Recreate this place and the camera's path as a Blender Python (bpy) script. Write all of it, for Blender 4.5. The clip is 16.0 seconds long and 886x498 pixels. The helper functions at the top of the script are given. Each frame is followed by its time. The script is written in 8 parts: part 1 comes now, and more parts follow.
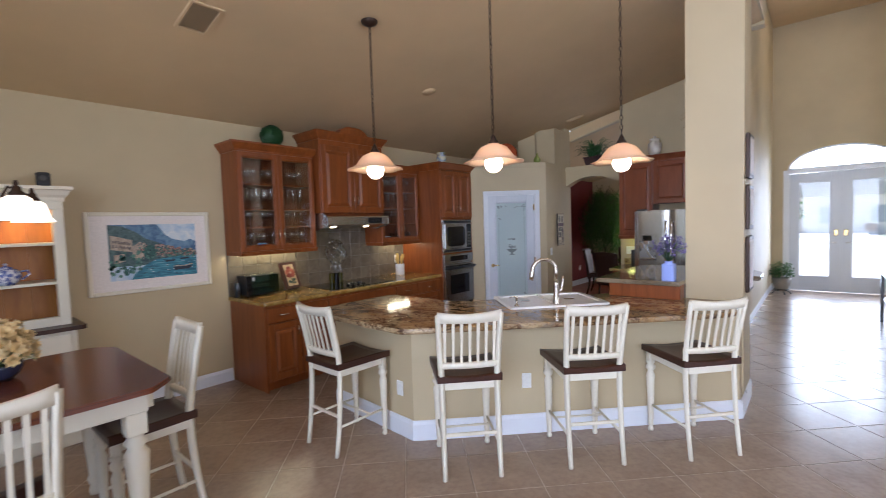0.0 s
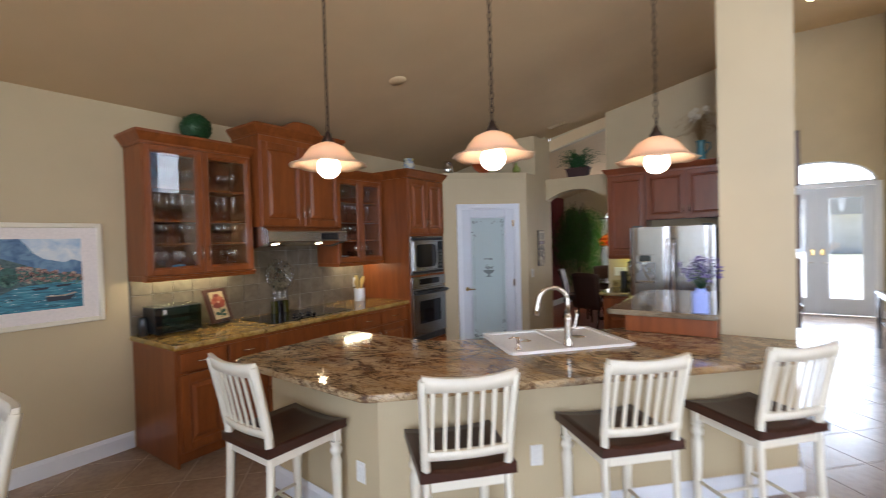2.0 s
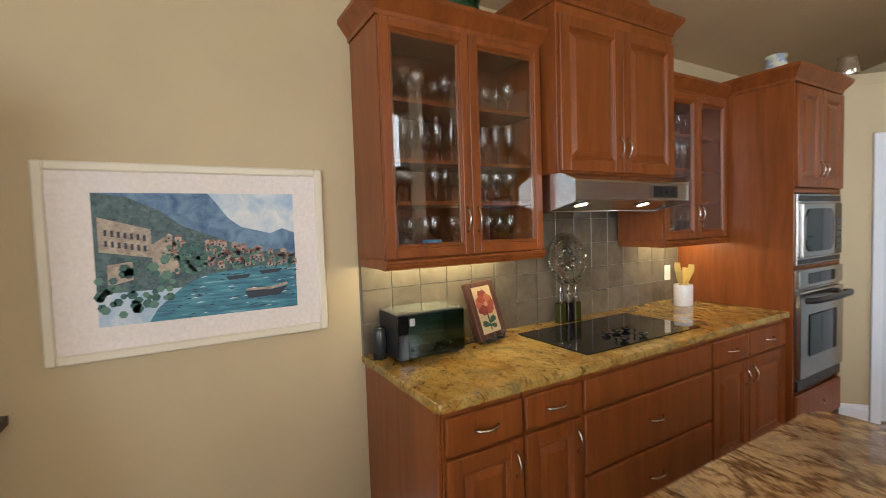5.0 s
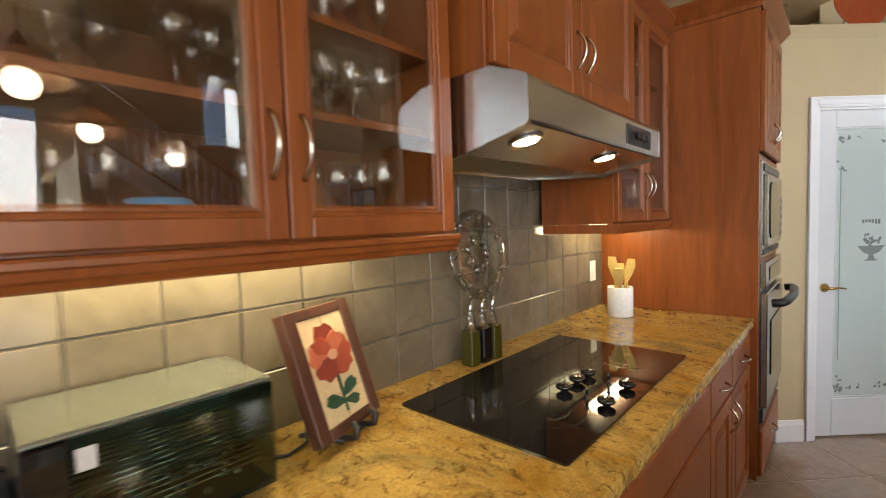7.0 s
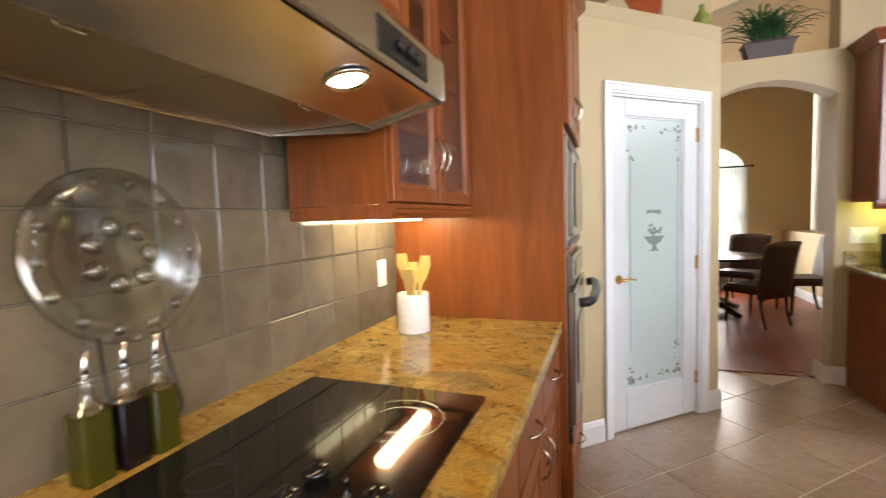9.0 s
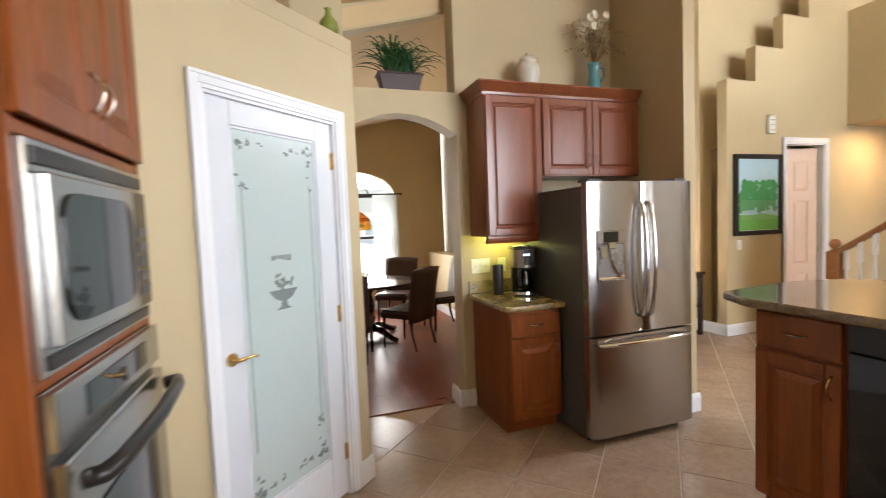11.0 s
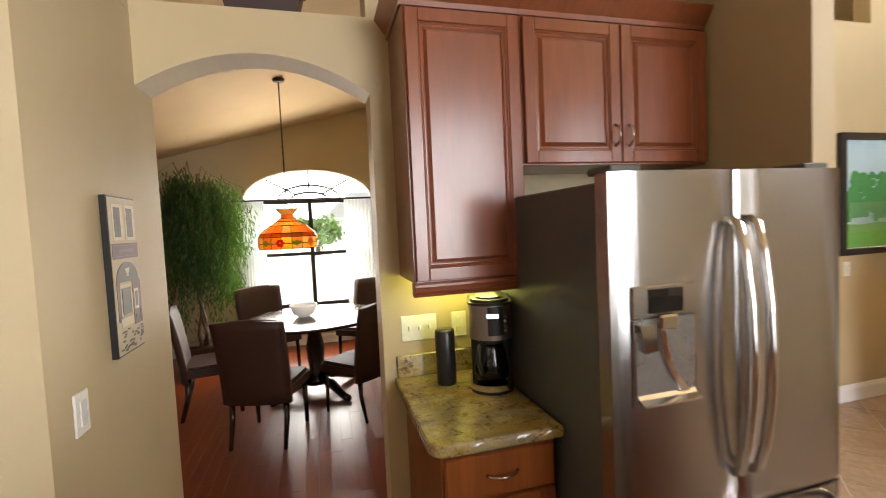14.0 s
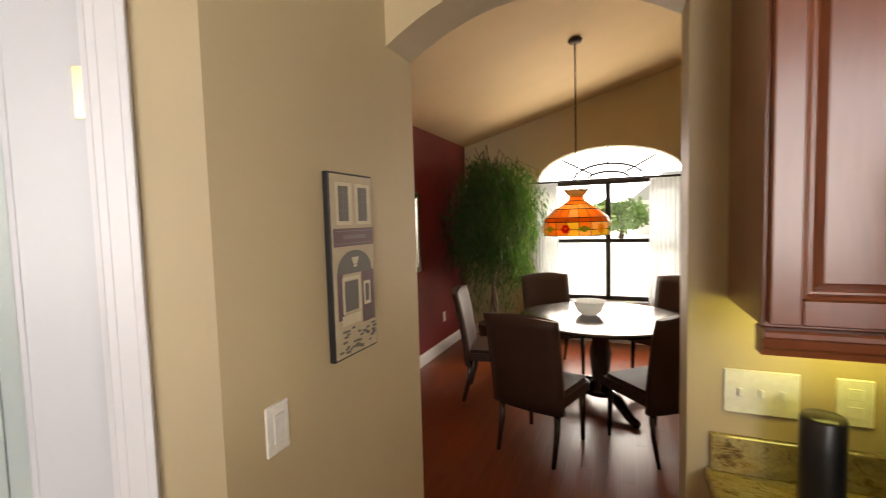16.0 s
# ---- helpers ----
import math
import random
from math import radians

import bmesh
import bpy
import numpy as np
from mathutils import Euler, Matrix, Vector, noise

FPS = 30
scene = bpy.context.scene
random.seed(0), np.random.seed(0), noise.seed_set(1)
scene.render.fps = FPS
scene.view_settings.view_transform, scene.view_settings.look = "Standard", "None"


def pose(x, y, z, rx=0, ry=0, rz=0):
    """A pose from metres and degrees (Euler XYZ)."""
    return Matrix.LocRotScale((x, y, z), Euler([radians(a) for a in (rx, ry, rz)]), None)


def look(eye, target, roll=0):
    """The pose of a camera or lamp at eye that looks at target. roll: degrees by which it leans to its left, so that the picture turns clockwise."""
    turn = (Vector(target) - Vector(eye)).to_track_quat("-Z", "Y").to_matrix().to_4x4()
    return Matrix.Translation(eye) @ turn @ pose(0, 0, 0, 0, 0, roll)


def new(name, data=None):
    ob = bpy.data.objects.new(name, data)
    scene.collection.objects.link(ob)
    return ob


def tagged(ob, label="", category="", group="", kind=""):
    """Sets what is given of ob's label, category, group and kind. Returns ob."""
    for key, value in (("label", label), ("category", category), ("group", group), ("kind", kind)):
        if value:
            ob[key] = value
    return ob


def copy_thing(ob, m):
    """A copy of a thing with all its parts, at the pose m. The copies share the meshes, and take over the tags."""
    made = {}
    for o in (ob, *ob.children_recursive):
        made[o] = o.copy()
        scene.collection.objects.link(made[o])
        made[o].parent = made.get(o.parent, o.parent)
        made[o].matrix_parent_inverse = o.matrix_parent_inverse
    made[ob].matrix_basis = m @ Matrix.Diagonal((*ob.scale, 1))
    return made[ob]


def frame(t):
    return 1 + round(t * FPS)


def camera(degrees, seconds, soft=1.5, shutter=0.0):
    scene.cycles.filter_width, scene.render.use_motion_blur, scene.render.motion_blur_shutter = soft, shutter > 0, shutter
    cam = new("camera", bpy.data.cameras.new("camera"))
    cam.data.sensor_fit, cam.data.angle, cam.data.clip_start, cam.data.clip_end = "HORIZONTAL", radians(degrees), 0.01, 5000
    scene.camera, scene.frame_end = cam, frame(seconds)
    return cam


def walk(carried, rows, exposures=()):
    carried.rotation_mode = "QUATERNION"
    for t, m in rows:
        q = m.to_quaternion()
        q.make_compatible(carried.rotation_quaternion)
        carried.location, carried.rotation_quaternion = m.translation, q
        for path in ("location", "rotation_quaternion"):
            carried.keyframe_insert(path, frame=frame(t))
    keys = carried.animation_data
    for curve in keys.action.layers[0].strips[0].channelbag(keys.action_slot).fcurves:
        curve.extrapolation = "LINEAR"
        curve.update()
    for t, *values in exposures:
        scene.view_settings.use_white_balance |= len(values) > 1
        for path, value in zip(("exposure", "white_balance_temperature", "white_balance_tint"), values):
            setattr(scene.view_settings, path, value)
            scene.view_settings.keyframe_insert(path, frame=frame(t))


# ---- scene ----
cam = camera(90.0, 16.0, 0.8, 0.45)
PATH = [
    (0, (0.331, -0.118, 1.623), (-0.963, 1.403, 1.512), -1.9),
    (0.5, (0.201, -0.004, 1.619), (-0.91, 1.657, 1.525), -1.8),
    (1, (0.017, 0.134, 1.612), (-0.938, 1.89, 1.543), -1.7),
    (1.5, (-0.172, 0.314, 1.594), (-1.129, 2.069, 1.551), -1.7),
    (2, (-0.359, 0.517, 1.62), (-1.505, 2.155, 1.584), -1.6),
    (2.5, (-0.652, 0.634, 1.594), (-2.042, 2.072, 1.56), -1.6),
    (3, (-0.972, 0.759, 1.582), (-2.533, 2.009, 1.535), -1.8),
    (3.5, (-1.344, 0.894, 1.557), (-3.02, 1.981, 1.472), -1.8),
    (3.7, (-1.47, 0.941, 1.57), (-3.197, 1.945, 1.47), -1.9),
    (5.8, (-2.985, 1.494, 1.535), (-4.703, 2.512, 1.427), -1.8),
    (6, (-3.093, 1.564, 1.546), (-4.752, 2.676, 1.429), -1.9),
    (6.5, (-3.307, 1.802, 1.496), (-4.784, 3.145, 1.371), -1.8),
    (7, (-3.458, 2.047, 1.432), (-4.8, 3.526, 1.315), -1.9),
    (7.5, (-3.603, 2.276, 1.332), (-4.828, 3.854, 1.225), -1.8),
    (8, (-3.679, 2.46, 1.296), (-4.77, 4.133, 1.176), -1.8),
    (8.5, (-3.663, 2.659, 1.316), (-4.586, 4.428, 1.182), -1.9),
    (9, (-3.592, 2.792, 1.36), (-4.298, 4.658, 1.221), -1.9),
    (9.5, (-3.531, 2.926, 1.397), (-3.911, 4.884, 1.258), -1.8),
    (10, (-3.473, 3.152, 1.439), (-3.504, 5.148, 1.31), -1.9),
    (10.2, (-3.455, 3.249, 1.445), (-3.333, 5.242, 1.32), -1.8),
    (12.3, (-2.749, 4.237, 1.544), (-1.749, 5.965, 1.421), -3.1),
    (12.5, (-2.658, 4.325, 1.543), (-1.657, 6.052, 1.418), -3.0),
    (13, (-2.458, 4.514, 1.574), (-1.538, 6.286, 1.459), -3.1),
    (13.5, (-2.346, 4.727, 1.568), (-1.612, 6.584, 1.465), -2.9),
    (14, (-2.259, 4.959, 1.59), (-1.733, 6.886, 1.485), -2.7),
    (14.5, (-2.129, 5.155, 1.6), (-1.859, 7.134, 1.484), -2.6),
    (15, (-2.084, 5.326, 1.615), (-2.17, 7.32, 1.485), -2.0),
    (15.5, (-2.125, 5.489, 1.596), (-2.6, 7.427, 1.461), -1.7),
    (16, (-2.169, 5.587, 1.596), (-2.937, 7.429, 1.468), -1.6),
]
EXPOSURES = [(0, 0.18, 5500, 17), (1.5, 0.22, 5600, 15), (2.5, 0.34, 5950, 14), (3.5, 0.44, 6100, 12), (6, 0.84, 6350, 11), (7, 0.91, 6550, 11), (8.5, 1.38, 6600, 13), (10, 1.42, 6150, 9), (12.5, 1.22, 6850, 15), (14, 1.30, 6850, 13), (15, 1.22, 7250, 14), (16, 0.92, 7500, 16)]
walk(cam, [(t, look(eye, target, roll)) for t, eye, target, roll in PATH], EXPOSURES)

# world, daylight and lamps
world = bpy.data.worlds.new("world")
scene.world = world
world.use_nodes = True
wn = world.node_tree
sky = wn.nodes.new("ShaderNodeTexSky")
sky.sky_type = 'NISHITA'
sky.sun_disc = False
sky.sun_elevation, sky.sun_rotation = radians(59), radians(281)
wn.links.new(sky.outputs[0], wn.nodes["Background"].inputs[0])
wn.nodes["Background"].inputs[1].default_value = 0.15


def lamp(name, kind, power, color, m, size=None, size_y=None, angle=None):
    data = bpy.data.lights.new(name, kind)
    data.energy, data.color = power, color
    if kind == 'AREA':
        data.shape = 'RECTANGLE' if size_y else 'DISK'
        data.size = size
        if size_y:
            data.size_y = size_y
    if kind == 'POINT':
        data.shadow_soft_size = size
    if kind == 'SPOT':
        data.shadow_soft_size, data.spot_size, data.spot_blend = size, angle, 0.6
    if kind == 'SUN':
        data.angle = angle
    ob = new(name, data)
    ob.matrix_world = m
    return ob


DAY = (0.80, 0.90, 1.0)
WARM = (1.0, 0.70, 0.40)
lamp("sun", 'SUN', 5.0, (1.0, 0.95, 0.88), look((-30, 6, 52), (0, 0, 0)), angle=radians(0.6))
# sky light in the window openings (front doors, dining window, unseen assumed south and east sides)
lamp("daylight_doors", 'AREA', 48, DAY, look((0.66, 11.42, 1.3), (0.66, 0, 1.0)), 1.5, 2.2)
lamp("daylight_dining", 'AREA', 32, (1.0, 0.93, 0.82), look((-2.38, 11.25, 1.35), (-2.38, 0, 1.0)), 1.6, 1.8)
south = lamp("daylight_south", 'AREA', 240, (0.90, 0.94, 1.0), look((2.2, -3.0, 2.35), (1.9, 6, 2.1)), 6.2, 3.9)
# narrowed spread added to hold this light off the west wall
south.data.spread = radians(128)
lamp("assumed_daylight_east", 'AREA', 160, (1.0, 0.95, 0.88), look((7.7, 1.7, 2.3), (0, 4, 1.2)), 3.4, 3.2)

# window of the upper landing
landing = lamp("daylight_landing", 'AREA', 9, (0.92, 0.95, 1.0), look((3.70, 5.73, 3.65), (-2.2, 5.8, 0.4)), 0.95, 1.15)
landing.data.spread = radians(50)

# ------------------------------------------------------------------ mesh helpers


def bmnew():
    return bmesh.new()


def rbox(bm, lo, hi, b=0.002):
    """A box with chamfered edges."""
    x0, y0, z0 = lo
    x1, y1, z1 = hi
    b = min(b, abs(x1 - x0) * .45, abs(y1 - y0) * .45, abs(z1 - z0) * .45)
    if b <= 0:
        v = [bm.verts.new((x, y, z)) for x in (x0, x1) for y in (y0, y1) for z in (z0, z1)]
        for f in ((0, 1, 3, 2), (4, 6, 7, 5), (0, 4, 5, 1), (2, 3, 7, 6), (0, 2, 6, 4), (1, 5, 7, 3)):
            bm.faces.new([v[i] for i in f])
        return
    V = {}
    for i, (x, sx) in enumerate(((x0, 1), (x1, -1))):
        for j, (y, sy) in enumerate(((y0, 1), (y1, -1))):
            for k, (z, sz) in enumerate(((z0, 1), (z1, -1))):
                V[i, j, k, 0] = bm.verts.new((x, y + sy * b, z + sz * b))
                V[i, j, k, 1] = bm.verts.new((x + sx * b, y, z + sz * b))
                V[i, j, k, 2] = bm.verts.new((x + sx * b, y + sy * b, z))
    ring = ((0, 0), (1, 0), (1, 1), (0, 1))
    for s in (0, 1):
        bm.faces.new([V[s, j, k, 0] for j, k in ring])
        bm.faces.new([V[j, s, k, 1] for j, k in ring])
        bm.faces.new([V[j, k, s, 2] for j, k in ring])
    for a in (0, 1):
        for c in (0, 1):
            bm.faces.new([V[a, c, 0, 0], V[a, c, 1, 0], V[a, c, 1, 1], V[a, c, 0, 1]])
            bm.faces.new([V[a, 0, c, 0], V[a, 1, c, 0], V[a, 1, c, 2], V[a, 0, c, 2]])
            bm.faces.new([V[0, a, c, 1], V[1, a, c, 1], V[1, a, c, 2], V[0, a, c, 2]])
    for i in (0, 1):
        for j in (0, 1):
            for k in (0, 1):
                bm.faces.new([V[i, j, k, 0], V[i, j, k, 1], V[i, j, k, 2]])


def prism(bm, pts, a, b, axis="z", smooth=False):
    """A polygon drawn in the two other axes, pushed from a to b along axis."""
    def at(p, h):
        u, v = p
        return {"z": (u, v, h), "y": (u, h, v), "x": (h, u, v)}[axis]
    lo = [bm.verts.new(at(p, a)) for p in pts]
    hi = [bm.verts.new(at(p, b)) for p in pts]
    bm.faces.new(lo)
    bm.faces.new(hi)
    n = len(pts)
    for i in range(n):
        f = bm.faces.new((lo[i], lo[(i + 1) % n], hi[(i + 1) % n], hi[i]))
        f.smooth = smooth


def lathe(bm, profile, c=(0, 0), n=20, wave=None):
    """Turned shape: profile of (radius, height). wave(angle, index) adds to height."""
    rings = []
    for k, (r, z) in enumerate(profile):
        if r < 1e-5:
            rings.append([bm.verts.new((c[0], c[1], z))])
            continue
        rings.append([bm.verts.new((c[0] + r * math.cos(2 * math.pi * i / n), c[1] + r * math.sin(2 * math.pi * i / n),
                                    z + (wave(2 * math.pi * i / n, k) if wave else 0))) for i in range(n)])
    for A, B in zip(rings, rings[1:]):
        for i in range(n):
            j = (i + 1) % n
            if len(A) == 1 and len(B) == 1:
                continue
            if len(A) == 1:
                f = bm.faces.new((A[0], B[i], B[j]))
            elif len(B) == 1:
                f = bm.faces.new((A[i], A[j], B[0]))
            else:
                f = bm.faces.new((A[i], A[j], B[j], B[i]))
            f.smooth = True


def tube(bm, pts, r, n=8, flat=1.0):
    """A round bar along points; r one radius or one for each point."""
    pts = [Vector(p) for p in pts]
    rs = r if isinstance(r, (list, tuple)) else [r] * len(pts)
    rings, side = [], None
    for i, p in enumerate(pts):
        d = (pts[min(i + 1, len(pts) - 1)] - pts[max(i - 1, 0)]).normalized()
        if side is None:
            side = d.cross(Vector((0, 0, 1)) if abs(d.z) < .9 else Vector((0, 1, 0))).normalized()
        side = (side - d * side.dot(d)).normalized()
        up = d.cross(side)
        rings.append([bm.verts.new(p + side * math.cos(2 * math.pi * k / n) * rs[i] + up * math.sin(2 * math.pi * k / n) * rs[i] * flat) for k in range(n)])
    for A, B in zip(rings, rings[1:]):
        for k in range(n):
            bm.faces.new((A[k], A[(k + 1) % n], B[(k + 1) % n], B[k])).smooth = True
    bm.faces.new(rings[0])
    bm.faces.new(rings[-1])


def slab(bm, pts, widths, thick):
    """A bent strip: centre points, half width along x, half thickness across."""
    rings = []
    pts = [Vector(p) for p in pts]
    for i, p in enumerate(pts):
        d = (pts[min(i + 1, len(pts) - 1)] - pts[max(i - 1, 0)]).normalized()
        nrm = Vector((1, 0, 0)).cross(d).normalized()
        w = widths[i] if isinstance(widths, (list, tuple)) else widths
        rings.append([bm.verts.new(p + Vector((sx * w, 0, 0)) + nrm * sn * thick) for sx, sn in ((-1, -1), (1, -1), (1, 1), (-1, 1))])
    for A, B in zip(rings, rings[1:]):
        for k in range(4):
            bm.faces.new((A[k], A[(k + 1) % 4], B[(k + 1) % 4], B[k]))
    bm.faces.new(rings[0])
    bm.faces.new(rings[-1])


def ball(bm, c, r, n=16, squash=1.0):
    lathe(bm, [(r * math.sin(math.pi * k / (n // 2)), c[2] - r * squash * math.cos(math.pi * k / (n // 2))) for k in range(n // 2 + 1)], (c[0], c[1]), n)


def mesh_of(name, bm, material):
    bmesh.ops.recalc_face_normals(bm, faces=bm.faces[:])
    me = bpy.data.meshes.new(name)
    bm.to_mesh(me)
    bm.free()
    me.materials.append(material)
    return me


def part(name, bm, material, parent, label=""):
    ob = new(name, mesh_of(name, bm, material))
    ob.parent = parent
    if label:
        ob["label"] = label
    return ob


def thing(name, label, category, m=None, group="", kind=""):
    ob = new(name)
    ob.matrix_world = m if m else pose(0, 0, 0)
    return tagged(ob, label, category, group, kind)


def solid(name, bm, material, label, category, m=None, group="", kind=""):
    """A thing of one mesh."""
    ob = new(name, mesh_of(name, bm, material))
    ob.matrix_world = m if m else pose(0, 0, 0)
    return tagged(ob, label, category, group, kind)


def structure(name, bm, material, label=""):
    return tagged(new(name, mesh_of(name, bm, material)), label, "", "", "structure")


def boxpart(name, lo, hi, material, parent, b=0.002, label=""):
    bm = bmnew()
    rbox(bm, lo, hi, b)
    return part(name, bm, material, parent, label)


# ------------------------------------------------------------------ materials


class Mat:
    """A short way to write node materials."""

    def __init__(self, name, rough=0.5, metal=0.0, spec=0.5):
        self.m = bpy.data.materials.new(name)
        self.m.use_nodes = True
        self.t = self.m.node_tree
        self.b = self.t.nodes["Principled BSDF"]
        self.b.inputs["Roughness"].default_value = rough
        self.b.inputs["Metallic"].default_value = metal
        self.b.inputs["Specular IOR Level"].default_value = spec
        self.co = None

    def node(self, kind, **sockets):
        n = self.t.nodes.new(kind)
        for k, v in sockets.items():
            s = n.inputs[k.replace("_", " ")]
            if isinstance(v, bpy.types.NodeSocket):
                self.t.links.new(v, s)
            else:
                s.default_value = v
        return n

    def coords(self, scale=(1, 1, 1), vary=False):
        tc = self.t.nodes.new("ShaderNodeTexCoord")
        vec = tc.outputs["Object"]
        if vary:
            inf = self.t.nodes.new("ShaderNodeObjectInfo")
            mul = self.node("ShaderNodeMath", Value=inf.outputs["Random"])
            mul.operation = 'MULTIPLY'
            mul.inputs[1].default_value = 37.0
            add = self.node("ShaderNodeVectorMath")
            add.operation = 'ADD'
            self.t.links.new(vec, add.inputs[0])
            self.t.links.new(mul.outputs[0], add.inputs[1])
            vec = add.outputs[0]
        mp = self.node("ShaderNodeMapping", Vector=vec, Scale=scale)
        return mp.outputs[0]

    def noise(self, vec, scale, detail=4.0, rough=0.55, distort=0.0):
        return self.node("ShaderNodeTexNoise", Vector=vec, Scale=scale, Detail=detail, Roughness=rough, Distortion=distort).outputs["Fac"]

    def ramp(self, fac, stops):
        n = self.node("ShaderNodeValToRGB", Fac=fac)
        e = n.color_ramp.elements
        while len(e) < len(stops):
            e.new(0.5)
        for el, (p, c) in zip(e, stops):
            el.position, el.color = p, (*c, 1)
        return n.outputs[0]

    def mix(self, fac, a, b, mode='MIX'):
        n = self.t.nodes.new("ShaderNodeMix")
        n.data_type, n.blend_type = 'RGBA', mode
        for k, v in ((0, fac), (6, a), (7, b)):
            if isinstance(v, bpy.types.NodeSocket):
                self.t.links.new(v, n.inputs[k])
            elif k:
                n.inputs[k].default_value = (*v, 1)
            else:
                n.inputs[0].default_value = v
        return n.outputs[2]

    def put(self, name, v):
        if isinstance(v, bpy.types.NodeSocket):
            self.t.links.new(v, self.b.inputs[name])
        else:
            self.b.inputs[name].default_value = v
        return self

    def bump(self, h, strength=0.2, dist=0.002):
        n = self.node("ShaderNodeBump", Height=h, Strength=strength, Distance=dist)
        self.t.links.new(n.outputs[0], self.b.inputs["Normal"])
        return self

    def rough_from(self, fac, lo, hi):
        n = self.node("ShaderNodeMapRange", Value=fac)
        n.inputs["To Min"].default_value, n.inputs["To Max"].default_value = lo, hi
        return self.put("Roughness", n.outputs[0])


def paint(name, color, rough=0.6, spread=0.06, grain=140, strength=0.12):
    k = Mat(name, rough)
    v = k.coords()
    big = k.noise(v, 1.3, 3)
    dark = tuple(c * (1 - spread) for c in color)
    light = tuple(min(1, c * (1 + spread)) for c in color)
    k.put("Base Color", k.ramp(big, ((0.3, dark), (0.7, light))))
    k.rough_from(k.noise(v, 6, 3), rough - .06, rough + .06)
    k.bump(k.noise(v, grain, 3), strength, 0.002)
    return k.m


def wood(name, dark, light, rough=0.3, scale=(14, 14, 1.3), coat=0.0, vary=True):
    k = Mat(name, rough, 0.0, 0.32)
    v = k.coords(scale, vary)
    a = k.noise(v, 1.6, 5, 0.6, 0.6)
    b = k.noise(v, 9.0, 3, 0.6, 0.2)
    c1 = k.ramp(a, ((0.28, dark), (0.72, light)))
    c2 = k.mix(0.16, c1, k.ramp(b, ((0.35, tuple(x * .55 for x in dark)), (0.65, light))))
    k.put("Base Color", c2)
    k.rough_from(b, rough - .05, rough + .08)
    k.bump(b, 0.03, 0.001)
    if coat:
        k.put("Coat Weight", coat)
        k.put("Coat Roughness", 0.2)
    return k.m


def granite(name, base, gold, brown, grey, scale=1.0, veins=1.0, clumps=0.7, rough=0.07):
    """Slab with flowing dark veins, grey drifts, gold patches and crystal clumps on a pale ground."""
    k = Mat(name, rough)
    v = k.coords((1, 1, 1))
    vm = k.node("ShaderNodeMapping", Vector=v, Rotation=(0, 0, 0.62), Scale=(0.95 * scale, 1.5 * scale, 1.3 * scale)).outputs[0]
    drift = k.noise(vm, 2.0, 5, 0.58, 1.0)
    cloud = k.noise(vm, 1.25, 5, 0.6, 1.4)
    vein_a = k.noise(vm, 1.3, 7, 0.60, 3.0)
    vein_b = k.noise(vm, 2.6, 6, 0.62, 2.6)
    clump = k.noise(k.node("ShaderNodeMapping", Vector=v, Rotation=(0, 0, 0.62), Scale=(22, 30, 28)).outputs[0], 1.0, 5, 0.7, 1.0)
    speck = k.noise(v, 130, 4, 0.7)
    pale = tuple(min(1, b * 1.28) for b in base)
    c = k.ramp(drift, ((0.34, pale), (0.47, base), (0.60, gold), (0.72, tuple(g * .7 for g in gold))))
    c = k.mix(k.ramp(cloud, ((0.54, (0, 0, 0)), (0.66, (.75, .75, .75)))), c, grey)
    c = k.mix(k.ramp(speck, ((0.45, (0, 0, 0)), (0.70, (.55, .55, .55)))), c, tuple(b * .4 for b in gold))

    def band(fac, mid, half, top):
        t = top * veins
        return k.ramp(fac, ((mid - half, (0, 0, 0)), (mid, (t, t, t)), (mid + half, (0, 0, 0))))
    c = k.mix(band(vein_b, 0.47, 0.022, 0.7), c, brown)
    c = k.mix(band(vein_b, 0.58, 0.016, 0.6), c, grey)
    c = k.mix(band(vein_a, 0.50, 0.034, 0.85), c, tuple(b * .55 for b in brown))
    near = band(vein_a, 0.50, 0.12, 1.0)
    g = k.node("ShaderNodeMath")
    g.operation = 'MULTIPLY_ADD'
    k.t.links.new(near, g.inputs[0])
    g.inputs[1].default_value = 0.13
    k.t.links.new(clump, g.inputs[2])
    c = k.mix(k.ramp(g.outputs[0], ((0.58, (0, 0, 0)), (0.66, (clumps, clumps, clumps)))), c, brown)
    c = k.mix(k.ramp(g.outputs[0], ((0.68, (0, 0, 0)), (0.75, (clumps, clumps, clumps)))), c, tuple(b * .3 for b in brown))
    k.put("Base Color", c)
    k.rough_from(clump, max(0.03, rough - .02), rough + .05)
    return k.m


def metal(name, color, rough, brushed=None):
    k = Mat(name, rough, 1.0)
    if brushed:
        v = k.coords(brushed)
        n = k.noise(v, 1.0, 4, 0.6)
        k.put("Base Color", k.ramp(n, ((0.3, tuple(c * .96 for c in color)), (0.7, color))))
        k.rough_from(n, rough * .8, rough * 1.25)
        k.bump(n, 0.02, 0.0003)
    else:
        k.put("Base Color", (*color, 1))
    return k.m


def plain(name, color, rough=0.5, metal_=0.0, spec=0.5, grain=60):
    k = Mat(name, rough, metal_, spec)
    v = k.coords()
    n = k.noise(v, grain, 3)
    k.put("Base Color", k.ramp(n, ((0.3, tuple(c * .93 for c in color)), (0.7, tuple(min(1, c * 1.05) for c in color)))))
    k.rough_from(k.noise(v, 11, 2), max(0.02, rough - .04), rough + .04)
    return k.m


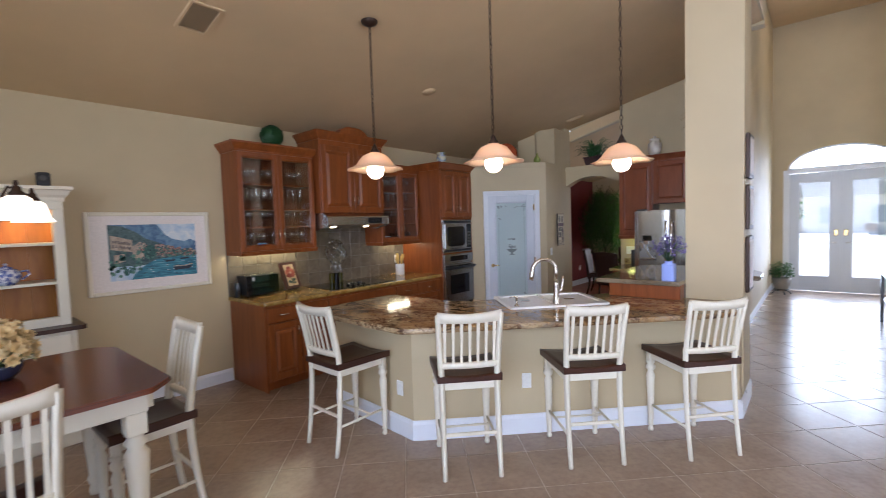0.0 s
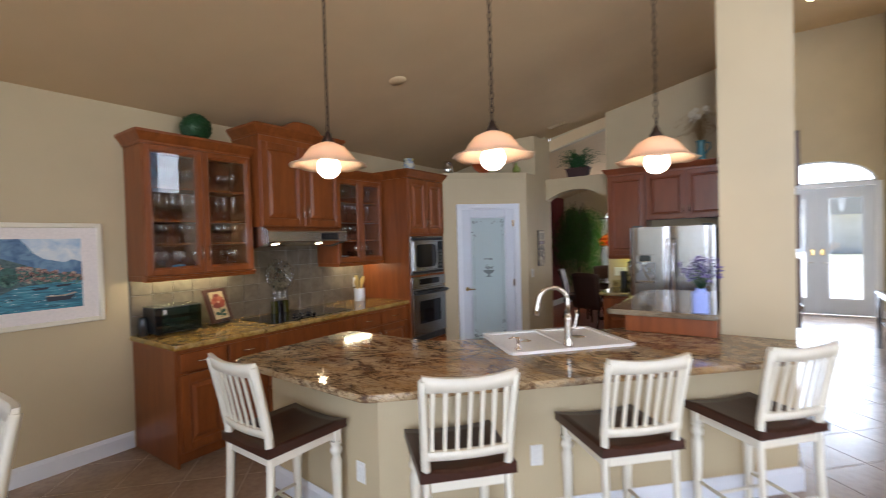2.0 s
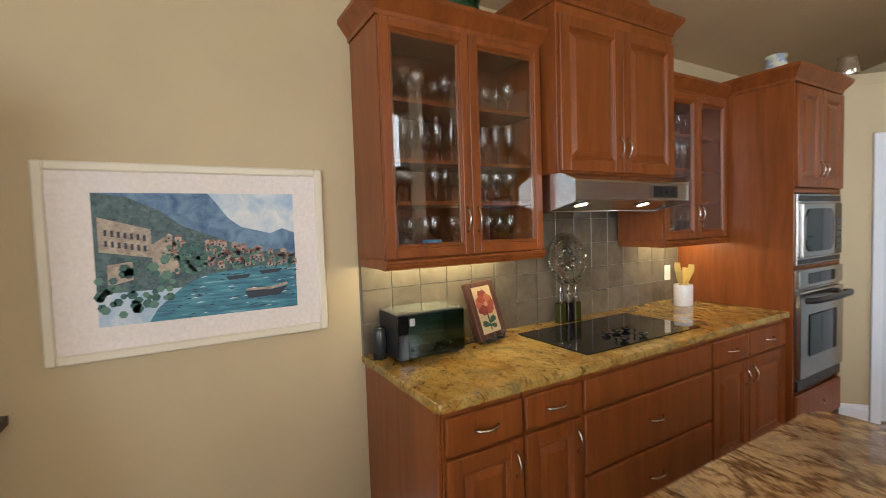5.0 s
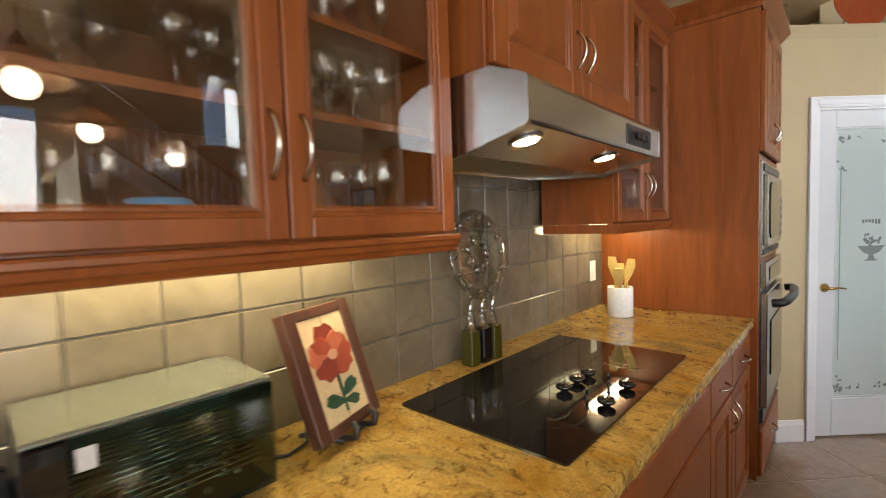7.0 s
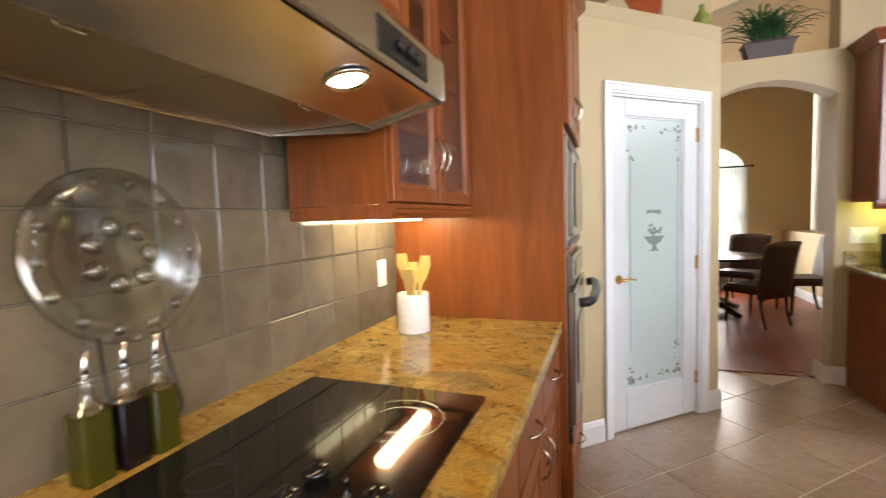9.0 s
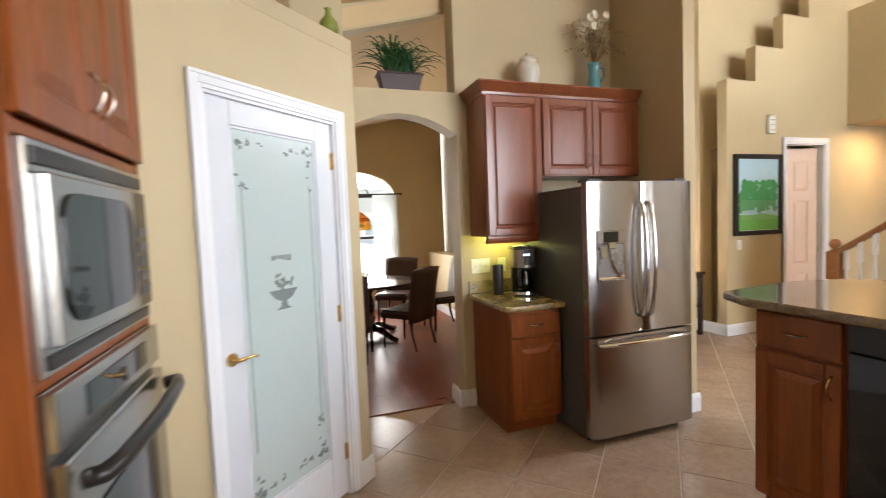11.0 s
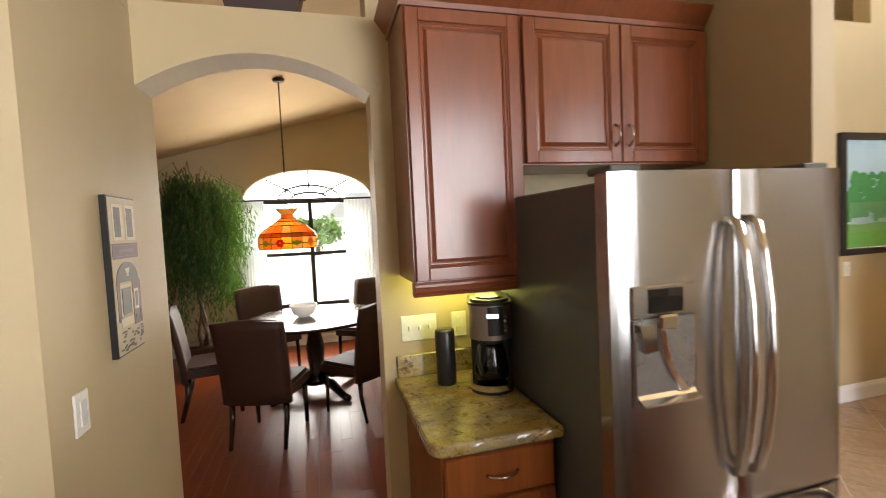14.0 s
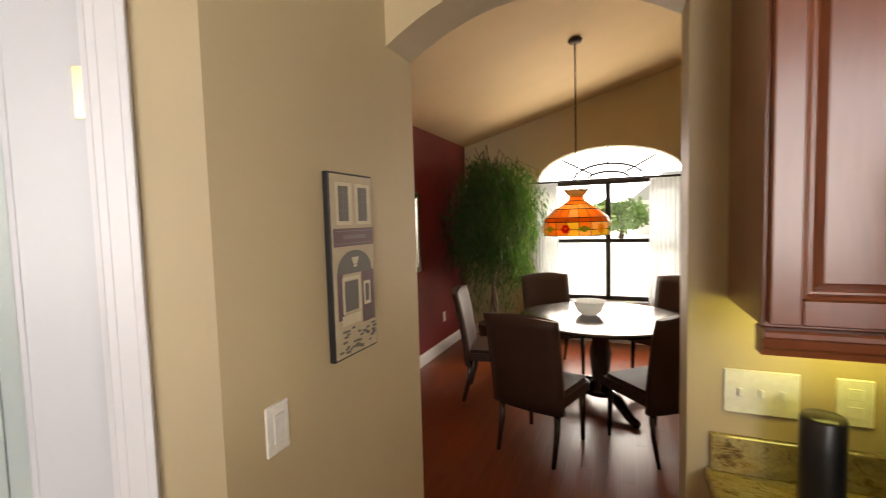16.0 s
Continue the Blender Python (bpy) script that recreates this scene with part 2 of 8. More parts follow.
def pane_glass(name, tint=(1, 1, 1), ior=1.5, rough=0.0):
    m = bpy.data.materials.new(name)
    m.use_nodes = True
    t = m.node_tree
    t.nodes.remove(t.nodes["Principled BSDF"])
    a, g, f, x = (t.nodes.new(n) for n in ("ShaderNodeBsdfTransparent", "ShaderNodeBsdfGlossy", "ShaderNodeLayerWeight", "ShaderNodeMixShader"))
    a.inputs[0].default_value = (*tint, 1)
    g.inputs["Roughness"].default_value = rough
    f.inputs[0].default_value = 0.5
    pw_, sc_ = t.nodes.new("ShaderNodeMath"), t.nodes.new("ShaderNodeMath")
    pw_.operation, sc_.operation = 'POWER', 'MULTIPLY_ADD'
    pw_.inputs[1].default_value = 4.0
    base = ((ior - 1) / (ior + 1)) ** 2
    sc_.inputs[1].default_value, sc_.inputs[2].default_value = 1 - base, base
    t.links.new(f.outputs["Facing"], pw_.inputs[0])
    t.links.new(pw_.outputs[0], sc_.inputs[0])
    t.links.new(sc_.outputs[0], x.inputs[0])
    t.links.new(a.outputs[0], x.inputs[1])
    t.links.new(g.outputs[0], x.inputs[2])
    t.links.new(x.outputs[0], t.nodes["Material Output"].inputs[0])
    return m


def glow(name, color, strength, base=(0.8, 0.8, 0.8)):
    k = Mat(name, 0.3)
    k.put("Base Color", (*base, 1))
    k.put("Emission Color", (*color, 1))
    k.put("Emission Strength", strength)
    return k.m


def frosted(name, color, trans=0.6, rough=0.35):
    """Milky glass: part diffuse, part let through."""
    m = bpy.data.materials.new(name)
    m.use_nodes = True
    t = m.node_tree
    b = t.nodes["Principled BSDF"]
    b.inputs["Base Color"].default_value = (*color, 1)
    b.inputs["Roughness"].default_value = rough
    tr = t.nodes.new("ShaderNodeBsdfTranslucent")
    tr.inputs[0].default_value = (*color, 1)
    x = t.nodes.new("ShaderNodeMixShader")
    x.inputs[0].default_value = trans
    t.links.new(b.outputs[0], x.inputs[1])
    t.links.new(tr.outputs[0], x.inputs[2])
    t.links.new(x.outputs[0], t.nodes["Material Output"].inputs[0])
    return m


TAN = paint("tan_wall_paint", (0.515, 0.42, 0.257), 0.55)
TAN_HALL = TAN
CEIL = paint("ceiling_paint", (0.63, 0.47, 0.27), 0.8, 0.05, 90, 0.35)
RED = paint("dark_red_wall_paint", (0.17, 0.018, 0.02), 0.5)
TRIM = paint("white_trim_paint", (0.74, 0.76, 0.80), 0.3, 0.03, 40, 0.04)
DOORW = paint("white_door_paint", (0.63, 0.66, 0.71), 0.32, 0.03, 40, 0.04)
CREAM = paint("cream_furniture_paint", (0.74, 0.69, 0.56), 0.38, 0.07, 60, 0.08)
CHERRY = wood("cherry_wood", (0.165, 0.042, 0.009), (0.290, 0.083, 0.018), 0.34, (8, 8, 0.75), 0.12)
CHERRY_DK = wood("dark_cherry_wood", (0.190, 0.050, 0.020), (0.275, 0.078, 0.031), 0.30, (5, 5, 0.6), 0.7)
CHERRY_IN = wood("cabinet_inside", (0.16, 0.045, 0.018), (0.24, 0.075, 0.03), 0.45, (9, 9, 1.2))
WALNUT = wood("dark_stained_seat", (0.030, 0.011, 0.007), (0.060, 0.021, 0.012), 0.35, (10, 1.3, 10), 0.08)
TABLETOP = wood("mahogany_top", (0.085, 0.022, 0.009), (0.17, 0.046, 0.017), 0.2, (9, 1.0, 9), 0.2, False)
OAKBACK = wood("orange_pine_back", (0.30, 0.11, 0.025), (0.50, 0.21, 0.05), 0.4, (6, 6, 0.8))
ESPRESSO = wood("espresso_wood", (0.014, 0.008, 0.006), (0.035, 0.016, 0.010), 0.22, (10, 10, 1.0), 0.5)
OAKRAIL = wood("oak_rail", (0.22, 0.08, 0.025), (0.36, 0.15, 0.05), 0.3, (10, 3, 10), 0.3)
HARDWOOD = wood("red_hardwood", (0.155, 0.030, 0.008), (0.225, 0.050, 0.012), 0.30, (5, 0.5, 5), 0.05)
GRAN_BAR = granite("brown_granite", (0.46, 0.34, 0.19), (0.40, 0.24, 0.095), (0.12, 0.058, 0.024), (0.16, 0.15, 0.135))
# the stone's own gold, deepened to carry the warm under-cabinet light
GRAN_GOLD_LIT = granite("lamplit_golden_granite", (0.44, 0.295, 0.085), (0.41, 0.235, 0.045), (0.15, 0.083, 0.020), (0.22, 0.19, 0.08), 1.9, 0.42, 0.85)
GRAN_OLIVE = granite("olive_gold_granite", (0.42, 0.35, 0.17), (0.38, 0.26, 0.08), (0.11, 0.062, 0.024), (0.24, 0.215, 0.16), 1.9, 0.35, 0.85)
GRAN_SERV = granite("grey_brown_granite", (0.22, 0.172, 0.112), (0.21, 0.146, 0.082), (0.12, 0.08, 0.042), (0.135, 0.122, 0.098), 1.0, 0.55, 0.35)
STEEL = metal("brushed_steel", (0.45, 0.44, 0.43), 0.22, (3, 3, 900))
STEEL_H = metal("brushed_steel_hood", (0.62, 0.60, 0.57), 0.24, (2, 220, 220))
NICKEL = metal("satin_nickel", (0.62, 0.57, 0.50), 0.25)
CHROME = metal("chrome", (0.75, 0.75, 0.76), 0.10)
BRASS = metal("brass", (0.72, 0.50, 0.20), 0.25)
BRONZE = plain("oil_rubbed_bronze", (0.045, 0.026, 0.018), 0.4, 0.6)
BLACK = plain("black_plastic", (0.014, 0.014, 0.016), 0.35)
BLACKGL = plain("black_glass", (0.008, 0.008, 0.009), 0.04, 0, 0.6)
GREYPL = plain("dark_grey_side", (0.075, 0.075, 0.072), 0.42)
WHITE = plain("white_ceramic", (0.80, 0.80, 0.78), 0.12)
PLATE = plain("white_plastic", (0.78, 0.77, 0.72), 0.35)
GLASS = pane_glass("clear_glass")
TINTGL = pane_glass("cabinet_glass", (0.93, 0.92, 0.90), 1.65)
CRYSTAL = pane_glass("drinking_glass", (0.955, 0.965, 0.97), 2.4, 0.01)
SMOKE = pane_glass("greenish_glass", (0.52, 0.62, 0.58), 1.5, 0.02)
FROST = frosted("frosted_glass", (0.66, 0.76, 0.76), 0.35, 0.25)
ETCH = plain("etched_grey_pattern", (0.20, 0.24, 0.24), 0.5)
SHADE = frosted("amber_glass_shade", (0.88, 0.68, 0.50), 0.38, 0.2)
BULB = glow("glowing_globe", (1.0, 0.78, 0.52), 13.0)
SHADEW = glow("lit_white_shade", (1.0, 0.80, 0.55), 2.2)
STRIP = glow("under_cabinet_tube", (1.0, 0.87, 0.50), 13.0)
HALO = glow("hood_lamp", (1.0, 0.74, 0.38), 62.0)
DOWNL = glow("ceiling_lamp", (1.0, 0.82, 0.55), 60.0)
BROWNLTH = plain("brown_woven_leather", (0.045, 0.020, 0.013), 0.5, 0, 0.4, 160)
LEAF = plain("green_leaf", (0.045, 0.13, 0.03), 0.45, 0, 0.4, 30)
LEAF_DK = plain("dark_green_leaf", (0.02, 0.07, 0.022), 0.45, 0, 0.4, 30)
LEAF_YL = plain("pale_green_leaf", (0.14, 0.24, 0.06), 0.5, 0, 0.4, 30)
BARK = plain("brown_bark", (0.10, 0.065, 0.04), 0.8)
TERRA = plain("maroon_ceramic", (0.034, 0.010, 0.009), 0.5)
SHEER = frosted("sheer_curtain", (0.88, 0.88, 0.86), 0.65, 0.8)
PAPER = plain("white_mount", (0.80, 0.74, 0.70), 0.6)
COPPER = plain("rust_red_glaze", (0.30, 0.06, 0.02), 0.2)
PURPLE = plain("purple_petal", (0.16, 0.11, 0.34), 0.6)
PALEBL = plain("pale_blue_ceramic", (0.33, 0.42, 0.86), 0.25)
TEAL = plain("teal_glaze", (0.10, 0.28, 0.33), 0.15)
STRAW = plain("dried_straw", (0.30, 0.19, 0.08), 0.8)
PETAL = plain("cream_petal", (0.80, 0.62, 0.32), 0.6)
OIL = plain("olive_oil", (0.045, 0.042, 0.006), 0.08)
DARKOIL = plain("dark_vinegar", (0.009, 0.006, 0.006), 0.08)
BAMBOO = plain("pale_bamboo", (0.62, 0.44, 0.14), 0.5)
GROUT = paint("grey_grout", (0.50, 0.40, 0.31), 0.85)
DUCT_SHADE = plain("duct_shade", (0.02, 0.018, 0.016), 0.8)

k = Mat("taupe_floor_tile", 0.2)
v = k.coords((1, 1, 1), True)
inf = k.t.nodes.new("ShaderNodeObjectInfo")
n1, n2 = k.noise(v, 3.0, 6, 0.6, 0.4), k.noise(v, 26, 4)
c = k.ramp(n1, ((0.25, (0.29, 0.205, 0.148)), (0.75, (0.41, 0.31, 0.226))))
c = k.mix(k.ramp(n2, ((0.4, (0, 0, 0)), (0.75, (.35, .35, .35)))), c, (0.18, 0.12, 0.085))
k.put("Base Color", c).rough_from(n1, 0.16, 0.30)
k.bump(k.noise(v, 9, 4), 0.12, 0.004)
TILE = k.m

k = Mat("grey_glass_backsplash_tile", 0.13)
v = k.coords((1, 1, 1), True)
n1 = k.noise(v, 5, 4, 0.6, 0.6)
k.put("Base Color", k.ramp(n1, ((0.3, (0.105, 0.087, 0.062)), (0.7, (0.185, 0.153, 0.108)))))
k.bump(k.noise(v, 7, 3), 0.25, 0.006)
SPLASH = k.m

# ------------------------------------------------------------------ structure
WX = -4.545          # face of the kitchen's west wall
NY = 6.92            # face of the kitchen's north wall
FY = 11.60           # face of the front door wall
HZ = 5.46            # ceiling of the entry hall


def kz(x):
    """Height of the kitchen's sloping ceiling."""
    return 2.80 + 0.216 * (x + 4.52)


def dz(x):
    """Height of the dining room's sloping ceiling."""
    return 2.60 + 0.27 * (x + 4.25)


def box_structure(name, lo, hi, material, label="", b=0.0):
    bm = bmnew()
    rbox(bm, lo, hi, b)
    return structure(name, bm, material, label)


# ground outside and floors
bm = bmnew()
rbox(bm, (-400, -400, -0.60), (400, 400, -0.20), 0)
k = Mat("pale_lawn_ground", 0.9)
v = k.coords()
k.put("Base Color", k.ramp(k.noise(v, 0.35, 6), ((0.35, (0.36, 0.38, 0.25)), (0.65, (0.55, 0.53, 0.45)))))
structure("ground", bm, k.m, "sunlit lawn outside the house")
box_structure("pavement", (-1.6, 11.9, -0.2), (3.0, 50, -0.05), paint("pale_concrete", (0.55, 0.53, 0.49), 0.8), "pale concrete front walk")
floor = box_structure("floor", (-4.8, -3.4, -0.20), (8.2, 11.9, -0.0025), GROUT, "grout bed of the tiled floor")
floor_dining = box_structure("floor_dining", (-4.45, 7.02, -0.005), (-0.62, 11.6, 0.0), CHERRY_DK, "red hardwood floor of the dining room")

box_structure("wall_west", (WX - .2, -3.4, 0), (WX, 7.1, 2.85), TAN, "tan painted kitchen wall")
# south wall, out of view, with two assumed window openings
bm = bmnew()
for x0, x1, z0, z1 in ((-4.75, -3.6, 0, 4.0), (-1.2, -1.0, 0, 5.6), (5.4, 8.2, 0, 5.6), (-3.6, -1.2, 2.4, 4.0), (-1.0, 5.4, 4.5, 5.6), (-3.6, -1.2, 0, 0.6)):
    rbox(bm, (x0, -3.4, z0), (x1, -3.2, z1), 0)
structure("wall_south", bm, TAN, "unseen tan wall with assumed wide window openings")
# east wall out of view, its opening assumed for the daylight lamp
bm = bmnew()
for y0, y1, z0, z1 in ((-3.4, -0.4, 0, 5.6), (3.4, 6.0, 0, 5.6), (-0.4, 3.4, 4.2, 5.6), (-0.4, 3.4, 0, 0.6)):
    rbox(bm, (8.0, y0, z0), (8.2, y1, z1), 0)
structure("wall_east", bm, TAN, "unseen tan wall with an assumed tall opening")

# north wall of the kitchen with the arch and the open ledge above it
bm = bmnew()
AX0, AX1 = -2.910, -2.020
arch = [(AX0 + (AX1 - AX0) * i / 16, 2.180 + 0.143 * (1 - (i / 8 - 1) ** 2)) for i in range(17)]
prism(bm, [(AX0, 2.50)] + arch + [(AX1, 2.50)], NY, NY + .18, "y")
prism(bm, [(AX1, 0), (-0.45, 0), (-0.45, kz(-0.45) + .1), (AX1, kz(AX1) + .1)], NY, NY + .18, "y")
prism(bm, [(-4.75, 0), (AX0, 0), (AX0, kz(AX0) + .1), (-4.75, kz(-4.75) + .1)], NY, NY + .18, "y")
structure("wall_north", bm, TAN, "tan wall with an arched doorway and open ledge")

# pantry in the corner: diagonal wall, side wall, ledge on top
PA, PB = Vector((-3.765, 5.40, 0)), Vector((-2.91, 6.205, 0))
PW = (PB - PA).length
PR = math.degrees(math.atan2((PB - PA).y, (PB - PA).x))
PM = pose(PA.x, PA.y, 0, 0, 0, PR)
DX0 = 0.250
DW = 0.750
bm = bmnew()
for x0, x1, z0, z1 in ((0, DX0, 0, 2.449), (DX0 + DW, PW, 0, 2.449), (DX0, DX0 + DW, 2.045, 2.449)):
    rbox(bm, (x0, 0, z0), (x1, .11, z1), 0)
pw = structure("wall_pantry", bm, TAN, "tan diagonal wall round the pantry door")
pw.matrix_world = PM
bm = bmnew()
rbox(bm, (-3.02, 6.2052, 0), (-2.91, NY, 2.449), 0)
prism(bm, [(-3.765, 5.40), (-2.91, 6.205), (-2.91, NY), (WX, NY), (WX, 5.40)], 2.45, 2.532)
structure("wall_pantry_side", bm, TAN, "tan side wall and ledge of the pantry")
bm = bmnew()
prism(bm, [(-3.62, 6.60), (-3.30, 6.60), (-3.22, 6.52), (-2.91, 6.52), (-2.91, NY), (-3.62, NY)], 2.532, kz(-3.62) + .1)
structure("wall_chase", bm, TAN, "tan stepped wall rising from the pantry ledge")

# column at the end of the bar, wing wall beside the refrigerator, entry walls
box_structure("column", (-0.55, 4.16, 0), (-0.13, 4.60, 3.78), TAN, "square tan column at the end of the bar")
box_structure("wall_wing", (-0.547, 6.15, 0), (-0.44, FY + .2, HZ), TAN, "tan wall between kitchen and entry hall")
bm = bmnew()
rbox(bm, (-0.34, -3.2, 3.74), (-0.15, 6.0, HZ), 0)
rbox(bm, (-0.50, 6.0, 3.70), (-0.15, 6.149, HZ), 0)
structure("wall_header", bm, TAN, "tan wall above the column line")
bm = bmnew()
prism(bm, [(-2.905, dz(-2.905) - .02), (AX1, dz(AX1) - .02), (AX1, kz(AX1) + .14), (-2.905, kz(-2.905) + .14)], 7.102, 7.2, "y")
structure("wall_gable", bm, TAN, "tan wall between the two ceilings")
# front wall with the double door opening and its arched light
bm = bmnew()
DLX, DRX, DTZ = -0.18, 1.50, 2.44
cx, hw = (DLX + DRX) / 2, (DRX - DLX) / 2
arc = [(cx - hw * math.cos(math.pi * i / 20), 2.50 + 0.44 * math.sin(math.pi * i / 20)) for i in range(21)]
prism(bm, [(-0.45, 0), (DLX, 0), (DLX, 2.5), (-0.45, 2.5)], FY, FY + .2, "y")
prism(bm, [(DRX, 0), (1.60, 0), (1.60, 2.5), (DRX, 2.5)], FY, FY + .2, "y")
prism(bm, [(-0.45, 2.5)] + arc + [(1.60, 2.5), (1.60, HZ), (-0.45, HZ)], FY, FY + .2, "y")
structure("wall_front", bm, TAN_HALL, "tall tan wall round the front doors")
# east wall of the entry with a doorway, then the hall wall with a stepped top
bm = bmnew()
rbox(bm, (1.60, 7.90, 0), (1.80, 9.45, HZ), 0)
rbox(bm, (1.60, 9.45, 2.40), (1.80, 10.55, HZ), 0)
rbox(bm, (1.60, 10.55, 0), (1.80, FY + .2, HZ), 0)
structure("wall_entry_east", bm, TAN_HALL, "tan entry wall with a doorway")
HY = 7.53
bm = bmnew()
steps = [(1.60, 3.04), (2.07, 3.04), (2.07, 3.46), (2.54, 3.46), (2.54, 3.88), (3.0, 3.88), (3.0, 4.30), (3.46, 4.30), (3.46, 4.72), (3.75, 4.72)]
prism(bm, [(1.60, 0), (2.60, 0), (2.60, 2.32), (3.31, 2.32), (3.31, 0), (5.9, 0), (5.9, 4.72)] + steps[::-1], HY, HY + .12, "y")
structure("wall_hall", bm, TAN_HALL, "tan hall wall with a stepped top")
box_structure("wall_hall_back", (1.80, 7.90, 2.3), (8.2, 8.05, HZ), TAN_HALL, "tan wall behind the stepped wall")
bm = bmnew()
for lo, hi in (((2.0, 8.9, 0), (4.2, 9.0, 2.6)), ((2.0, 7.66, 0), (2.1, 8.9, 2.6)), ((4.1, 7.66, 0), (4.2, 8.9, 2.6)), ((2.0, 7.66, 2.5), (4.2, 9.0, 2.6)), ((1.80, 9.3, 0), (3.2, 9.35, 2.5)), ((1.80, 10.7, 0), (3.2, 10.75, 2.5)), ((3.2, 9.3, 0), (3.3, 10.75, 2.5)), ((1.80, 9.3, 2.5), (3.3, 10.75, 2.6))):
    rbox(bm, lo, hi, 0)
structure("wall_side_rooms", bm, TAN_HALL, "plain walls of the rooms beyond the hall doors")
# upper storey over the recess by the stair
bm = bmnew()
rbox(bm, (3.75, 6.27, 2.58), (3.87, HY, 4.05), 0)
rbox(bm, (3.75, 3.4, 2.58), (3.87, 6.27, 3.0), 0)
rbox(bm, (3.75, 3.4, 3.0), (3.87, 5.2, HZ), 0)
rbox(bm, (3.75, 5.2, 4.3), (3.87, 6.27, HZ), 0)
structure("wall_upper_landing", bm, TAN_HALL, "tan wall of the upper landing")
box_structure("ceiling_recess", (3.87, 3.4, 2.58), (8.2, HY, 2.70), CEIL, "soffit over the recess by the stair")
bm = bmnew()
rbox(bm, (5.9, 6.9, 0), (6.0, HY + .1, 2.6), 0)
rbox(bm, (5.5, 3.4, 0), (6.0, 6.9, 2.6), 0)
rbox(bm, (3.75, 3.4, 0), (5.5, 3.5, 2.6), 0)
structure("wall_recess", bm, TAN_HALL, "tan walls of the recess")

# dining room
bm = bmnew()
rbox(bm, (-4.45, 7.1, 0), (-4.25, 11.8, 2.7), 0)
structure("wall_dining_red", bm, RED, "dark red dining room wall")
WCX, WHW, WZ0, WSP, WTOP = -2.39, 0.86, 0.54, 2.05, 2.46
warc = [(WCX - WHW * math.cos(math.pi * i / 20), WSP + (WTOP - WSP) * math.sin(math.pi * i / 20)) for i in range(21)]
bm = bmnew()
DY = 11.45
prism(bm, [(-4.45, 0), (-0.60, 0), (-0.60, WZ0), (-4.45, WZ0)], DY, DY + .15, "y")
prism(bm, [(-4.45, WZ0), (WCX - WHW, WZ0), (WCX - WHW, WSP), (-4.45, WSP)], DY, DY + .15, "y")
prism(bm, [(WCX + WHW, WZ0), (-0.60, WZ0), (-0.60, WSP), (WCX + WHW, WSP)], DY, DY + .15, "y")
prism(bm, [(-4.45, WSP)] + warc + [(-0.60, WSP), (-0.60, 4.0), (-4.45, 4.0)], DY, DY + .15, "y")
structure("wall_dining_window", bm, TAN, "tan dining room wall with an arched window opening")
box_structure("wall_ledge", (-0.95, 9.2, 0), (-0.60, 11.45, 0.98), TAN, "low tan wall with a ledge in the dining room")

# ceilings
bm = bmnew()
for x1, y0, y1 in ((-.16, -3.4, 6.1), (-.5, 6.1, 7.1)):
    prism(bm, [(-4.75, kz(-4.75)), (x1, kz(x1)), (x1, kz(x1) + .15), (-4.75, kz(-4.75) + .15)], y0, y1, "y")
structure("ceiling_kitchen", bm, CEIL, "sloping tan kitchen ceiling")
bm = bmnew()
prism(bm, [(-4.45, dz(-4.45)), (-0.45, dz(-0.45)), (-0.45, dz(-0.45) + .15), (-4.45, dz(-4.45) + .15)], 7.1, 11.6, "y")
structure("ceiling_dining", bm, CEIL, "sloping tan dining room ceiling")
box_structure("ceiling_hall", (-0.60, -3.4, HZ), (8.2, 11.9, HZ + .15), CEIL, "high flat hall ceiling")

# baseboards


def baseboard(name, runs, h=0.135, t=0.016):
    bm = bmnew()
    for (ax, ay), (bx, by) in runs:
        d = Vector((bx - ax, by - ay, 0))
        u = d.normalized()
        nrm = Vector((u.y, -u.x, 0))  # to the right of the run
        a, b = Vector((ax, ay, 0)), Vector((bx, by, 0))
        prof = [(0.0005, 0), (t, 0), (t, h - .03), (t * .75, h - .018), (t * .55, h - .006), (t * .3, h), (0.0005, h)]
        A = [bm.verts.new(a + nrm * p + Vector((0, 0, q + .001))) for p, q in prof]
        B = [bm.verts.new(b + nrm * p + Vector((0, 0, q + .001))) for p, q in prof]
        bm.faces.new(A)
        bm.faces.new(B)
        for i in range(len(prof)):
            j = (i + 1) % len(prof)
            bm.faces.new((A[i], A[j], B[j], B[i]))
    return structure(name, bm, TRIM, "white moulded baseboard")


def along(p, q):
    m = PM @ Vector((p, 0, 0)), PM @ Vector((q, 0, 0))
    return (m[0].x, m[0].y), (m[1].x, m[1].y)


baseboard("baseboard", [((WX, 0.66), (WX, 2.0))[::1], along(0, DX0 - .07), along(DX0 + DW + .07, PW + .016), ((-2.91, 6.20), (-2.91, NY)),
                        ((-2.06, NY), (-1.93, NY)), ((-2.06, 7.1), (-2.06, NY - .016)), ((-0.60, 6.134), (-0.434, 6.134)), ((-0.45, 6.15), (-0.45, FY)),
                        ((-0.60, 6.92), (-0.60, 6.134)), ((1.584, HY), (2.53, HY)), ((3.38, HY), (5.9, HY)), ((1.60, 9.38), (1.60, HY - .016)), ((1.60, FY), (1.60, 10.62)),
                        ((-0.45, FY), (-0.26, FY)), ((1.54, FY), (1.60, FY))])
baseboard("baseboard_dining", [((-4.25, 7.1), (-4.25, DY)), ((-4.25, DY), (-0.95, DY)), ((-0.95, DY), (-0.95, 9.2))])

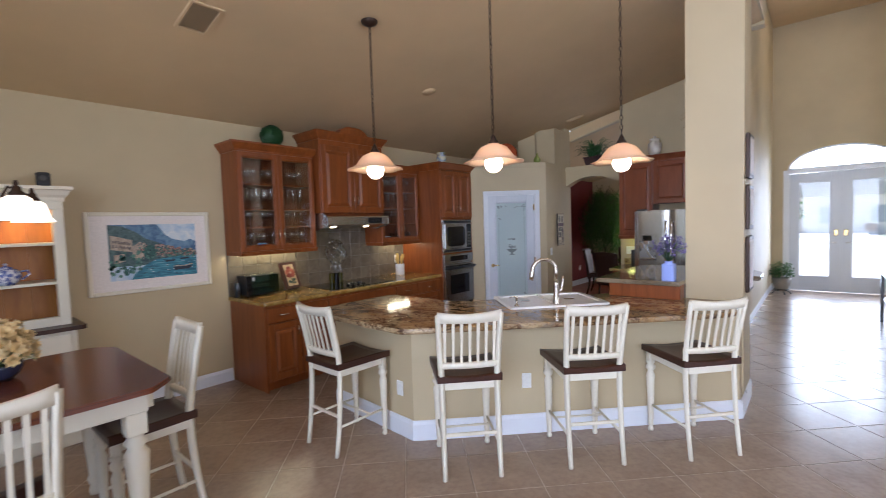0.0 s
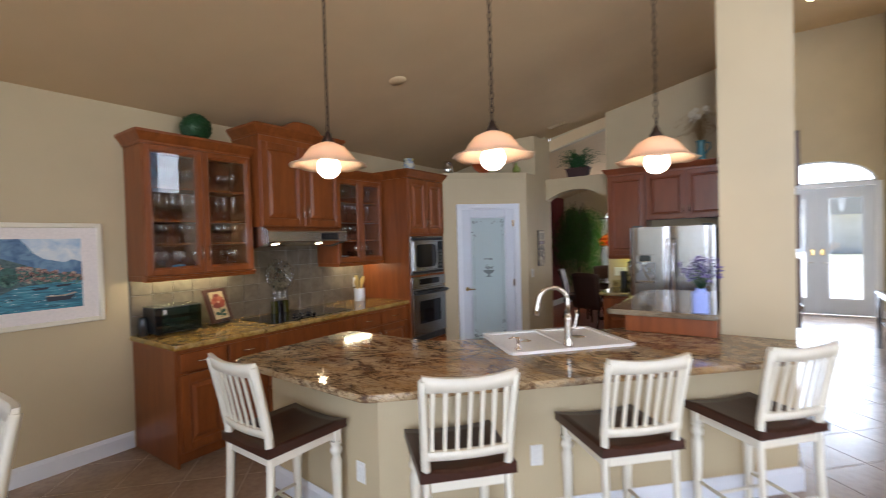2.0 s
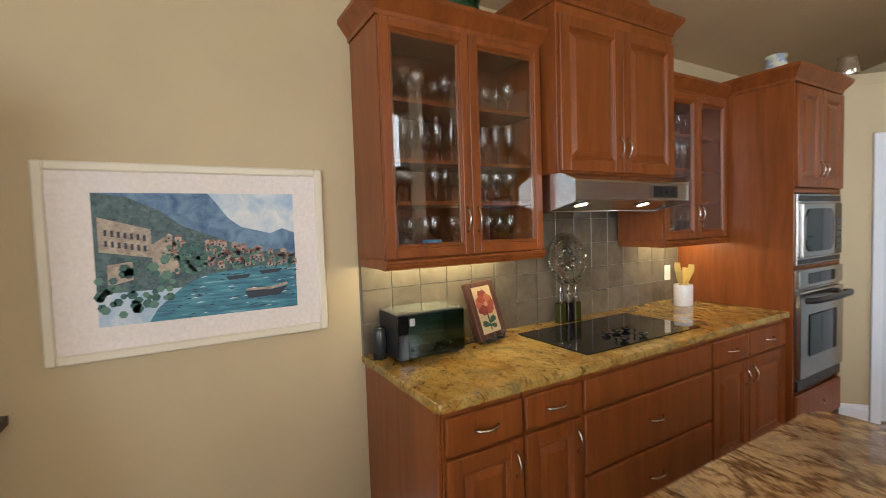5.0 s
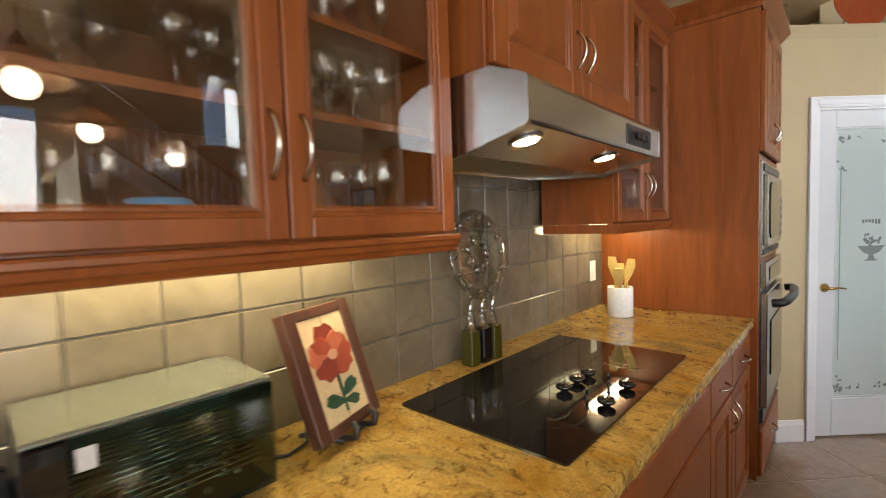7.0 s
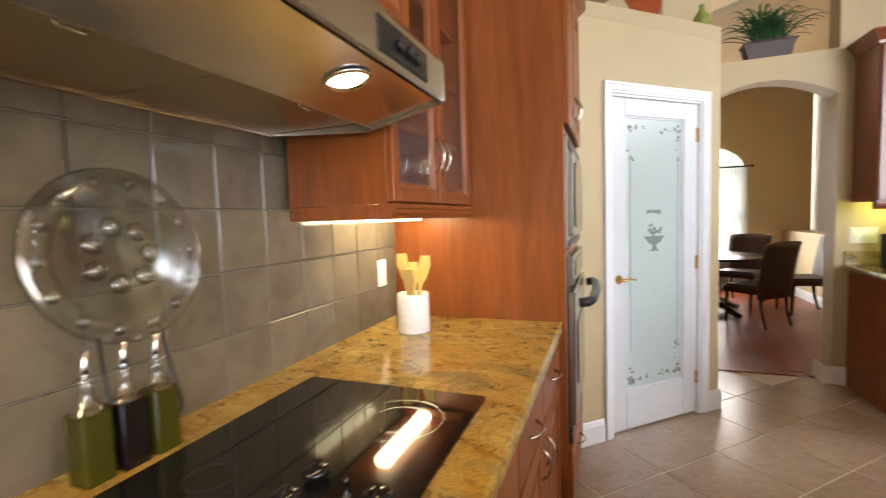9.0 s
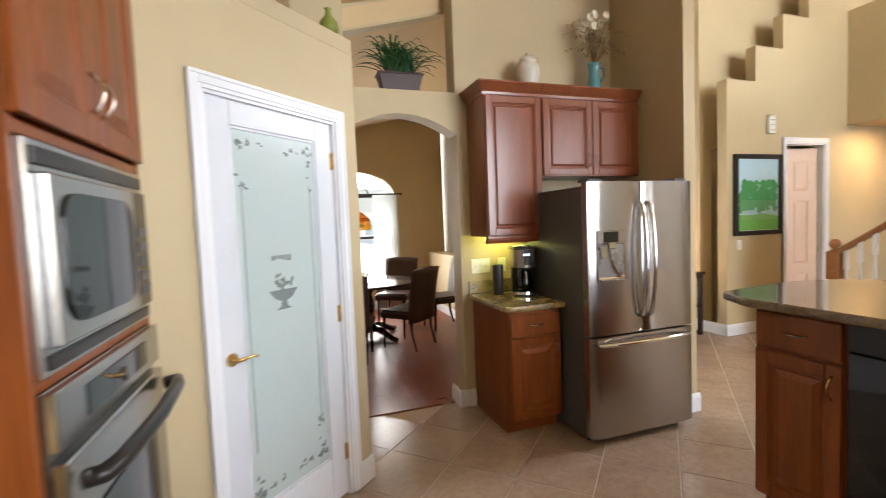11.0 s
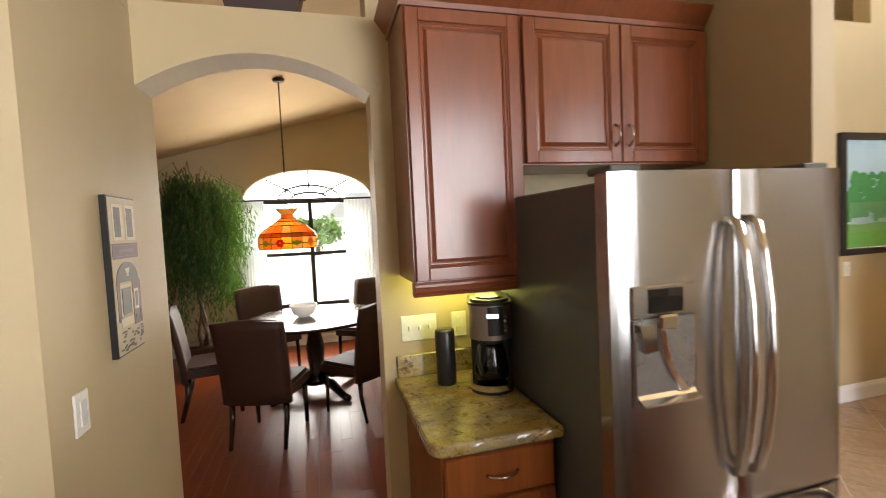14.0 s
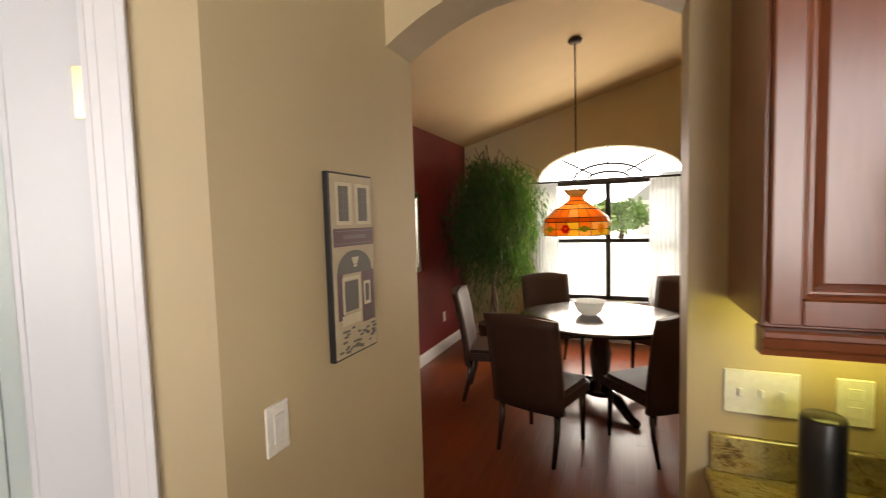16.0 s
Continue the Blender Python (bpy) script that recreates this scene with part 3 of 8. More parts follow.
# bar base: half wall below the granite, with a kink
bm = bmnew()
prism(bm, [(-3.03, 2.28), (-1.985, 2.20), (-0.14, 4.02), (-0.14, 4.16), (-0.55, 4.16), (-2.06, 2.42), (-3.03, 2.48)], 0, 0.872)
structure("wall_bar", bm, TAN, "tan half wall under the bar")
baseboard("baseboard_bar", [((-3.03, 2.48), (-3.03, 2.27)), ((-3.04, 2.28), (-1.98, 2.20)), ((-1.99, 2.195), (-0.13, 4.03)), ((-0.13, 4.02), (-0.13, 4.61)), ((-0.13, 4.60), (-0.55, 4.60))], 0.15)

# ------------------------------------------------------------------ kitchen cabinets


def handle(parent, x, y, z, length=0.10, upright=True, material=None):
    bm = bmnew()
    pts = []
    for i in range(9):
        a = math.pi * i / 8
        o = -0.030 * math.sin(a) ** 0.7
        s = (i / 8 - .5) * length
        pts.append((x, y + o, z + s) if upright else (x + s, y + o, z))
    tube(bm, pts, [0.006, 0.0048, 0.004, 0.0045, 0.005, 0.0045, 0.004, 0.0048, 0.006], 8)
    return part("handle", bm, material or NICKEL, parent, "satin nickel bow handle")


def panel_front(name, x0, z0, x1, z1, material, parent, y=0.0, t=0.021, raised=True, stile=0.062, label="", bevel=0.030):
    """A framed door or drawer front, face towards -y."""
    s = stile
    bm = bmnew()
    if raised:
        rbox(bm, (x0 + .002, y - .006, z0 + .002), (x1 - .002, y - .0005, z1 - .002), 0)
    else:
        rbox(bm, (x0, y - t, z0), (x0 + s, y, z1), 0.003)
    ob = part(name, bm, material, parent, label)
    if raised:
        boxpart("stile", (x0, y - t, z0), (x0 + s, y - .0004, z1), material, ob, .003)
    boxpart("stile", (x1 - s, y - t, z0), (x1, y - .0004, z1), material, ob, .003)
    boxpart("rail", (x0 + s, y - t, z0), (x1 - s, y - .0004, z0 + s), material, ob, .003)
    boxpart("rail", (x0 + s, y - t, z1 - s), (x1 - s, y - .0004, z1), material, ob, .003)
    # moulded inner edge: one stepped ring
    bm = bmnew()
    prof_ = [(0.0005, t - .005), (.006, t - .004), (.010, t - .010), (.014, t - .010), (.020, t - .015), (.020, .003), (0.0005, .003)]
    rows_ = [[bm.verts.new(p) for p in ((x0 + s + o, y - h, z0 + s + o), (x1 - s - o, y - h, z0 + s + o), (x1 - s - o, y - h, z1 - s - o), (x0 + s + o, y - h, z1 - s - o))] for o, h in prof_]
    for P, Q in zip(rows_, rows_[1:] + rows_[:1]):
        for i in range(4):
            bm.faces.new((P[i], P[(i + 1) % 4], Q[(i + 1) % 4], Q[i]))
    part("moulding", bm, material, ob)
    if raised:
        bm = bmnew()
        ax0, ax1, az0, az1 = x0 + s + .019, x1 - s - .019, z0 + s + .019, z1 - s - .019
        g = bevel
        A = [bm.verts.new(p) for p in ((ax0, y - .0065, az0), (ax1, y - .0065, az0), (ax1, y - .0065, az1), (ax0, y - .0065, az1))]
        B = [bm.verts.new(p) for p in ((ax0 + g, y - t + .002, az0 + g), (ax1 - g, y - t + .002, az0 + g), (ax1 - g, y - t + .002, az1 - g), (ax0 + g, y - t + .002, az1 - g))]
        bm.faces.new(B)
        for i in range(4):
            bm.faces.new((A[i], A[(i + 1) % 4], B[(i + 1) % 4], B[i]))
        bm.faces.new(A)
        part("panel", bm, material, ob)
    return ob


def drawer_front(x0, z0, x1, z1, material, parent, t=0.021):
    bm = bmnew()
    rbox(bm, (x0, -t, z0), (x1, 0, z1), 0.006)
    d = part("drawer_front", bm, material, parent)
    return d


def crown(name, x0, x1, d, z, material, parent, h=0.10, out=0.055, left=True, right=True):
    """Stepped cornice round the front and sides of a cabinet top."""
    bm = bmnew()
    prof = [(0.0, 0), (0.008, 0.0), (0.010, 0.02), (0.022, 0.035), (0.040, 0.06), (out - .004, 0.075), (out, 0.08), (out, h)]
    rows = []
    for o, zz in prof:
        lx = x0 - (o if left else 0)
        rx = x1 + (o if right else 0)
        rows.append([bm.verts.new(p) for p in ((lx, d, z + zz), (lx, -o, z + zz), (rx, -o, z + zz), (rx, d, z + zz))])
    for A, B in zip(rows, rows[1:]):
        for i in range(3):
            bm.faces.new((A[i], A[i + 1], B[i + 1], B[i]))
    bm.faces.new(rows[-1])
    bm.faces.new(rows[0])
    return part(name, bm, material, parent)


def base_unit(w, d, fronts, label, m, material=CHERRY, h=0.872, end_left=False):
    """fronts: list of (kind, x0, z0, x1, z1, handle)."""
    cab = thing("base_cabinet", label, "cabinet", m, "kitchen base cabinets")
    bm = bmnew()
    rbox(bm, (0.002, 0.002, 0.10), (w - .002, d, h), 0.001)
    rbox(bm, (0.002, 0.075, 0.001), (w - .002, d, 0.10), 0)
    part("body", bm, material, cab)
    for kind, x0, z0, x1, z1, hd in fronts:
        if kind == "door":
            f = panel_front("door", x0, z0, x1, z1, material, cab)
        else:
            f = drawer_front(x0, z0, x1, z1, material, cab)
        if hd == "h":
            handle(f, (x0 + x1) / 2, -.021, (z0 + z1) / 2, 0.11, False)
        elif hd:
            handle(f, hd, -.021, z1 - .10, 0.10, True)
    return cab


CF = -3.815  # face of the west base cabinets


def west(y, z=0.0, x=CF):
    return pose(x, y, z, 0, 0, 90)


DEP = CF - WX - .004
base_unit(0.38, DEP, [("drawer", .012, .70, .368, .845, "h"), ("door", .012, .115, .368, .685, .33)], "cherry base cabinet with one drawer and one raised panel door", west(2.03))
base_unit(0.34, DEP, [("drawer", .008, .70, .332, .845, "h"), ("door", .008, .115, .332, .685, .295)], "cherry base cabinet with one drawer and one raised panel door", west(2.41))
base_unit(1.03, DEP, [("drawer", .008, .70, 1.022, .845, ""), ("drawer", .008, .41, 1.022, .685, "h"), ("drawer", .008, .115, 1.022, .395, "h")], "wide cherry drawer cabinet under the cooktop", west(2.75))
base_unit(0.40, DEP, [("drawer", .008, .70, .392, .845, "h"), ("door", .008, .115, .392, .685, .355)], "cherry base cabinet with one drawer and one raised panel door", west(3.78))
base_unit(0.475, DEP, [("drawer", .008, .70, .467, .845, "h"), ("door", .008, .115, .467, .685, .045)], "cherry base cabinet beside the oven tower", west(4.18))
bm = bmnew()
rbox(bm, (2.012 - 2.03, 0.001, 0.001), (2.029 - 2.03, DEP, 0.872), 0.002)
solid("end_panel", bm, CHERRY, "plain cherry end panel of the base run", "panel", west(2.03))


def edge_top(name, pts, z0, z1, material, label, category="countertop"):
    """A stone top: a polished slab and the chiselled band round its edge."""
    top = thing(name, label, category)
    bm = bmnew()
    prism(bm, pts, z0, z1)
    bmesh.ops.recalc_face_normals(bm, faces=bm.faces[:])
    es = [e for e in bm.edges if abs(e.verts[0].co.z - e.verts[1].co.z) < 1e-4]
    bmesh.ops.bevel(bm, geom=es, offset=0.006, segments=3, affect='EDGES', profile=0.5)
    part("slab", bm, material, top)
    area = sum(p[0] * q[1] - q[0] * p[1] for p, q in zip(pts, list(pts[1:]) + [pts[0]]))
    turn = 1 if area > 0 else -1
    rr = random.Random(len(pts) * 7 + 1)
    loop = []
    for p, q in zip(pts, list(pts[1:]) + [pts[0]]):
        ln = math.hypot(q[0] - p[0], q[1] - p[1])
        n = max(1, int(ln / .018))
        nx, ny = turn * (q[1] - p[1]) / ln, -turn * (q[0] - p[0]) / ln
        loop += [(p[0] + (q[0] - p[0]) * t / n, p[1] + (q[1] - p[1]) * t / n, nx, ny) for t in range(n)]
    bm = bmnew()
    rows = []
    for k_, (f, lo, hi) in enumerate(((.03, -.004, -.003), (.12, .0005, .003), (.38, .0015, .005), (.64, .0015, .005), (.85, .0005, .003), (.93, -.004, -.003))):
        z = z0 + (z1 - z0) * f
        rows.append([bm.verts.new((x + nx * o, y + ny * o, z + (rr.uniform(-.002, .002) if 0 < k_ < 5 else 0))) for x, y, nx, ny in loop for o in (rr.uniform(lo, hi),)])
    for A, B in zip(rows, rows[1:]):
        for i in range(len(loop)):
            bm.faces.new((A[i], A[(i + 1) % len(loop)], B[(i + 1) % len(loop)], B[i]))
    part("chiselled_edge", bm, material, top, "roughly chiselled stone edge")
    return top


def fillet(pts, radii, n=6):
    """Round the corners of a polygon."""
    out = []
    m = len(pts)
    for i, p in enumerate(pts):
        r = radii[i]
        p, a, b = Vector(p), Vector(pts[i - 1]), Vector(pts[(i + 1) % m])
        if not r:
            out.append(tuple(p))
            continue
        u, w = (a - p).normalized(), (b - p).normalized()
        s, e = p + u * r, p + w * r
        for k_ in range(n + 1):
            t = k_ / n
            out.append(tuple((s * (1 - t) ** 2 + p * 2 * t * (1 - t) + e * t * t)))
    return out


edge_top("countertop", fillet([(WX, 2.00), (-3.78, 2.00), (-3.78, 4.655), (WX, 4.655)], [0, .03, 0, 0]), 0.875, 0.915, GRAN_GOLD_LIT, "polished golden brown granite countertop on the cherry base cabinets, tinted warmer for the lamps above")
edge_top("bar_countertop", fillet([(-3.06, 2.02), (-1.845, 1.96), (-0.36, 3.42), (-0.13, 3.70), (-0.13, 4.158), (-1.13, 4.158), (-2.20, 3.02), (-3.06, 3.02)],
                                  [.10, .05, .05, .06, 0, 0, .15, .10]), 0.875, 0.915, GRAN_BAR, "polished brown, rust and grey granite bar top")


def glass_cabinet(w, d, h, label, m, shelves):
    cab = thing("glass_cabinet", label, "cabinet", m, "glass wall cabinets")
    for nm, lo, hi in (("side_panel", (0, 0, 0), (.02, d, h)), ("side_panel", (w - .02, 0, 0), (w, d, h)), ("bottom_panel", (.02, 0, 0), (w - .02, d, .022)), ("top_panel", (.02, 0, h - .02), (w - .02, d, h))):
        boxpart(nm, lo, hi, CHERRY, cab, .0015)
    boxpart("back_panel", (.02, d - .012, .022), (w - .02, d - .004, h - .02), CHERRY_IN, cab, 0)
    for z in shelves:
        boxpart("shelf", (.021, .03, z), (w - .021, d - .013, z + .018), CHERRY, cab, .001)
    mid = w / 2
    for x0, x1, hx in ((.004, mid - .002, mid - .03), (mid + .002, w - .004, mid + .03)):
        dr = panel_front("door", x0, .006, x1, h - .006, CHERRY, cab, 0.0, .021, False, .042)
        bm = bmnew()
        rbox(bm, (x0 + .040, -.012, .045), (x1 - .040, -.008, h - .045), 0)
        g = part("pane", bm, TINTGL, dr, "clear glass pane")
        g.visible_shadow = False
        handle(dr, hx, -.021, .17, .115)
    bm = bmnew()
    prism(bm, [(.03, 0), (-.029, 0), (-.033, -.004), (-.033, -.012), (-.026, -.016), (-.024, -.027), (-.018, -.032), (-.015, -.041), (-.011, -.044), (.03, -.044)], -.003, w + .003, "x")
    part("light_rail", bm, CHERRY, cab)
    for x in (0, w - .016):
        boxpart("rail_return", (x, .031, -.042), (x + .016, d - .004, -.0005), CHERRY, cab, .002)
    crown("cornice", 0, w, d, h, CHERRY, cab)
    return cab


UF = -4.205
UD = UF - WX - .003
SHELVES = (.240, .432, .700), (.240, .460, .690)
glass_cabinet(0.90, UD, 1.04, "cherry wall cabinet with two glass doors and glassware", west(2.00, 1.405, UF), SHELVES[0])
glass_cabinet(0.735, UD, 0.96, "smaller cherry wall cabinet with two glass doors", west(3.905, 1.405, UF + .03), SHELVES[1])

# cabinet over the hood, with a raised centre in its cornice
HF = -4.10
hc = thing("hood_cabinet", "cherry cabinet with two raised panel doors above the range hood", "cabinet", west(2.925, 1.80, HF))
HD = HF - WX - .003
boxpart("body", (0, 0, 0), (.975, HD, .86), CHERRY, hc, .002)
for x0, x1, hx in ((.012, .484, .455), (.491, .963, .52)):
    dr = panel_front("door", x0, .012, x1, .80, CHERRY, hc)
    handle(dr, hx, -.021, .15, .115)
crown("cornice", 0, .975, HD, .86, CHERRY, hc)
bm = bmnew()
prism(bm, [(.26, .95), (.30, 1.0), (.36, 1.035), (.42, 1.045), (.55, 1.045), (.61, 1.035), (.67, 1.0), (.715, .95)], -.045, .06, "y")
part("pediment", bm, CHERRY, hc)

# oven tower
OT = thing("oven_tower", "tall cherry cabinet holding a microwave above a wall oven", "cabinet", west(4.662, 0, -3.765))
OW = 0.735
OD = -3.765 - WX - .003
for nm, lo, hi in (("side_panel", (0, 0, .09), (.02, OD, 2.40)), ("side_panel", (OW - .02, 0, .09), (OW, OD, 2.40)), ("upper_box", (.02, .02, 1.716), (OW - .02, OD, 2.40)), ("lower_box", (.02, .02, .09), (OW - .02, OD, .36)),
                   ("back_panel", (.02, .45, .36), (OW - .02, OD, 1.716)), ("plinth", (0, .07, .001), (OW, OD, .09)), ("rail", (.02, 0, 1.185), (OW - .02, .2, 1.205)), ("rail", (.02, 0, 1.69), (OW - .02, .2, 1.715))):
    boxpart(nm, lo, hi, CHERRY, OT, .001)
for x0, x1, hx in ((.012, .364, .335), (.371, .723, .40)):
    dr = panel_front("door", x0, 1.725, x1, 2.385, CHERRY, OT)
    handle(dr, hx, -.021, 1.85, .10)
f = drawer_front(.012, .11, .723, .345, CHERRY, OT)
handle(f, .367, -.021, .24, .11, False)
crown("cornice", 0, OW, OD, 2.40, CHERRY, OT)

mw = thing("microwave", "built-in steel microwave with a dark oval window", "microwave", west(4.662, 0, -3.765))
bm = bmnew()
rbox(bm, (.024, -.012, 1.21), (.711, .38, 1.685), .003)
part("trim_frame", bm, STEEL, mw)
boxpart("vent_grille", (.05, -.018, 1.635), (.685, -.011, 1.67), BLACK, mw, .001)
boxpart("door", (.06, -.032, 1.265), (.56, -.0125, 1.62), STEEL, mw, .004)
bm = bmnew()
prism(bm, fillet([(.10, 1.30), (.52, 1.30), (.52, 1.585), (.10, 1.585)], [.08] * 4), -.038, -.0325, "y")
part("window", bm, BLACKGL, mw)
boxpart("control_panel", (.565, -.030, 1.265), (.675, -.0125, 1.62), BLACKGL, mw, .002)
for r in range(5):
    for c_ in range(3):
        boxpart("button", (.578 + c_ * .031, -.033, 1.30 + r * .045), (.603 + c_ * .031, -.0305, 1.33 + r * .045), GREYPL, mw, .001)
boxpart("vent_grille", (.05, -.018, 1.222), (.685, -.011, 1.25), BLACK, mw, .001)

ov = thing("wall_oven", "steel wall oven with a dark glass window and black control strip", "oven", west(4.662, 0, -3.765))
boxpart("body", (.024, -.005, .375), (.711, .44, 1.182), STEEL, ov, .002)
boxpart("control_panel", (.024, -.028, 1.06), (.711, -.0055, 1.182), STEEL, ov, .003)
boxpart("display", (.16, -.031, 1.085), (.575, -.0285, 1.155), BLACKGL, ov, .001)
boxpart("door", (.028, -.035, .46), (.707, -.0055, 1.035), STEEL, ov, .005)
boxpart("window", (.15, -.040, .60), (.585, -.0355, .88), BLACKGL, ov, .002)
bm = bmnew()
tube(bm, [(.06, -.05, .985), (.06, -.085, .99), (.12, -.10, .99), (.367, -.112, .99), (.615, -.10, .99), (.675, -.085, .99), (.675, -.05, .985)], .021, 10)
part("door_handle", bm, BLACK, ov, "black bowed oven handle")
boxpart("vent_grille", (.028, -.02, .38), (.707, -.0055, .45), BLACK, ov, .002)

# range hood: hollow canopy with a lamp shelf at the front and two filters behind
hd = thing("range_hood", "brushed steel under-cabinet range hood with two lit lamps", "hood", west(2.925, 1.597, HF))
HWd = .945
bm = bmnew()
prism(bm, [(HD, .135), (-.06, .135), (-.108, .068), (-.108, .058), (-.114, .056), (-.117, .062), (-.117, .150), (-.112, .162), (-.10, .168), (-.018, .2015), (HD, .2015)], 0.0, HWd, "x")
part("canopy", bm, STEEL_H, hd)
for x in (-.002, HWd - .010):
    bm = bmnew()
    prism(bm, [(HD, .02), (.10, 0.0), (-.108, .050), (-.1178, .058), (-.1178, .150), (-.1125, .163), (-.10, .169), (-.018, .2019), (HD, .2019)], x, x + .012, "x")
    part("side_panel", bm, STEEL_H, hd)
bm = bmnew()
prism(bm, [(.095, .012), (-.100, .058), (-.100, .064), (.095, .020)], .013, HWd - .013, "x")
prism(bm, [(.087, .020), (.095, .012), (.103, .014), (.103, .030), (.087, .030)], .013, HWd - .013, "x")
part("lamp_shelf", bm, STEEL_H, hd, "sloping steel shelf holding the lamps")
boxpart("rear_lip", (.013, HD - .02, .016), (HWd - .013, HD - .001, .06), STEEL_H, hd, .002)
FILT = metal("brass_toned_filter", (.58, .47, .26), .34, (160, 160, 4))
for x0, x1 in ((.016, HWd / 2 - .002), (HWd / 2 + .002, HWd - .016)):
    f = boxpart("grease_filter", (x0, .105, .026), (x1, HD - .022, .036), FILT, hd, .002, "brass-toned mesh grease filter")
    bm = bmnew()
    tube(bm, [((x0 + x1) / 2 - .02, .125, .0255), ((x0 + x1) / 2 - .015, .125, .016), ((x0 + x1) / 2 + .015, .125, .016), ((x0 + x1) / 2 + .02, .125, .0255)], .003, 6)
    part("latch", bm, CHROME, f)
boxpart("control_panel", (.60, -.121, .072), (.83, -.100, .138), BLACK, hd, .003)
for i in range(3):
    bm = bmnew()
    tube(bm, [(.68 + i * .045, -.120, .104), (.68 + i * .045, -.133, .104)], .012, 10)
    part("knob", bm, BLACK, hd)
for x in (.13, .635):
    bm = bmnew()
    lathe(bm, [(.036, .004), (.047, .002), (.049, .0), (.047, -.003), (.040, -.004), (.036, .004)], (0, 0), 28)
    l = part("lamp_ring", bm, CHROME, hd, "polished lamp reflector ring")
    l.matrix_basis = pose(x, -.030, .0375, -13)
    bm = bmnew()
    lathe(bm, [(0, -.002), (.030, -.001), (.0355, .003), (0, .006)], (0, 0), 24)
    l = part("hood_lamp", bm, HALO, hd, "lit round halogen lamp")
    l.matrix_basis = pose(x, -.030, .0370, -13)

# under-cabinet light strips
for y0, y1, x in ((2.06, 2.82, UF), (4.18, 4.60, UF + .03)):
    bm = bmnew()
    rbox(bm, (x - .250, y0, 1.353), (x - .180, y1, 1.4045), .016)
    solid("under_cabinet_light", bm, STRIP, "lit white tube lamp under a wall cabinet", "lamp", group="under-cabinet lights")

# backsplash bed behind the tiles
structure("backsplash", (lambda b: (rbox(b, (WX - .001, 2.0, .915), (WX + .004, 4.662, 1.80), 0), b)[1])(bmnew()), plain("dark_grout", (0.17, 0.155, 0.125), 0.5), "dark grout bed of the backsplash")

# cooktop
ck = thing("cooktop", "black glass electric cooktop with six knobs set in the granite", "cooktop", pose(-4.39, 2.872, .9155))
bm = bmnew()
prism(bm, fillet([(0, 0), (.512, 0), (.512, .942), (0, .942)], [.012] * 4, 3), 0, .006)
part("glass_top", bm, BLACKGL, ck)
RING = plain("grey_burner_mark", (0.026, 0.023, 0.021), 0.12)
for x, y, r in ((.15, .20, .085), (.335, .215, .115), (.14, .74, .085), (.36, .77, .10), (.14, .47, .07)):
    bm = bmnew()
    for rr in (r, r * .62):
        lathe(bm, [(rr - .0022, .0061), (rr, .0063), (rr + .0022, .0061)], (x, y), 44)
    part("burner_mark", bm, RING, ck)
# five domed knobs and two thin upright posts
for x, y, turn in ((.322, .363, 20), (.322, .447, 20), (.325, .522, 20), (.459, .491, 10), (.459, .336, 10), (.400, .345, 100), (.403, .493, 100)):
    bm = bmnew()
    if turn < 90:
        lathe(bm, [(.010, 0), (.010, .005), (.018, .007), (.0235, .010), (.0245, .015), (.0225, .021), (.012, .0235), (0, .024)], (0, 0), 24)
        rbox(bm, (-.0035, -.017, .022), (.0035, .017, .0275), .0015)
    else:
        lathe(bm, [(.009, 0), (.009, .003), (.004, .006), (.004, .022), (.006, .026), (.004, .034), (0, .036)], (0, 0), 14)
    q = part("knob" if turn < 90 else "thin_post", bm, BLACKGL, ck)
    q.matrix_basis = pose(x, y, .006, 0, 0, turn)

# pantry door
pd = thing("door_pantry", "white pantry door with etched frosted glass panel", "door", PM, kind="structure")
leaf = boxpart("stile", (DX0 + .012, .02, .012), (DX0 + .13, .055, 2.035), DOORW, pd, .003)
boxpart("stile", (DX0 + DW - .13, .02, .012), (DX0 + DW - .012, .055, 2.035), DOORW, pd, .003)
boxpart("rail", (DX0 + .13, .02, .012), (DX0 + DW - .13, .055, .25), DOORW, pd, .003)
boxpart("rail", (DX0 + .13, .02, 1.93), (DX0 + DW - .13, .055, 2.035), DOORW, pd, .003)
boxpart("pane", (DX0 + .126, .034, .246), (DX0 + DW - .126, .041, 1.934), FROST, pd, 0, "frosted glass with etched borders")
bm = bmnew()
gx0, gx1 = DX0 + .13, DX0 + DW - .13
for lo, hi in (((gx0, .026, .25), (gx0 + .012, .033, 1.93)), ((gx1 - .012, .026, .25), (gx1, .033, 1.93)), ((gx0, .026, .25), (gx1, .033, .262)), ((gx0, .026, 1.918), (gx1, .033, 1.93))):
    rbox(bm, lo, hi, .002)
part("glazing_bead", bm, DOORW, pd)
# etched vines in the corners, a bowl of fruit in the middle
rng = random.Random(4)
bm = bmnew()
gm = (gx0 + gx1) / 2


def leaf_mark(bm, x, z, a, s):
    pts = [(0, 0), (.5, .28), (1, 0), (.5, -.28)]
    prism(bm, [(x + s * (u * math.cos(a) - w * math.sin(a)), z + s * (u * math.sin(a) + w * math.cos(a))) for u, w in pts], .0318, .0338, "y")


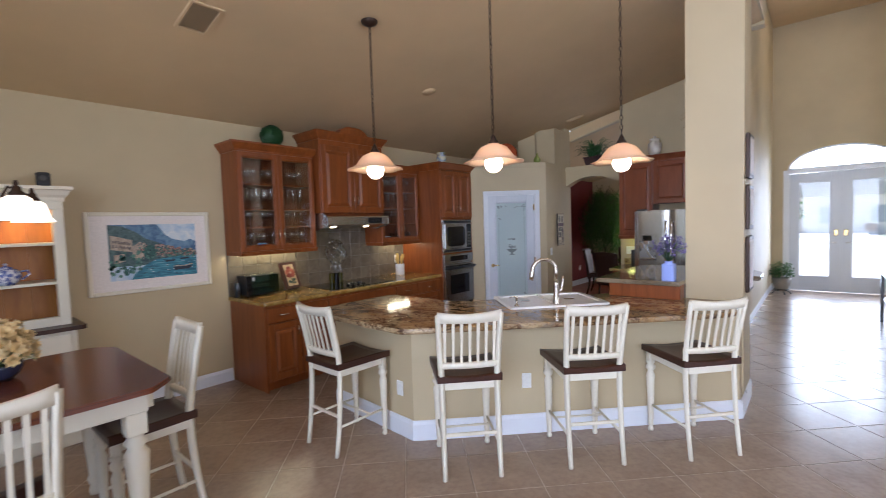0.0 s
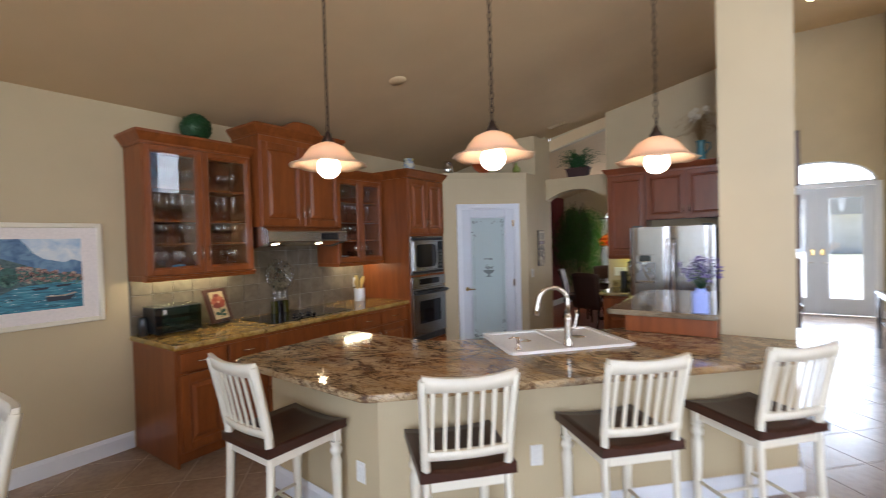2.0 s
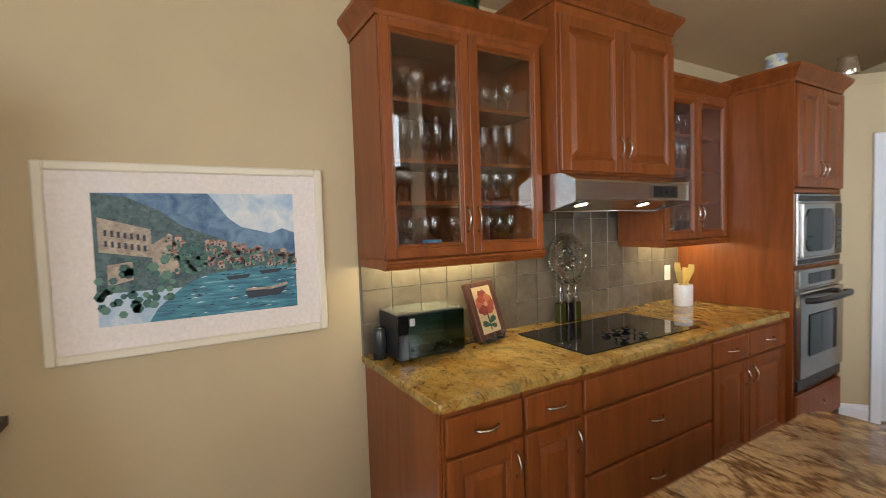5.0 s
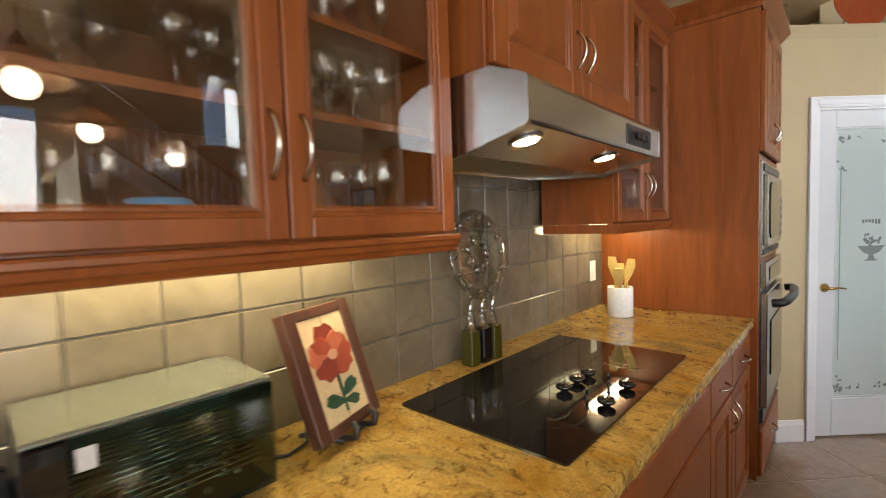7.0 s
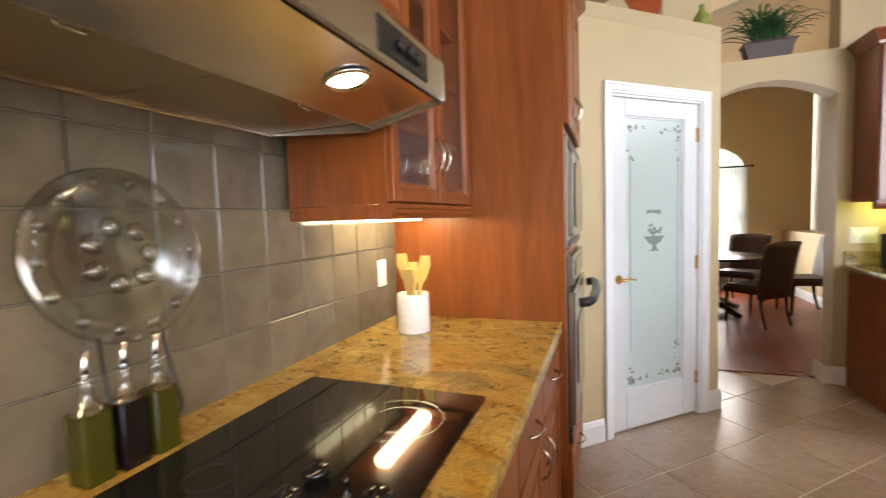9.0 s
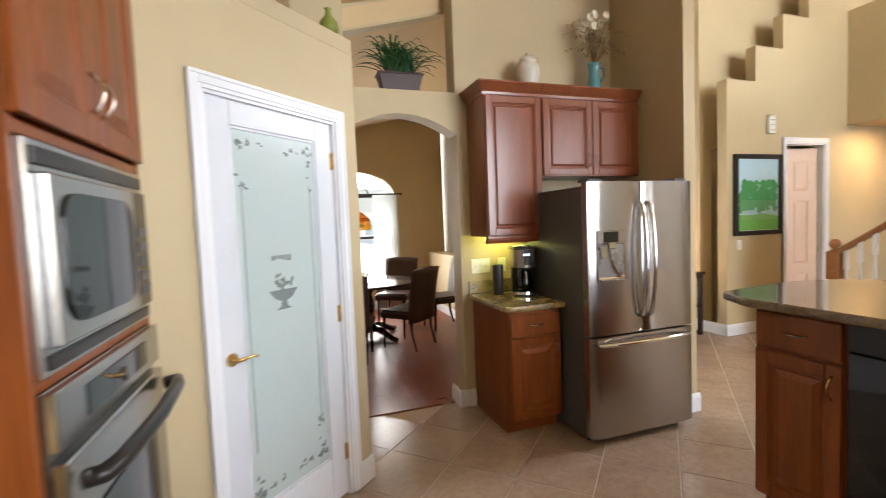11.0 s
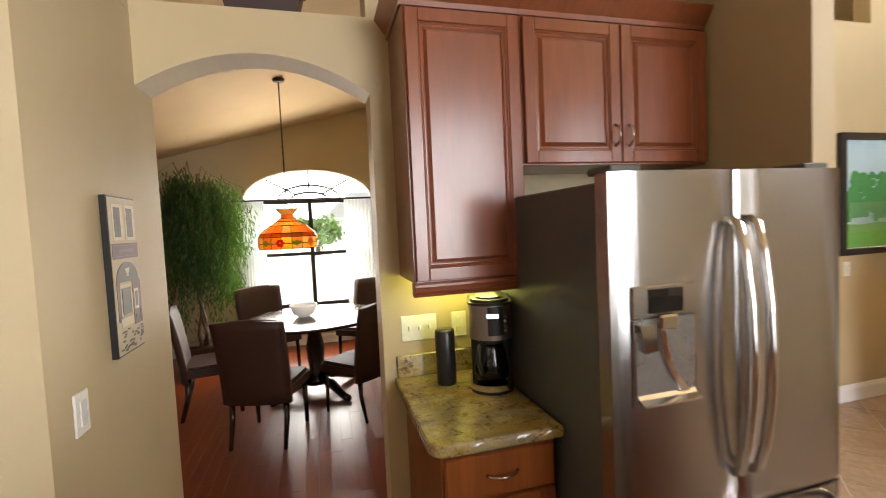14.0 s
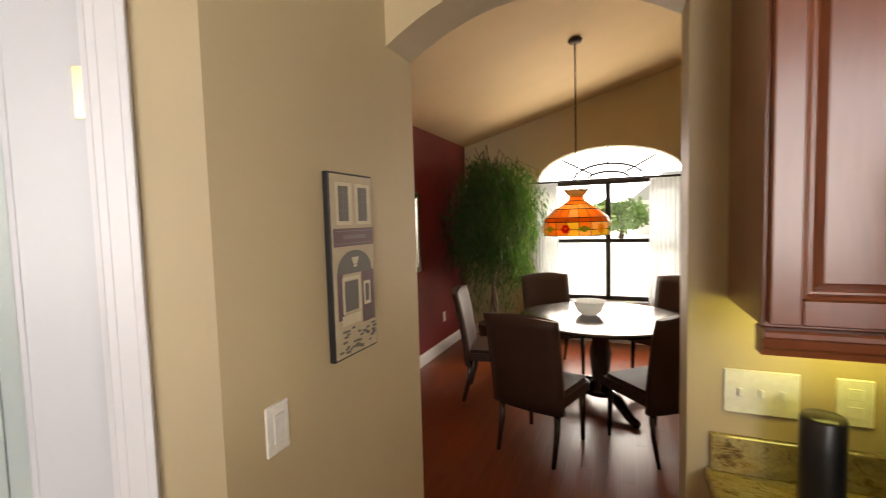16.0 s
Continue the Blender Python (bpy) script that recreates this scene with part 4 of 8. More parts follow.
for sx in (-1, 1):
    ex = gm + sx * (gx1 - gx0) / 2
    for zc, zs, nn in ((.30, 1, 30), (1.88, -1, 16)):
        for i in range(nn):
            u = rng.random() ** 1.5
            if rng.random() < .5:
                px, pz = ex - sx * (.03 + .03 * rng.random()), zc + zs * u * .22
            else:
                px, pz = ex - sx * (.03 + u * .17), zc + zs * (.0 + .03 * rng.random())
            leaf_mark(bm, px, pz, rng.random() * 6.3, .014 + .016 * rng.random())
    for z0, z1 in ((.50, 1.70),):
        rbox(bm, (ex - sx * .046 - .001, .0318, z0), (ex - sx * .046 + .001, .0335, z1), 0)
for i in range(26):
    a = rng.random() * 6.3
    leaf_mark(bm, gm + .075 * math.cos(a) * rng.random() - .008, 1.235 + .035 * math.sin(a) * rng.random(), rng.random() * 6.3, .026)
prism(bm, [(gm - .085, 1.205), (gm + .085, 1.205), (gm + .05, 1.165), (gm + .014, 1.15), (gm + .02, 1.125), (gm + .045, 1.112), (gm - .045, 1.112), (gm - .02, 1.125), (gm - .014, 1.15), (gm - .05, 1.165)], .0318, .0338, "y")
for i in range(6):
    rbox(bm, (gm - .06 + i * .02, .0318, 1.345 + .006 * math.sin(i)), (gm - .047 + i * .02, .0336, 1.368), 0)
part("etched_pattern", bm, ETCH, pd, "grey etched vines and fruit bowl")
bm = bmnew()
lathe(bm, [(.028, 0), (.028, .006), (.012, .010), (.010, .03), (0, .03)], (0, 0), 16)
lever = part("rose", bm, BRASS, pd)
lever.matrix_basis = pose(DX0 + .07, .02, .955, 90)
bm = bmnew()
tube(bm, [(DX0 + .07, -.015, .955), (DX0 + .09, -.022, .955), (DX0 + .13, -.024, .958), (DX0 + .17, -.022, .951)], [.010, .008, .006, .005], 10)
part("door_handle", bm, BRASS, pd, "brass lever handle")
for z in (.25, 1.02, 1.84):
    bm = bmnew()
    tube(bm, [(DX0 + DW - .006, .008, z - .045), (DX0 + DW - .006, .008, z + .045)], .007, 8)
    rbox(bm, (DX0 + DW - .03, .014, z - .045), (DX0 + DW - .004, .019, z + .045), 0)
    part("hinge", bm, BRASS, pd, "brass hinge")


def casing(name, x0, x1, z1, m, y=0.0, w=0.062, material=TRIM, depth=.11):
    """Door casing on the -y face of a wall, with jamb."""
    bm = bmnew()
    for a, b_, t in ((0, w, .012), (w * .25, w, .017), (w * .75, w, .021)):
        rbox(bm, (x0 - b_, y - t, .001), (x0 - a, y - .0004, z1 + b_), .002)
        rbox(bm, (x1 + a, y - t, .001), (x1 + b_, y - .0004, z1 + b_), .002)
        rbox(bm, (x0 - a, y - t, z1 + a), (x1 + a, y - .0004, z1 + b_), .002)
    rbox(bm, (x0, y, .001), (x0 + .012, y + depth, z1), 0)
    rbox(bm, (x1 - .012, y, .001), (x1, y + depth, z1), 0)
    rbox(bm, (x0 + .012, y, z1 - .012), (x1 - .012, y + depth, z1), 0)
    ob = structure(name, bm, material, "white moulded door casing")
    ob.matrix_world = m
    return ob


casing("trim_pantry", DX0, DX0 + DW, 2.045, PM)

# ------------------------------------------------------------------ north wall: cabinets, refrigerator
WF = 6.60
wc = thing("wall_cabinet", "tall dark cherry wall cabinet with one raised panel door", "cabinet", pose(-1.93, WF, 1.375))
WD = NY - WF - .003
boxpart("body", (0, 0, 0), (.468, WD, 1.03), CHERRY_DK, wc, .002)
dr = panel_front("door", .008, .008, .460, 1.02, CHERRY_DK, wc, 0, .021, True, .05, "", .012)
handle(dr, .43, -.021, .16, .10)
bm = bmnew()
prism(bm, [(.03, 0), (-.028, 0), (-.031, -.004), (-.031, -.013), (-.025, -.018), (-.023, -.033), (-.016, -.040), (-.013, -.052), (.03, -.052)], -.003, .471, "x")
part("light_rail", bm, CHERRY_DK, wc)
crown("cornice", 0, .468, WD, 1.03, CHERRY_DK, wc, .09, .055, True, False)
wc2 = thing("wall_cabinet", "dark cherry wall cabinet with two doors above the refrigerator", "cabinet", pose(-1.46, WF, 1.815))
boxpart("body", (0, 0, 0), (.905, WD, .59), CHERRY_DK, wc2, .002)
for x0, x1, hx in ((.008, .449, .419), (.455, .897, .485)):
    dr = panel_front("door", x0, .008, x1, .58, CHERRY_DK, wc2, 0, .021, True, .05, "", .014)
    handle(dr, hx, -.021, .12, .09)
crown("cornice", 0, .905, WD, .59, CHERRY_DK, wc2, .09, .055, False, False)
base_unit(.405, .615, [("drawer", .01, .70, .395, .845, "h"), ("door", .01, .115, .395, .685, .36)], "small cherry base cabinet beside the refrigerator", pose(-1.935, 6.30, 0), CHERRY)
edge_top("small_countertop", fillet([(-1.975, NY), (-1.975, 6.240), (-1.527, 6.240), (-1.527, NY)], [0, .06, .01, 0]), .875, .915, GRAN_OLIVE, "small granite countertop beside the refrigerator")
bm = bmnew()
rbox(bm, (-1.965, NY - .02, .9155), (-1.53, NY - .001, 1.015), .003)
solid("stone_upstand", bm, GRAN_OLIVE, "granite upstand strip against the wall", "backsplash")
bm = bmnew()
rbox(bm, (-1.86, 6.74, 1.326), (-1.54, 6.80, 1.3745), .005)
YSTRIP = glow("yellowish_tube", (0.95, 0.97, 0.24), 6.5)
solid("under_cabinet_light", bm, YSTRIP, "lit yellowish tube lamp under a wall cabinet", "lamp", group="under-cabinet lights")


def plate(name, label, m, kind="switch", gang=1):
    """Wall plate in the xz plane, facing -y, centred."""
    p = thing(name, label, kind, m)
    w = .036 + .023 * (gang - 1)
    boxpart("cover", (-w, -.007, -.058), (w, -.0005, .058), PLATE, p, .003)
    for i in range(gang):
        x = (i - (gang - 1) / 2) * .046 if gang > 1 else 0
        if name == "outlet":
            for z in (-.022, .022):
                boxpart("socket", (x - .014, -.010, z - .014), (x + .014, -.0072, z + .014), PLATE, p, .003)
        elif gang == 1:
            boxpart("rocker", (x - .016, -.011, -.034), (x + .016, -.0072, .034), WHITE, p, .002)
        else:
            boxpart("toggle", (x - .005, -.018, -.010), (x + .005, -.0072, .012), WHITE, p, .002)
    return p


plate("switch_plate", "white triple switch plate above the small counter", pose(-1.855, NY, 1.133), gang=3)
plate("outlet", "cream outlet above the small counter", pose(-1.666, NY, 1.132), "outlet")

fr = thing("refrigerator", "stainless french door refrigerator with bottom freezer and water dispenser", "refrigerator", pose(-1.522, 5.962, 0))
FW = .835
boxpart("body", (.01, .085, .03), (FW - .01, .80, 1.69), GREYPL, fr, .006, "dark grey steel sides")
for x0, x1 in ((.004, FW / 2 - .003), (FW / 2 + .003, FW - .004)):
    bm = bmnew()
    prism(bm, fillet([(x0, .08), (x0, 0.012), (x0 + .04, 0.0), (x1 - .04, 0.0), (x1, .012), (x1, .08)], [0, .012, .05, .05, .012, 0]), .725, 1.712)
    d = part("door", bm, STEEL, fr)
    hx = x1 - .03 if x0 < .2 else x0 + .03
    bm = bmnew()
    tube(bm, [(hx, -.002, .83), (hx, -.028, .845), (hx, -.050, .93), (hx, -.066, 1.06), (hx, -.071, 1.20), (hx, -.066, 1.34), (hx, -.050, 1.47), (hx, -.028, 1.555), (hx, -.002, 1.57)], .0145, 10)
    part("door_handle", bm, CHROME, d, "bowed steel handle")
    if x0 < .2:
        a0, a1, z0, zm, z1 = .050, .264, 1.072, 1.312, 1.402
        bm = bmnew()
        rbox(bm, (a0, -.006, zm), (a1, .004, z1), .004)
        rbox(bm, (a0, -.006, z0), (a0 + .010, .004, zm), .002)
        rbox(bm, (a1 - .010, -.006, z0), (a1, .004, zm), .002)
        rbox(bm, (a0 + .010, -.006, z0), (a1 - .010, .004, z0 + .010), .002)
        s = part("dispenser", bm, STEEL, d, "steel surround of the water dispenser")
        boxpart("display", (.100, -.0085, 1.326), (.214, -.0062, 1.392), BLACKGL, s, .002)
        boxpart("back_plate", (a0 + .011, -.0045, z0 + .011), (a1 - .011, -.0008, zm - .001), plain("grey_recess", (.34, .34, .33), .28, .75), s, 0, "grey recess of the dispenser")
        bm = bmnew()
        prism(bm, [(-.0048, z0 + .011), (-.030, z0 + .008), (-.032, z0 + .014), (-.012, z0 + .022), (-.0048, z0 + .032)], a0 + .012, a1 - .012, "x")
        part("drip_tray", bm, CHROME, s)
        boxpart("spout", (.120, -.030, zm - .030), (.180, -.0065, zm + .012), CHROME, s, .006)
        bm = bmnew()
        prism(bm, [(a0 + .012, zm - .012), (.115, zm - .012), (.118, zm - .085), (.080, zm - .090)], -.020, -.0048, "y")
        part("ice_chute", bm, CHROME, s)
        bm = bmnew()
        slab(bm, [(.134, -.018, zm - .03), (.146, -.014, zm - .09), (.172, -.010, zm - .15), (.215, -.008, z0 + .03)], [.008, .009, .011, .014], .003)
        part("paddle", bm, CHROME, s)
bm = bmnew()
prism(bm, fillet([(.004, .08), (.004, .012), (.04, 0), (FW - .04, 0), (FW - .004, .012), (FW - .004, .08)], [0, .012, .05, .05, .012, 0]), .05, .712)
d = part("freezer_drawer", bm, STEEL, fr)
bm = bmnew()
tube(bm, [(.05, -.002, .668), (.06, -.030, .670), (.20, -.055, .672), (FW / 2, -.066, .673), (FW - .20, -.055, .672), (FW - .06, -.030, .670), (FW - .05, -.002, .668)], .014, 10)
part("door_handle", bm, CHROME, d, "bowed steel handle")
for x in (.02, FW - .12):
    boxpart("hinge_cover", (x, .03, 1.7125), (x + .10, .14, 1.732), GREYPL, fr, .004)
for x in (.06, FW - .06):
    bm = bmnew()
    tube(bm, [(x, .12, .001), (x, .12, .03)], .02, 8)
    part("foot", bm, BLACK, fr)

cmk = thing("coffee_maker", "black and steel drip coffee maker with glass carafe", "coffee maker", pose(-1.605, 6.675, .9155, 0, 0, -18))


def dee(r, y0, y1, n=14):
    """Outline with a round front at y0 and a flat back at y1."""
    return [(r * math.cos(math.pi + math.pi * i / n), y0 + r * .9 * math.sin(math.pi + math.pi * i / n)) for i in range(n + 1)] + [(r, y1), (-r, y1)]


bm = bmnew()
prism(bm, dee(.088, -.045, .115), 0, .012)
part("base", bm, BLACK, cmk)
bm = bmnew()
prism(bm, dee(.0885, -.045, .03), .0125, .036)
part("warming_ring", bm, CHROME, cmk, "steel band round the warming plate")
bm = bmnew()
prism(bm, fillet([(-.080, .03), (.080, .03), (.080, .115), (-.080, .115)], [.01, .01, .03, .03]), .0125, .36)
part("column", bm, BLACK, cmk)
TAUPE = metal("taupe_brushed_steel", (.34, .30, .27), .35, (4, 4, 300))
bm = bmnew()
prism(bm, dee(.086, -.040, .0295), .215, .352)
part("head", bm, TAUPE, cmk, "brushed grey-brown steel head")
bm = bmnew()
prism(bm, dee(.090, -.040, .116), .3525, .362)
prism(bm, dee(.078, -.036, .105), .3622, .374)
prism(bm, dee(.055, -.025, .075), .3742, .380)
part("lid", bm, BLACK, cmk, "black domed lid")
bm = bmnew()
arc = [math.radians(262 + i * 7) for i in range(7)]
prism(bm, [(.0895 * math.cos(a), -.040 + .0806 * math.sin(a)) for a in arc] + [(.0865 * math.cos(a), -.040 + .0779 * math.sin(a)) for a in reversed(arc)], .235, .348)
pl_ = part("control_panel", bm, BLACK, cmk)
q = boxpart("display", (-.016, -.1245, .305), (.030, -.1205, .322), glow("pale_blue_display", (.55, .70, 1.0), 1.2, (.3, .35, .4)), pl_, .001)
for i in range(4):
    boxpart("button", (.050, -.1105, .250 + i * .018), (.060, -.1045, .258 + i * .018), CHROME, cmk, .001)
bm = bmnew()
lathe(bm, [(0, .038), (.060, .040), (.070, .062), (.071, .095), (.060, .145), (.050, .175), (.050, .192)], (0, -.040), 28)
part("carafe", bm, pane_glass("dark_carafe_glass", (.10, .09, .08), 1.6), cmk, "dark glass carafe")
bm = bmnew()
lathe(bm, [(.051, .193), (.054, .198), (.054, .210), (.03, .214), (0, .214)], (0, -.040), 24)
part("carafe_lid", bm, BLACK, cmk)
bm = bmnew()
tube(bm, [(-.030, -.085, .20), (-.050, -.128, .195), (-.055, -.140, .14), (-.040, -.112, .085)], .009, 8)
part("carafe_handle", bm, BLACK, cmk)
bm = bmnew()
lathe(bm, [(0, 0), (.040, .0), (.042, .004), (.042, .228), (.039, .234), (0, .235)], (0, 0), 28)
solid("smart_speaker", bm, BLACK, "tall black cylindrical speaker on the small counter", "speaker", pose(-1.776, 6.765, .9155))

# picture and switch on the pantry side wall
east = lambda y, z, x=-2.91: pose(x, y, z, 0, 0, 90)
pic = thing("street_picture", "narrow grey and brown shop front print on a dark board", "picture", east(6.548, 1.22) @ Matrix.Diagonal((.915, 1, 1, 1)))
boxpart("board", (0, -.02, 0), (.235, -.001, .515), BLACK, pic, .002)
STONE_A = plain("print_beige", (0.52, 0.44, 0.30), 0.5, grain=40)
STONE_B = plain("print_grey", (0.13, 0.12, 0.11), 0.5, grain=25)
STONE_C = plain("print_mauve", (0.20, 0.16, 0.17), 0.5, grain=25)
boxpart("print", (.006, -.0215, .006), (.229, -.0202, .509), STONE_A, pic, 0)
def print_part(name, material, boxes, polys=(), depth=.0226):
    bm = bmnew()
    for x0, z0, x1, z1 in boxes:
        rbox(bm, (x0, -depth, z0), (x1, -.0218, z1), 0)
    for p in polys:
        prism(bm, p, -depth, -.0218, "y")
    tagged(part(name, bm, material, pic), kind="stuff")


def arch_print(cx_, z0, r, h):
    return [(cx_ + r * math.cos(math.pi * i / 14), z0 + h * math.sin(math.pi * i / 14)) for i in range(15)]


STONE_D = plain("print_cream", (0.66, 0.60, 0.44), 0.5, grain=30)
STONE_E = plain("print_plum", (0.15, 0.085, 0.10), 0.5, grain=30)
print_part("shutter_print", STONE_D, [(.030, .372, .112, .488), (.132, .372, .214, .488)])
print_part("window_print", STONE_B, [(.042, .382, .092, .478), (.145, .382, .195, .478)], depth=.0230)
print_part("glazing_print", STONE_C, [(.066, .382, .068, .478), (.169, .382, .171, .478)] + [(x, z, x + .05, z + .002) for x in (.042, .145) for z in (.41, .435, .458)], depth=.0233)
print_part("sign_print", STONE_E, [(.012, .312, .226, .362)])
print_part("sign_bar_print", STONE_C, [(.022, .318, .216, .321), (.022, .353, .216, .356), (.06, .332, .18, .343)], depth=.0230)
print_part("arch_print", STONE_B, [(.022, .235, .212, .242)], [arch_print(.117, .242, .092, .058)])
print_part("door_print", STONE_E, [(.022, .11, .05, .235), (.150, .085, .222, .235)])
print_part("door_frame_print", STONE_D, [(.045, .125, .055, .225), (.132, .125, .142, .225), (.045, .217, .142, .227), (.160, .135, .198, .205), (.040, .092, .142, .120)], depth=.0230)
print_part("door_panel_print", STONE_B, [(.060, .130, .128, .214), (.168, .145, .190, .196), (.165, .095, .195, .118), (.205, .095, .218, .135)], depth=.0233)
print_part("emblem_print", STONE_D, [(.108, .252, .126, .258)], [[(.098, .280), (.138, .280), (.128, .260), (.108, .260)]], .0230)
rng = random.Random(21)
print_part("cobble_print", STONE_B, [(x, z, x + .012 + .012 * rng.random(), z + .006) for x, z in ((.015 + .19 * rng.random(), .012 + .065 * rng.random()) for i in range(34))])
plate("light_switch", "white rocker switch on the pantry side wall", east(6.345, 1.135))

# ------------------------------------------------------------------ raised serving counter with dishwasher
edge_top("serving_countertop", fillet([(-1.265, 3.955), (-0.556, 3.955), (-0.556, 4.61), (-0.06, 4.61), (-0.06, 5.0), (-.22, 5.28), (-.55, 5.42), (-1.17, 5.345), (-1.265, 5.16)],
                                      [.02, 0, 0, .05, .12, .12, .2, .03, .03]), 1.035, 1.075, GRAN_SERV, "raised polished granite serving counter beside the column")
sv = thing("serving_cabinet", "cherry cabinet with a drawer and door under the raised counter", "cabinet", pose(-1.15, 5.18, 0, 0, 0, -90))
boxpart("body", (0, .002, .09), (.38, .55, 1.033), CHERRY, sv, .002)
boxpart("plinth", (0, .07, .001), (.38, .55, .09), CHERRY, sv, 0)
f = drawer_front(.01, .84, .37, 1.01, CHERRY, sv)
handle(f, .19, -.021, .925, .11, False)
f = panel_front("door", .01, .11, .37, .825, CHERRY, sv)
handle(f, .335, -.021, .73, .10, True, BRASS)
dw = thing("dishwasher", "black dishwasher raised under the serving counter", "dishwasher", pose(-1.15, 4.795, 0, 0, 0, -90))
boxpart("body", (.004, .002, .10), (.596, .55, 1.033), BLACK, dw, .003)
boxpart("door", (.006, -.022, .22), (.594, .0015, .90), BLACKGL, dw, .005)
boxpart("control_panel", (.006, -.024, .905), (.594, .0015, 1.02), BLACK, dw, .004)
boxpart("plinth", (.004, .05, .001), (.596, .55, .10), BLACK, dw, 0)
for lo, hi in (((-1.149, 3.985, .917), (-.556, 4.133, 1.034)), ((-.60, 4.612, .001), (-.56, 5.12, 1.034))):
    q = boxpart("side_panel", lo, hi, CHERRY, sv, .002)
    q.matrix_parent_inverse = sv.matrix_world.inverted()

# sink, faucet, soap pump
SK = pose(-1.495, 3.445, .9155, 0, 0, 47)
sk = thing("sink", "white double bowl drop-in kitchen sink in the granite bar", "sink", SK)
bm = bmnew()
out = fillet([(-.43, -.31), (.43, -.31), (.43, .31), (-.43, .31)], [.05] * 4)
n = len(out)


def hoop(pts, z):
    return [bm.verts.new((x, y, z)) for x, y in pts]


A, B = hoop(out, 0), hoop([(x * .985, y * .98) for x, y in out], .016)
for i in range(n):
    bm.faces.new((A[i], A[(i + 1) % n], B[(i + 1) % n], B[i]))
rbox(bm, (-.42, -.30, .003), (.42, -.20, .0155), 0)
rbox(bm, (-.42, .265, .003), (.42, .30, .0155), 0)
rbox(bm, (-.42, -.20, .003), (-.385, .265, .0155), 0)
rbox(bm, (.385, -.20, .003), (.42, .265, .0155), 0)
rbox(bm, (-.02, -.20, .003), (.02, .265, .0155), 0)
rbox(bm, (-.42, -.30, .0002), (.42, .30, .0028), 0)
part("basin", bm, WHITE, sk)
for x0, x1 in ((-.385, -.02), (.02, .385)):
    boxpart("bowl_floor", (x0, -.20, .0029), (x1, .265, .0042), WHITE, sk, 0)
    bm = bmnew()
    lathe(bm, [(.045, .0044), (.042, .0055), (.02, .005), (0, .005)], ((x0 + x1) / 2, .03), 20)
    part("drain", bm, CHROME, sk)
fa = thing("faucet", "brushed nickel gooseneck kitchen faucet", "faucet", SK @ pose(-.02, -.25, .016))
bm = bmnew()
lathe(bm, [(0, 0), (.030, 0), (.031, .01), (.026, .02), (.023, .06), (.021, .17), (.020, .20), (0, .20)], (0, 0), 20)
part("body", bm, NICKEL, fa)
bm = bmnew()
pts = [(0, 0, .19), (0, 0, .27)] + [(-.095 + .095 * math.cos(math.pi * i / 10), .02 * i / 10, .29 + .085 * math.sin(math.pi * i / 10)) for i in range(11)] + [(-.20, .022, .24), (-.205, .022, .205)]
tube(bm, pts, [.016] * 2 + [.0145] * 9 + [.015, .017, .019, .018], 12)
part("spout", bm, NICKEL, fa)
bm = bmnew()
tube(bm, [(.0, 0, .10), (.04, -.01, .12), (.055, -.012, .19), (.05, -.01, .23)], [.012, .010, .008, .007], 8)
part("lever", bm, NICKEL, fa)
sp = thing("soap_pump", "small nickel soap pump at the sink", "soap dispenser", SK @ pose(-.36, -.255, .016))
bm = bmnew()
lathe(bm, [(0, 0), (.02, 0), (.02, .012), (.009, .018), (.008, .06), (.011, .065), (.011, .08), (0, .082)], (0, 0), 14)
part("pump", bm, NICKEL, sp)
bm = bmnew()
tube(bm, [(0, 0, .075), (-.03, .01, .082), (-.055, .02, .07)], .005, 8)
part("nozzle", bm, NICKEL, sp)

# outlets on the bar's half wall
BM = pose(-1.985, 2.20, 0, 0, 0, 44.6)
plate("outlet", "white outlet on the half wall under the bar", pose(-2.13, 2.2105, .37, 0, 0, -4.4), "outlet")
plate("outlet", "white outlet on the half wall under the bar", BM @ pose(.87, 0, .41), "outlet")

# ------------------------------------------------------------------ pendant lamps over the bar


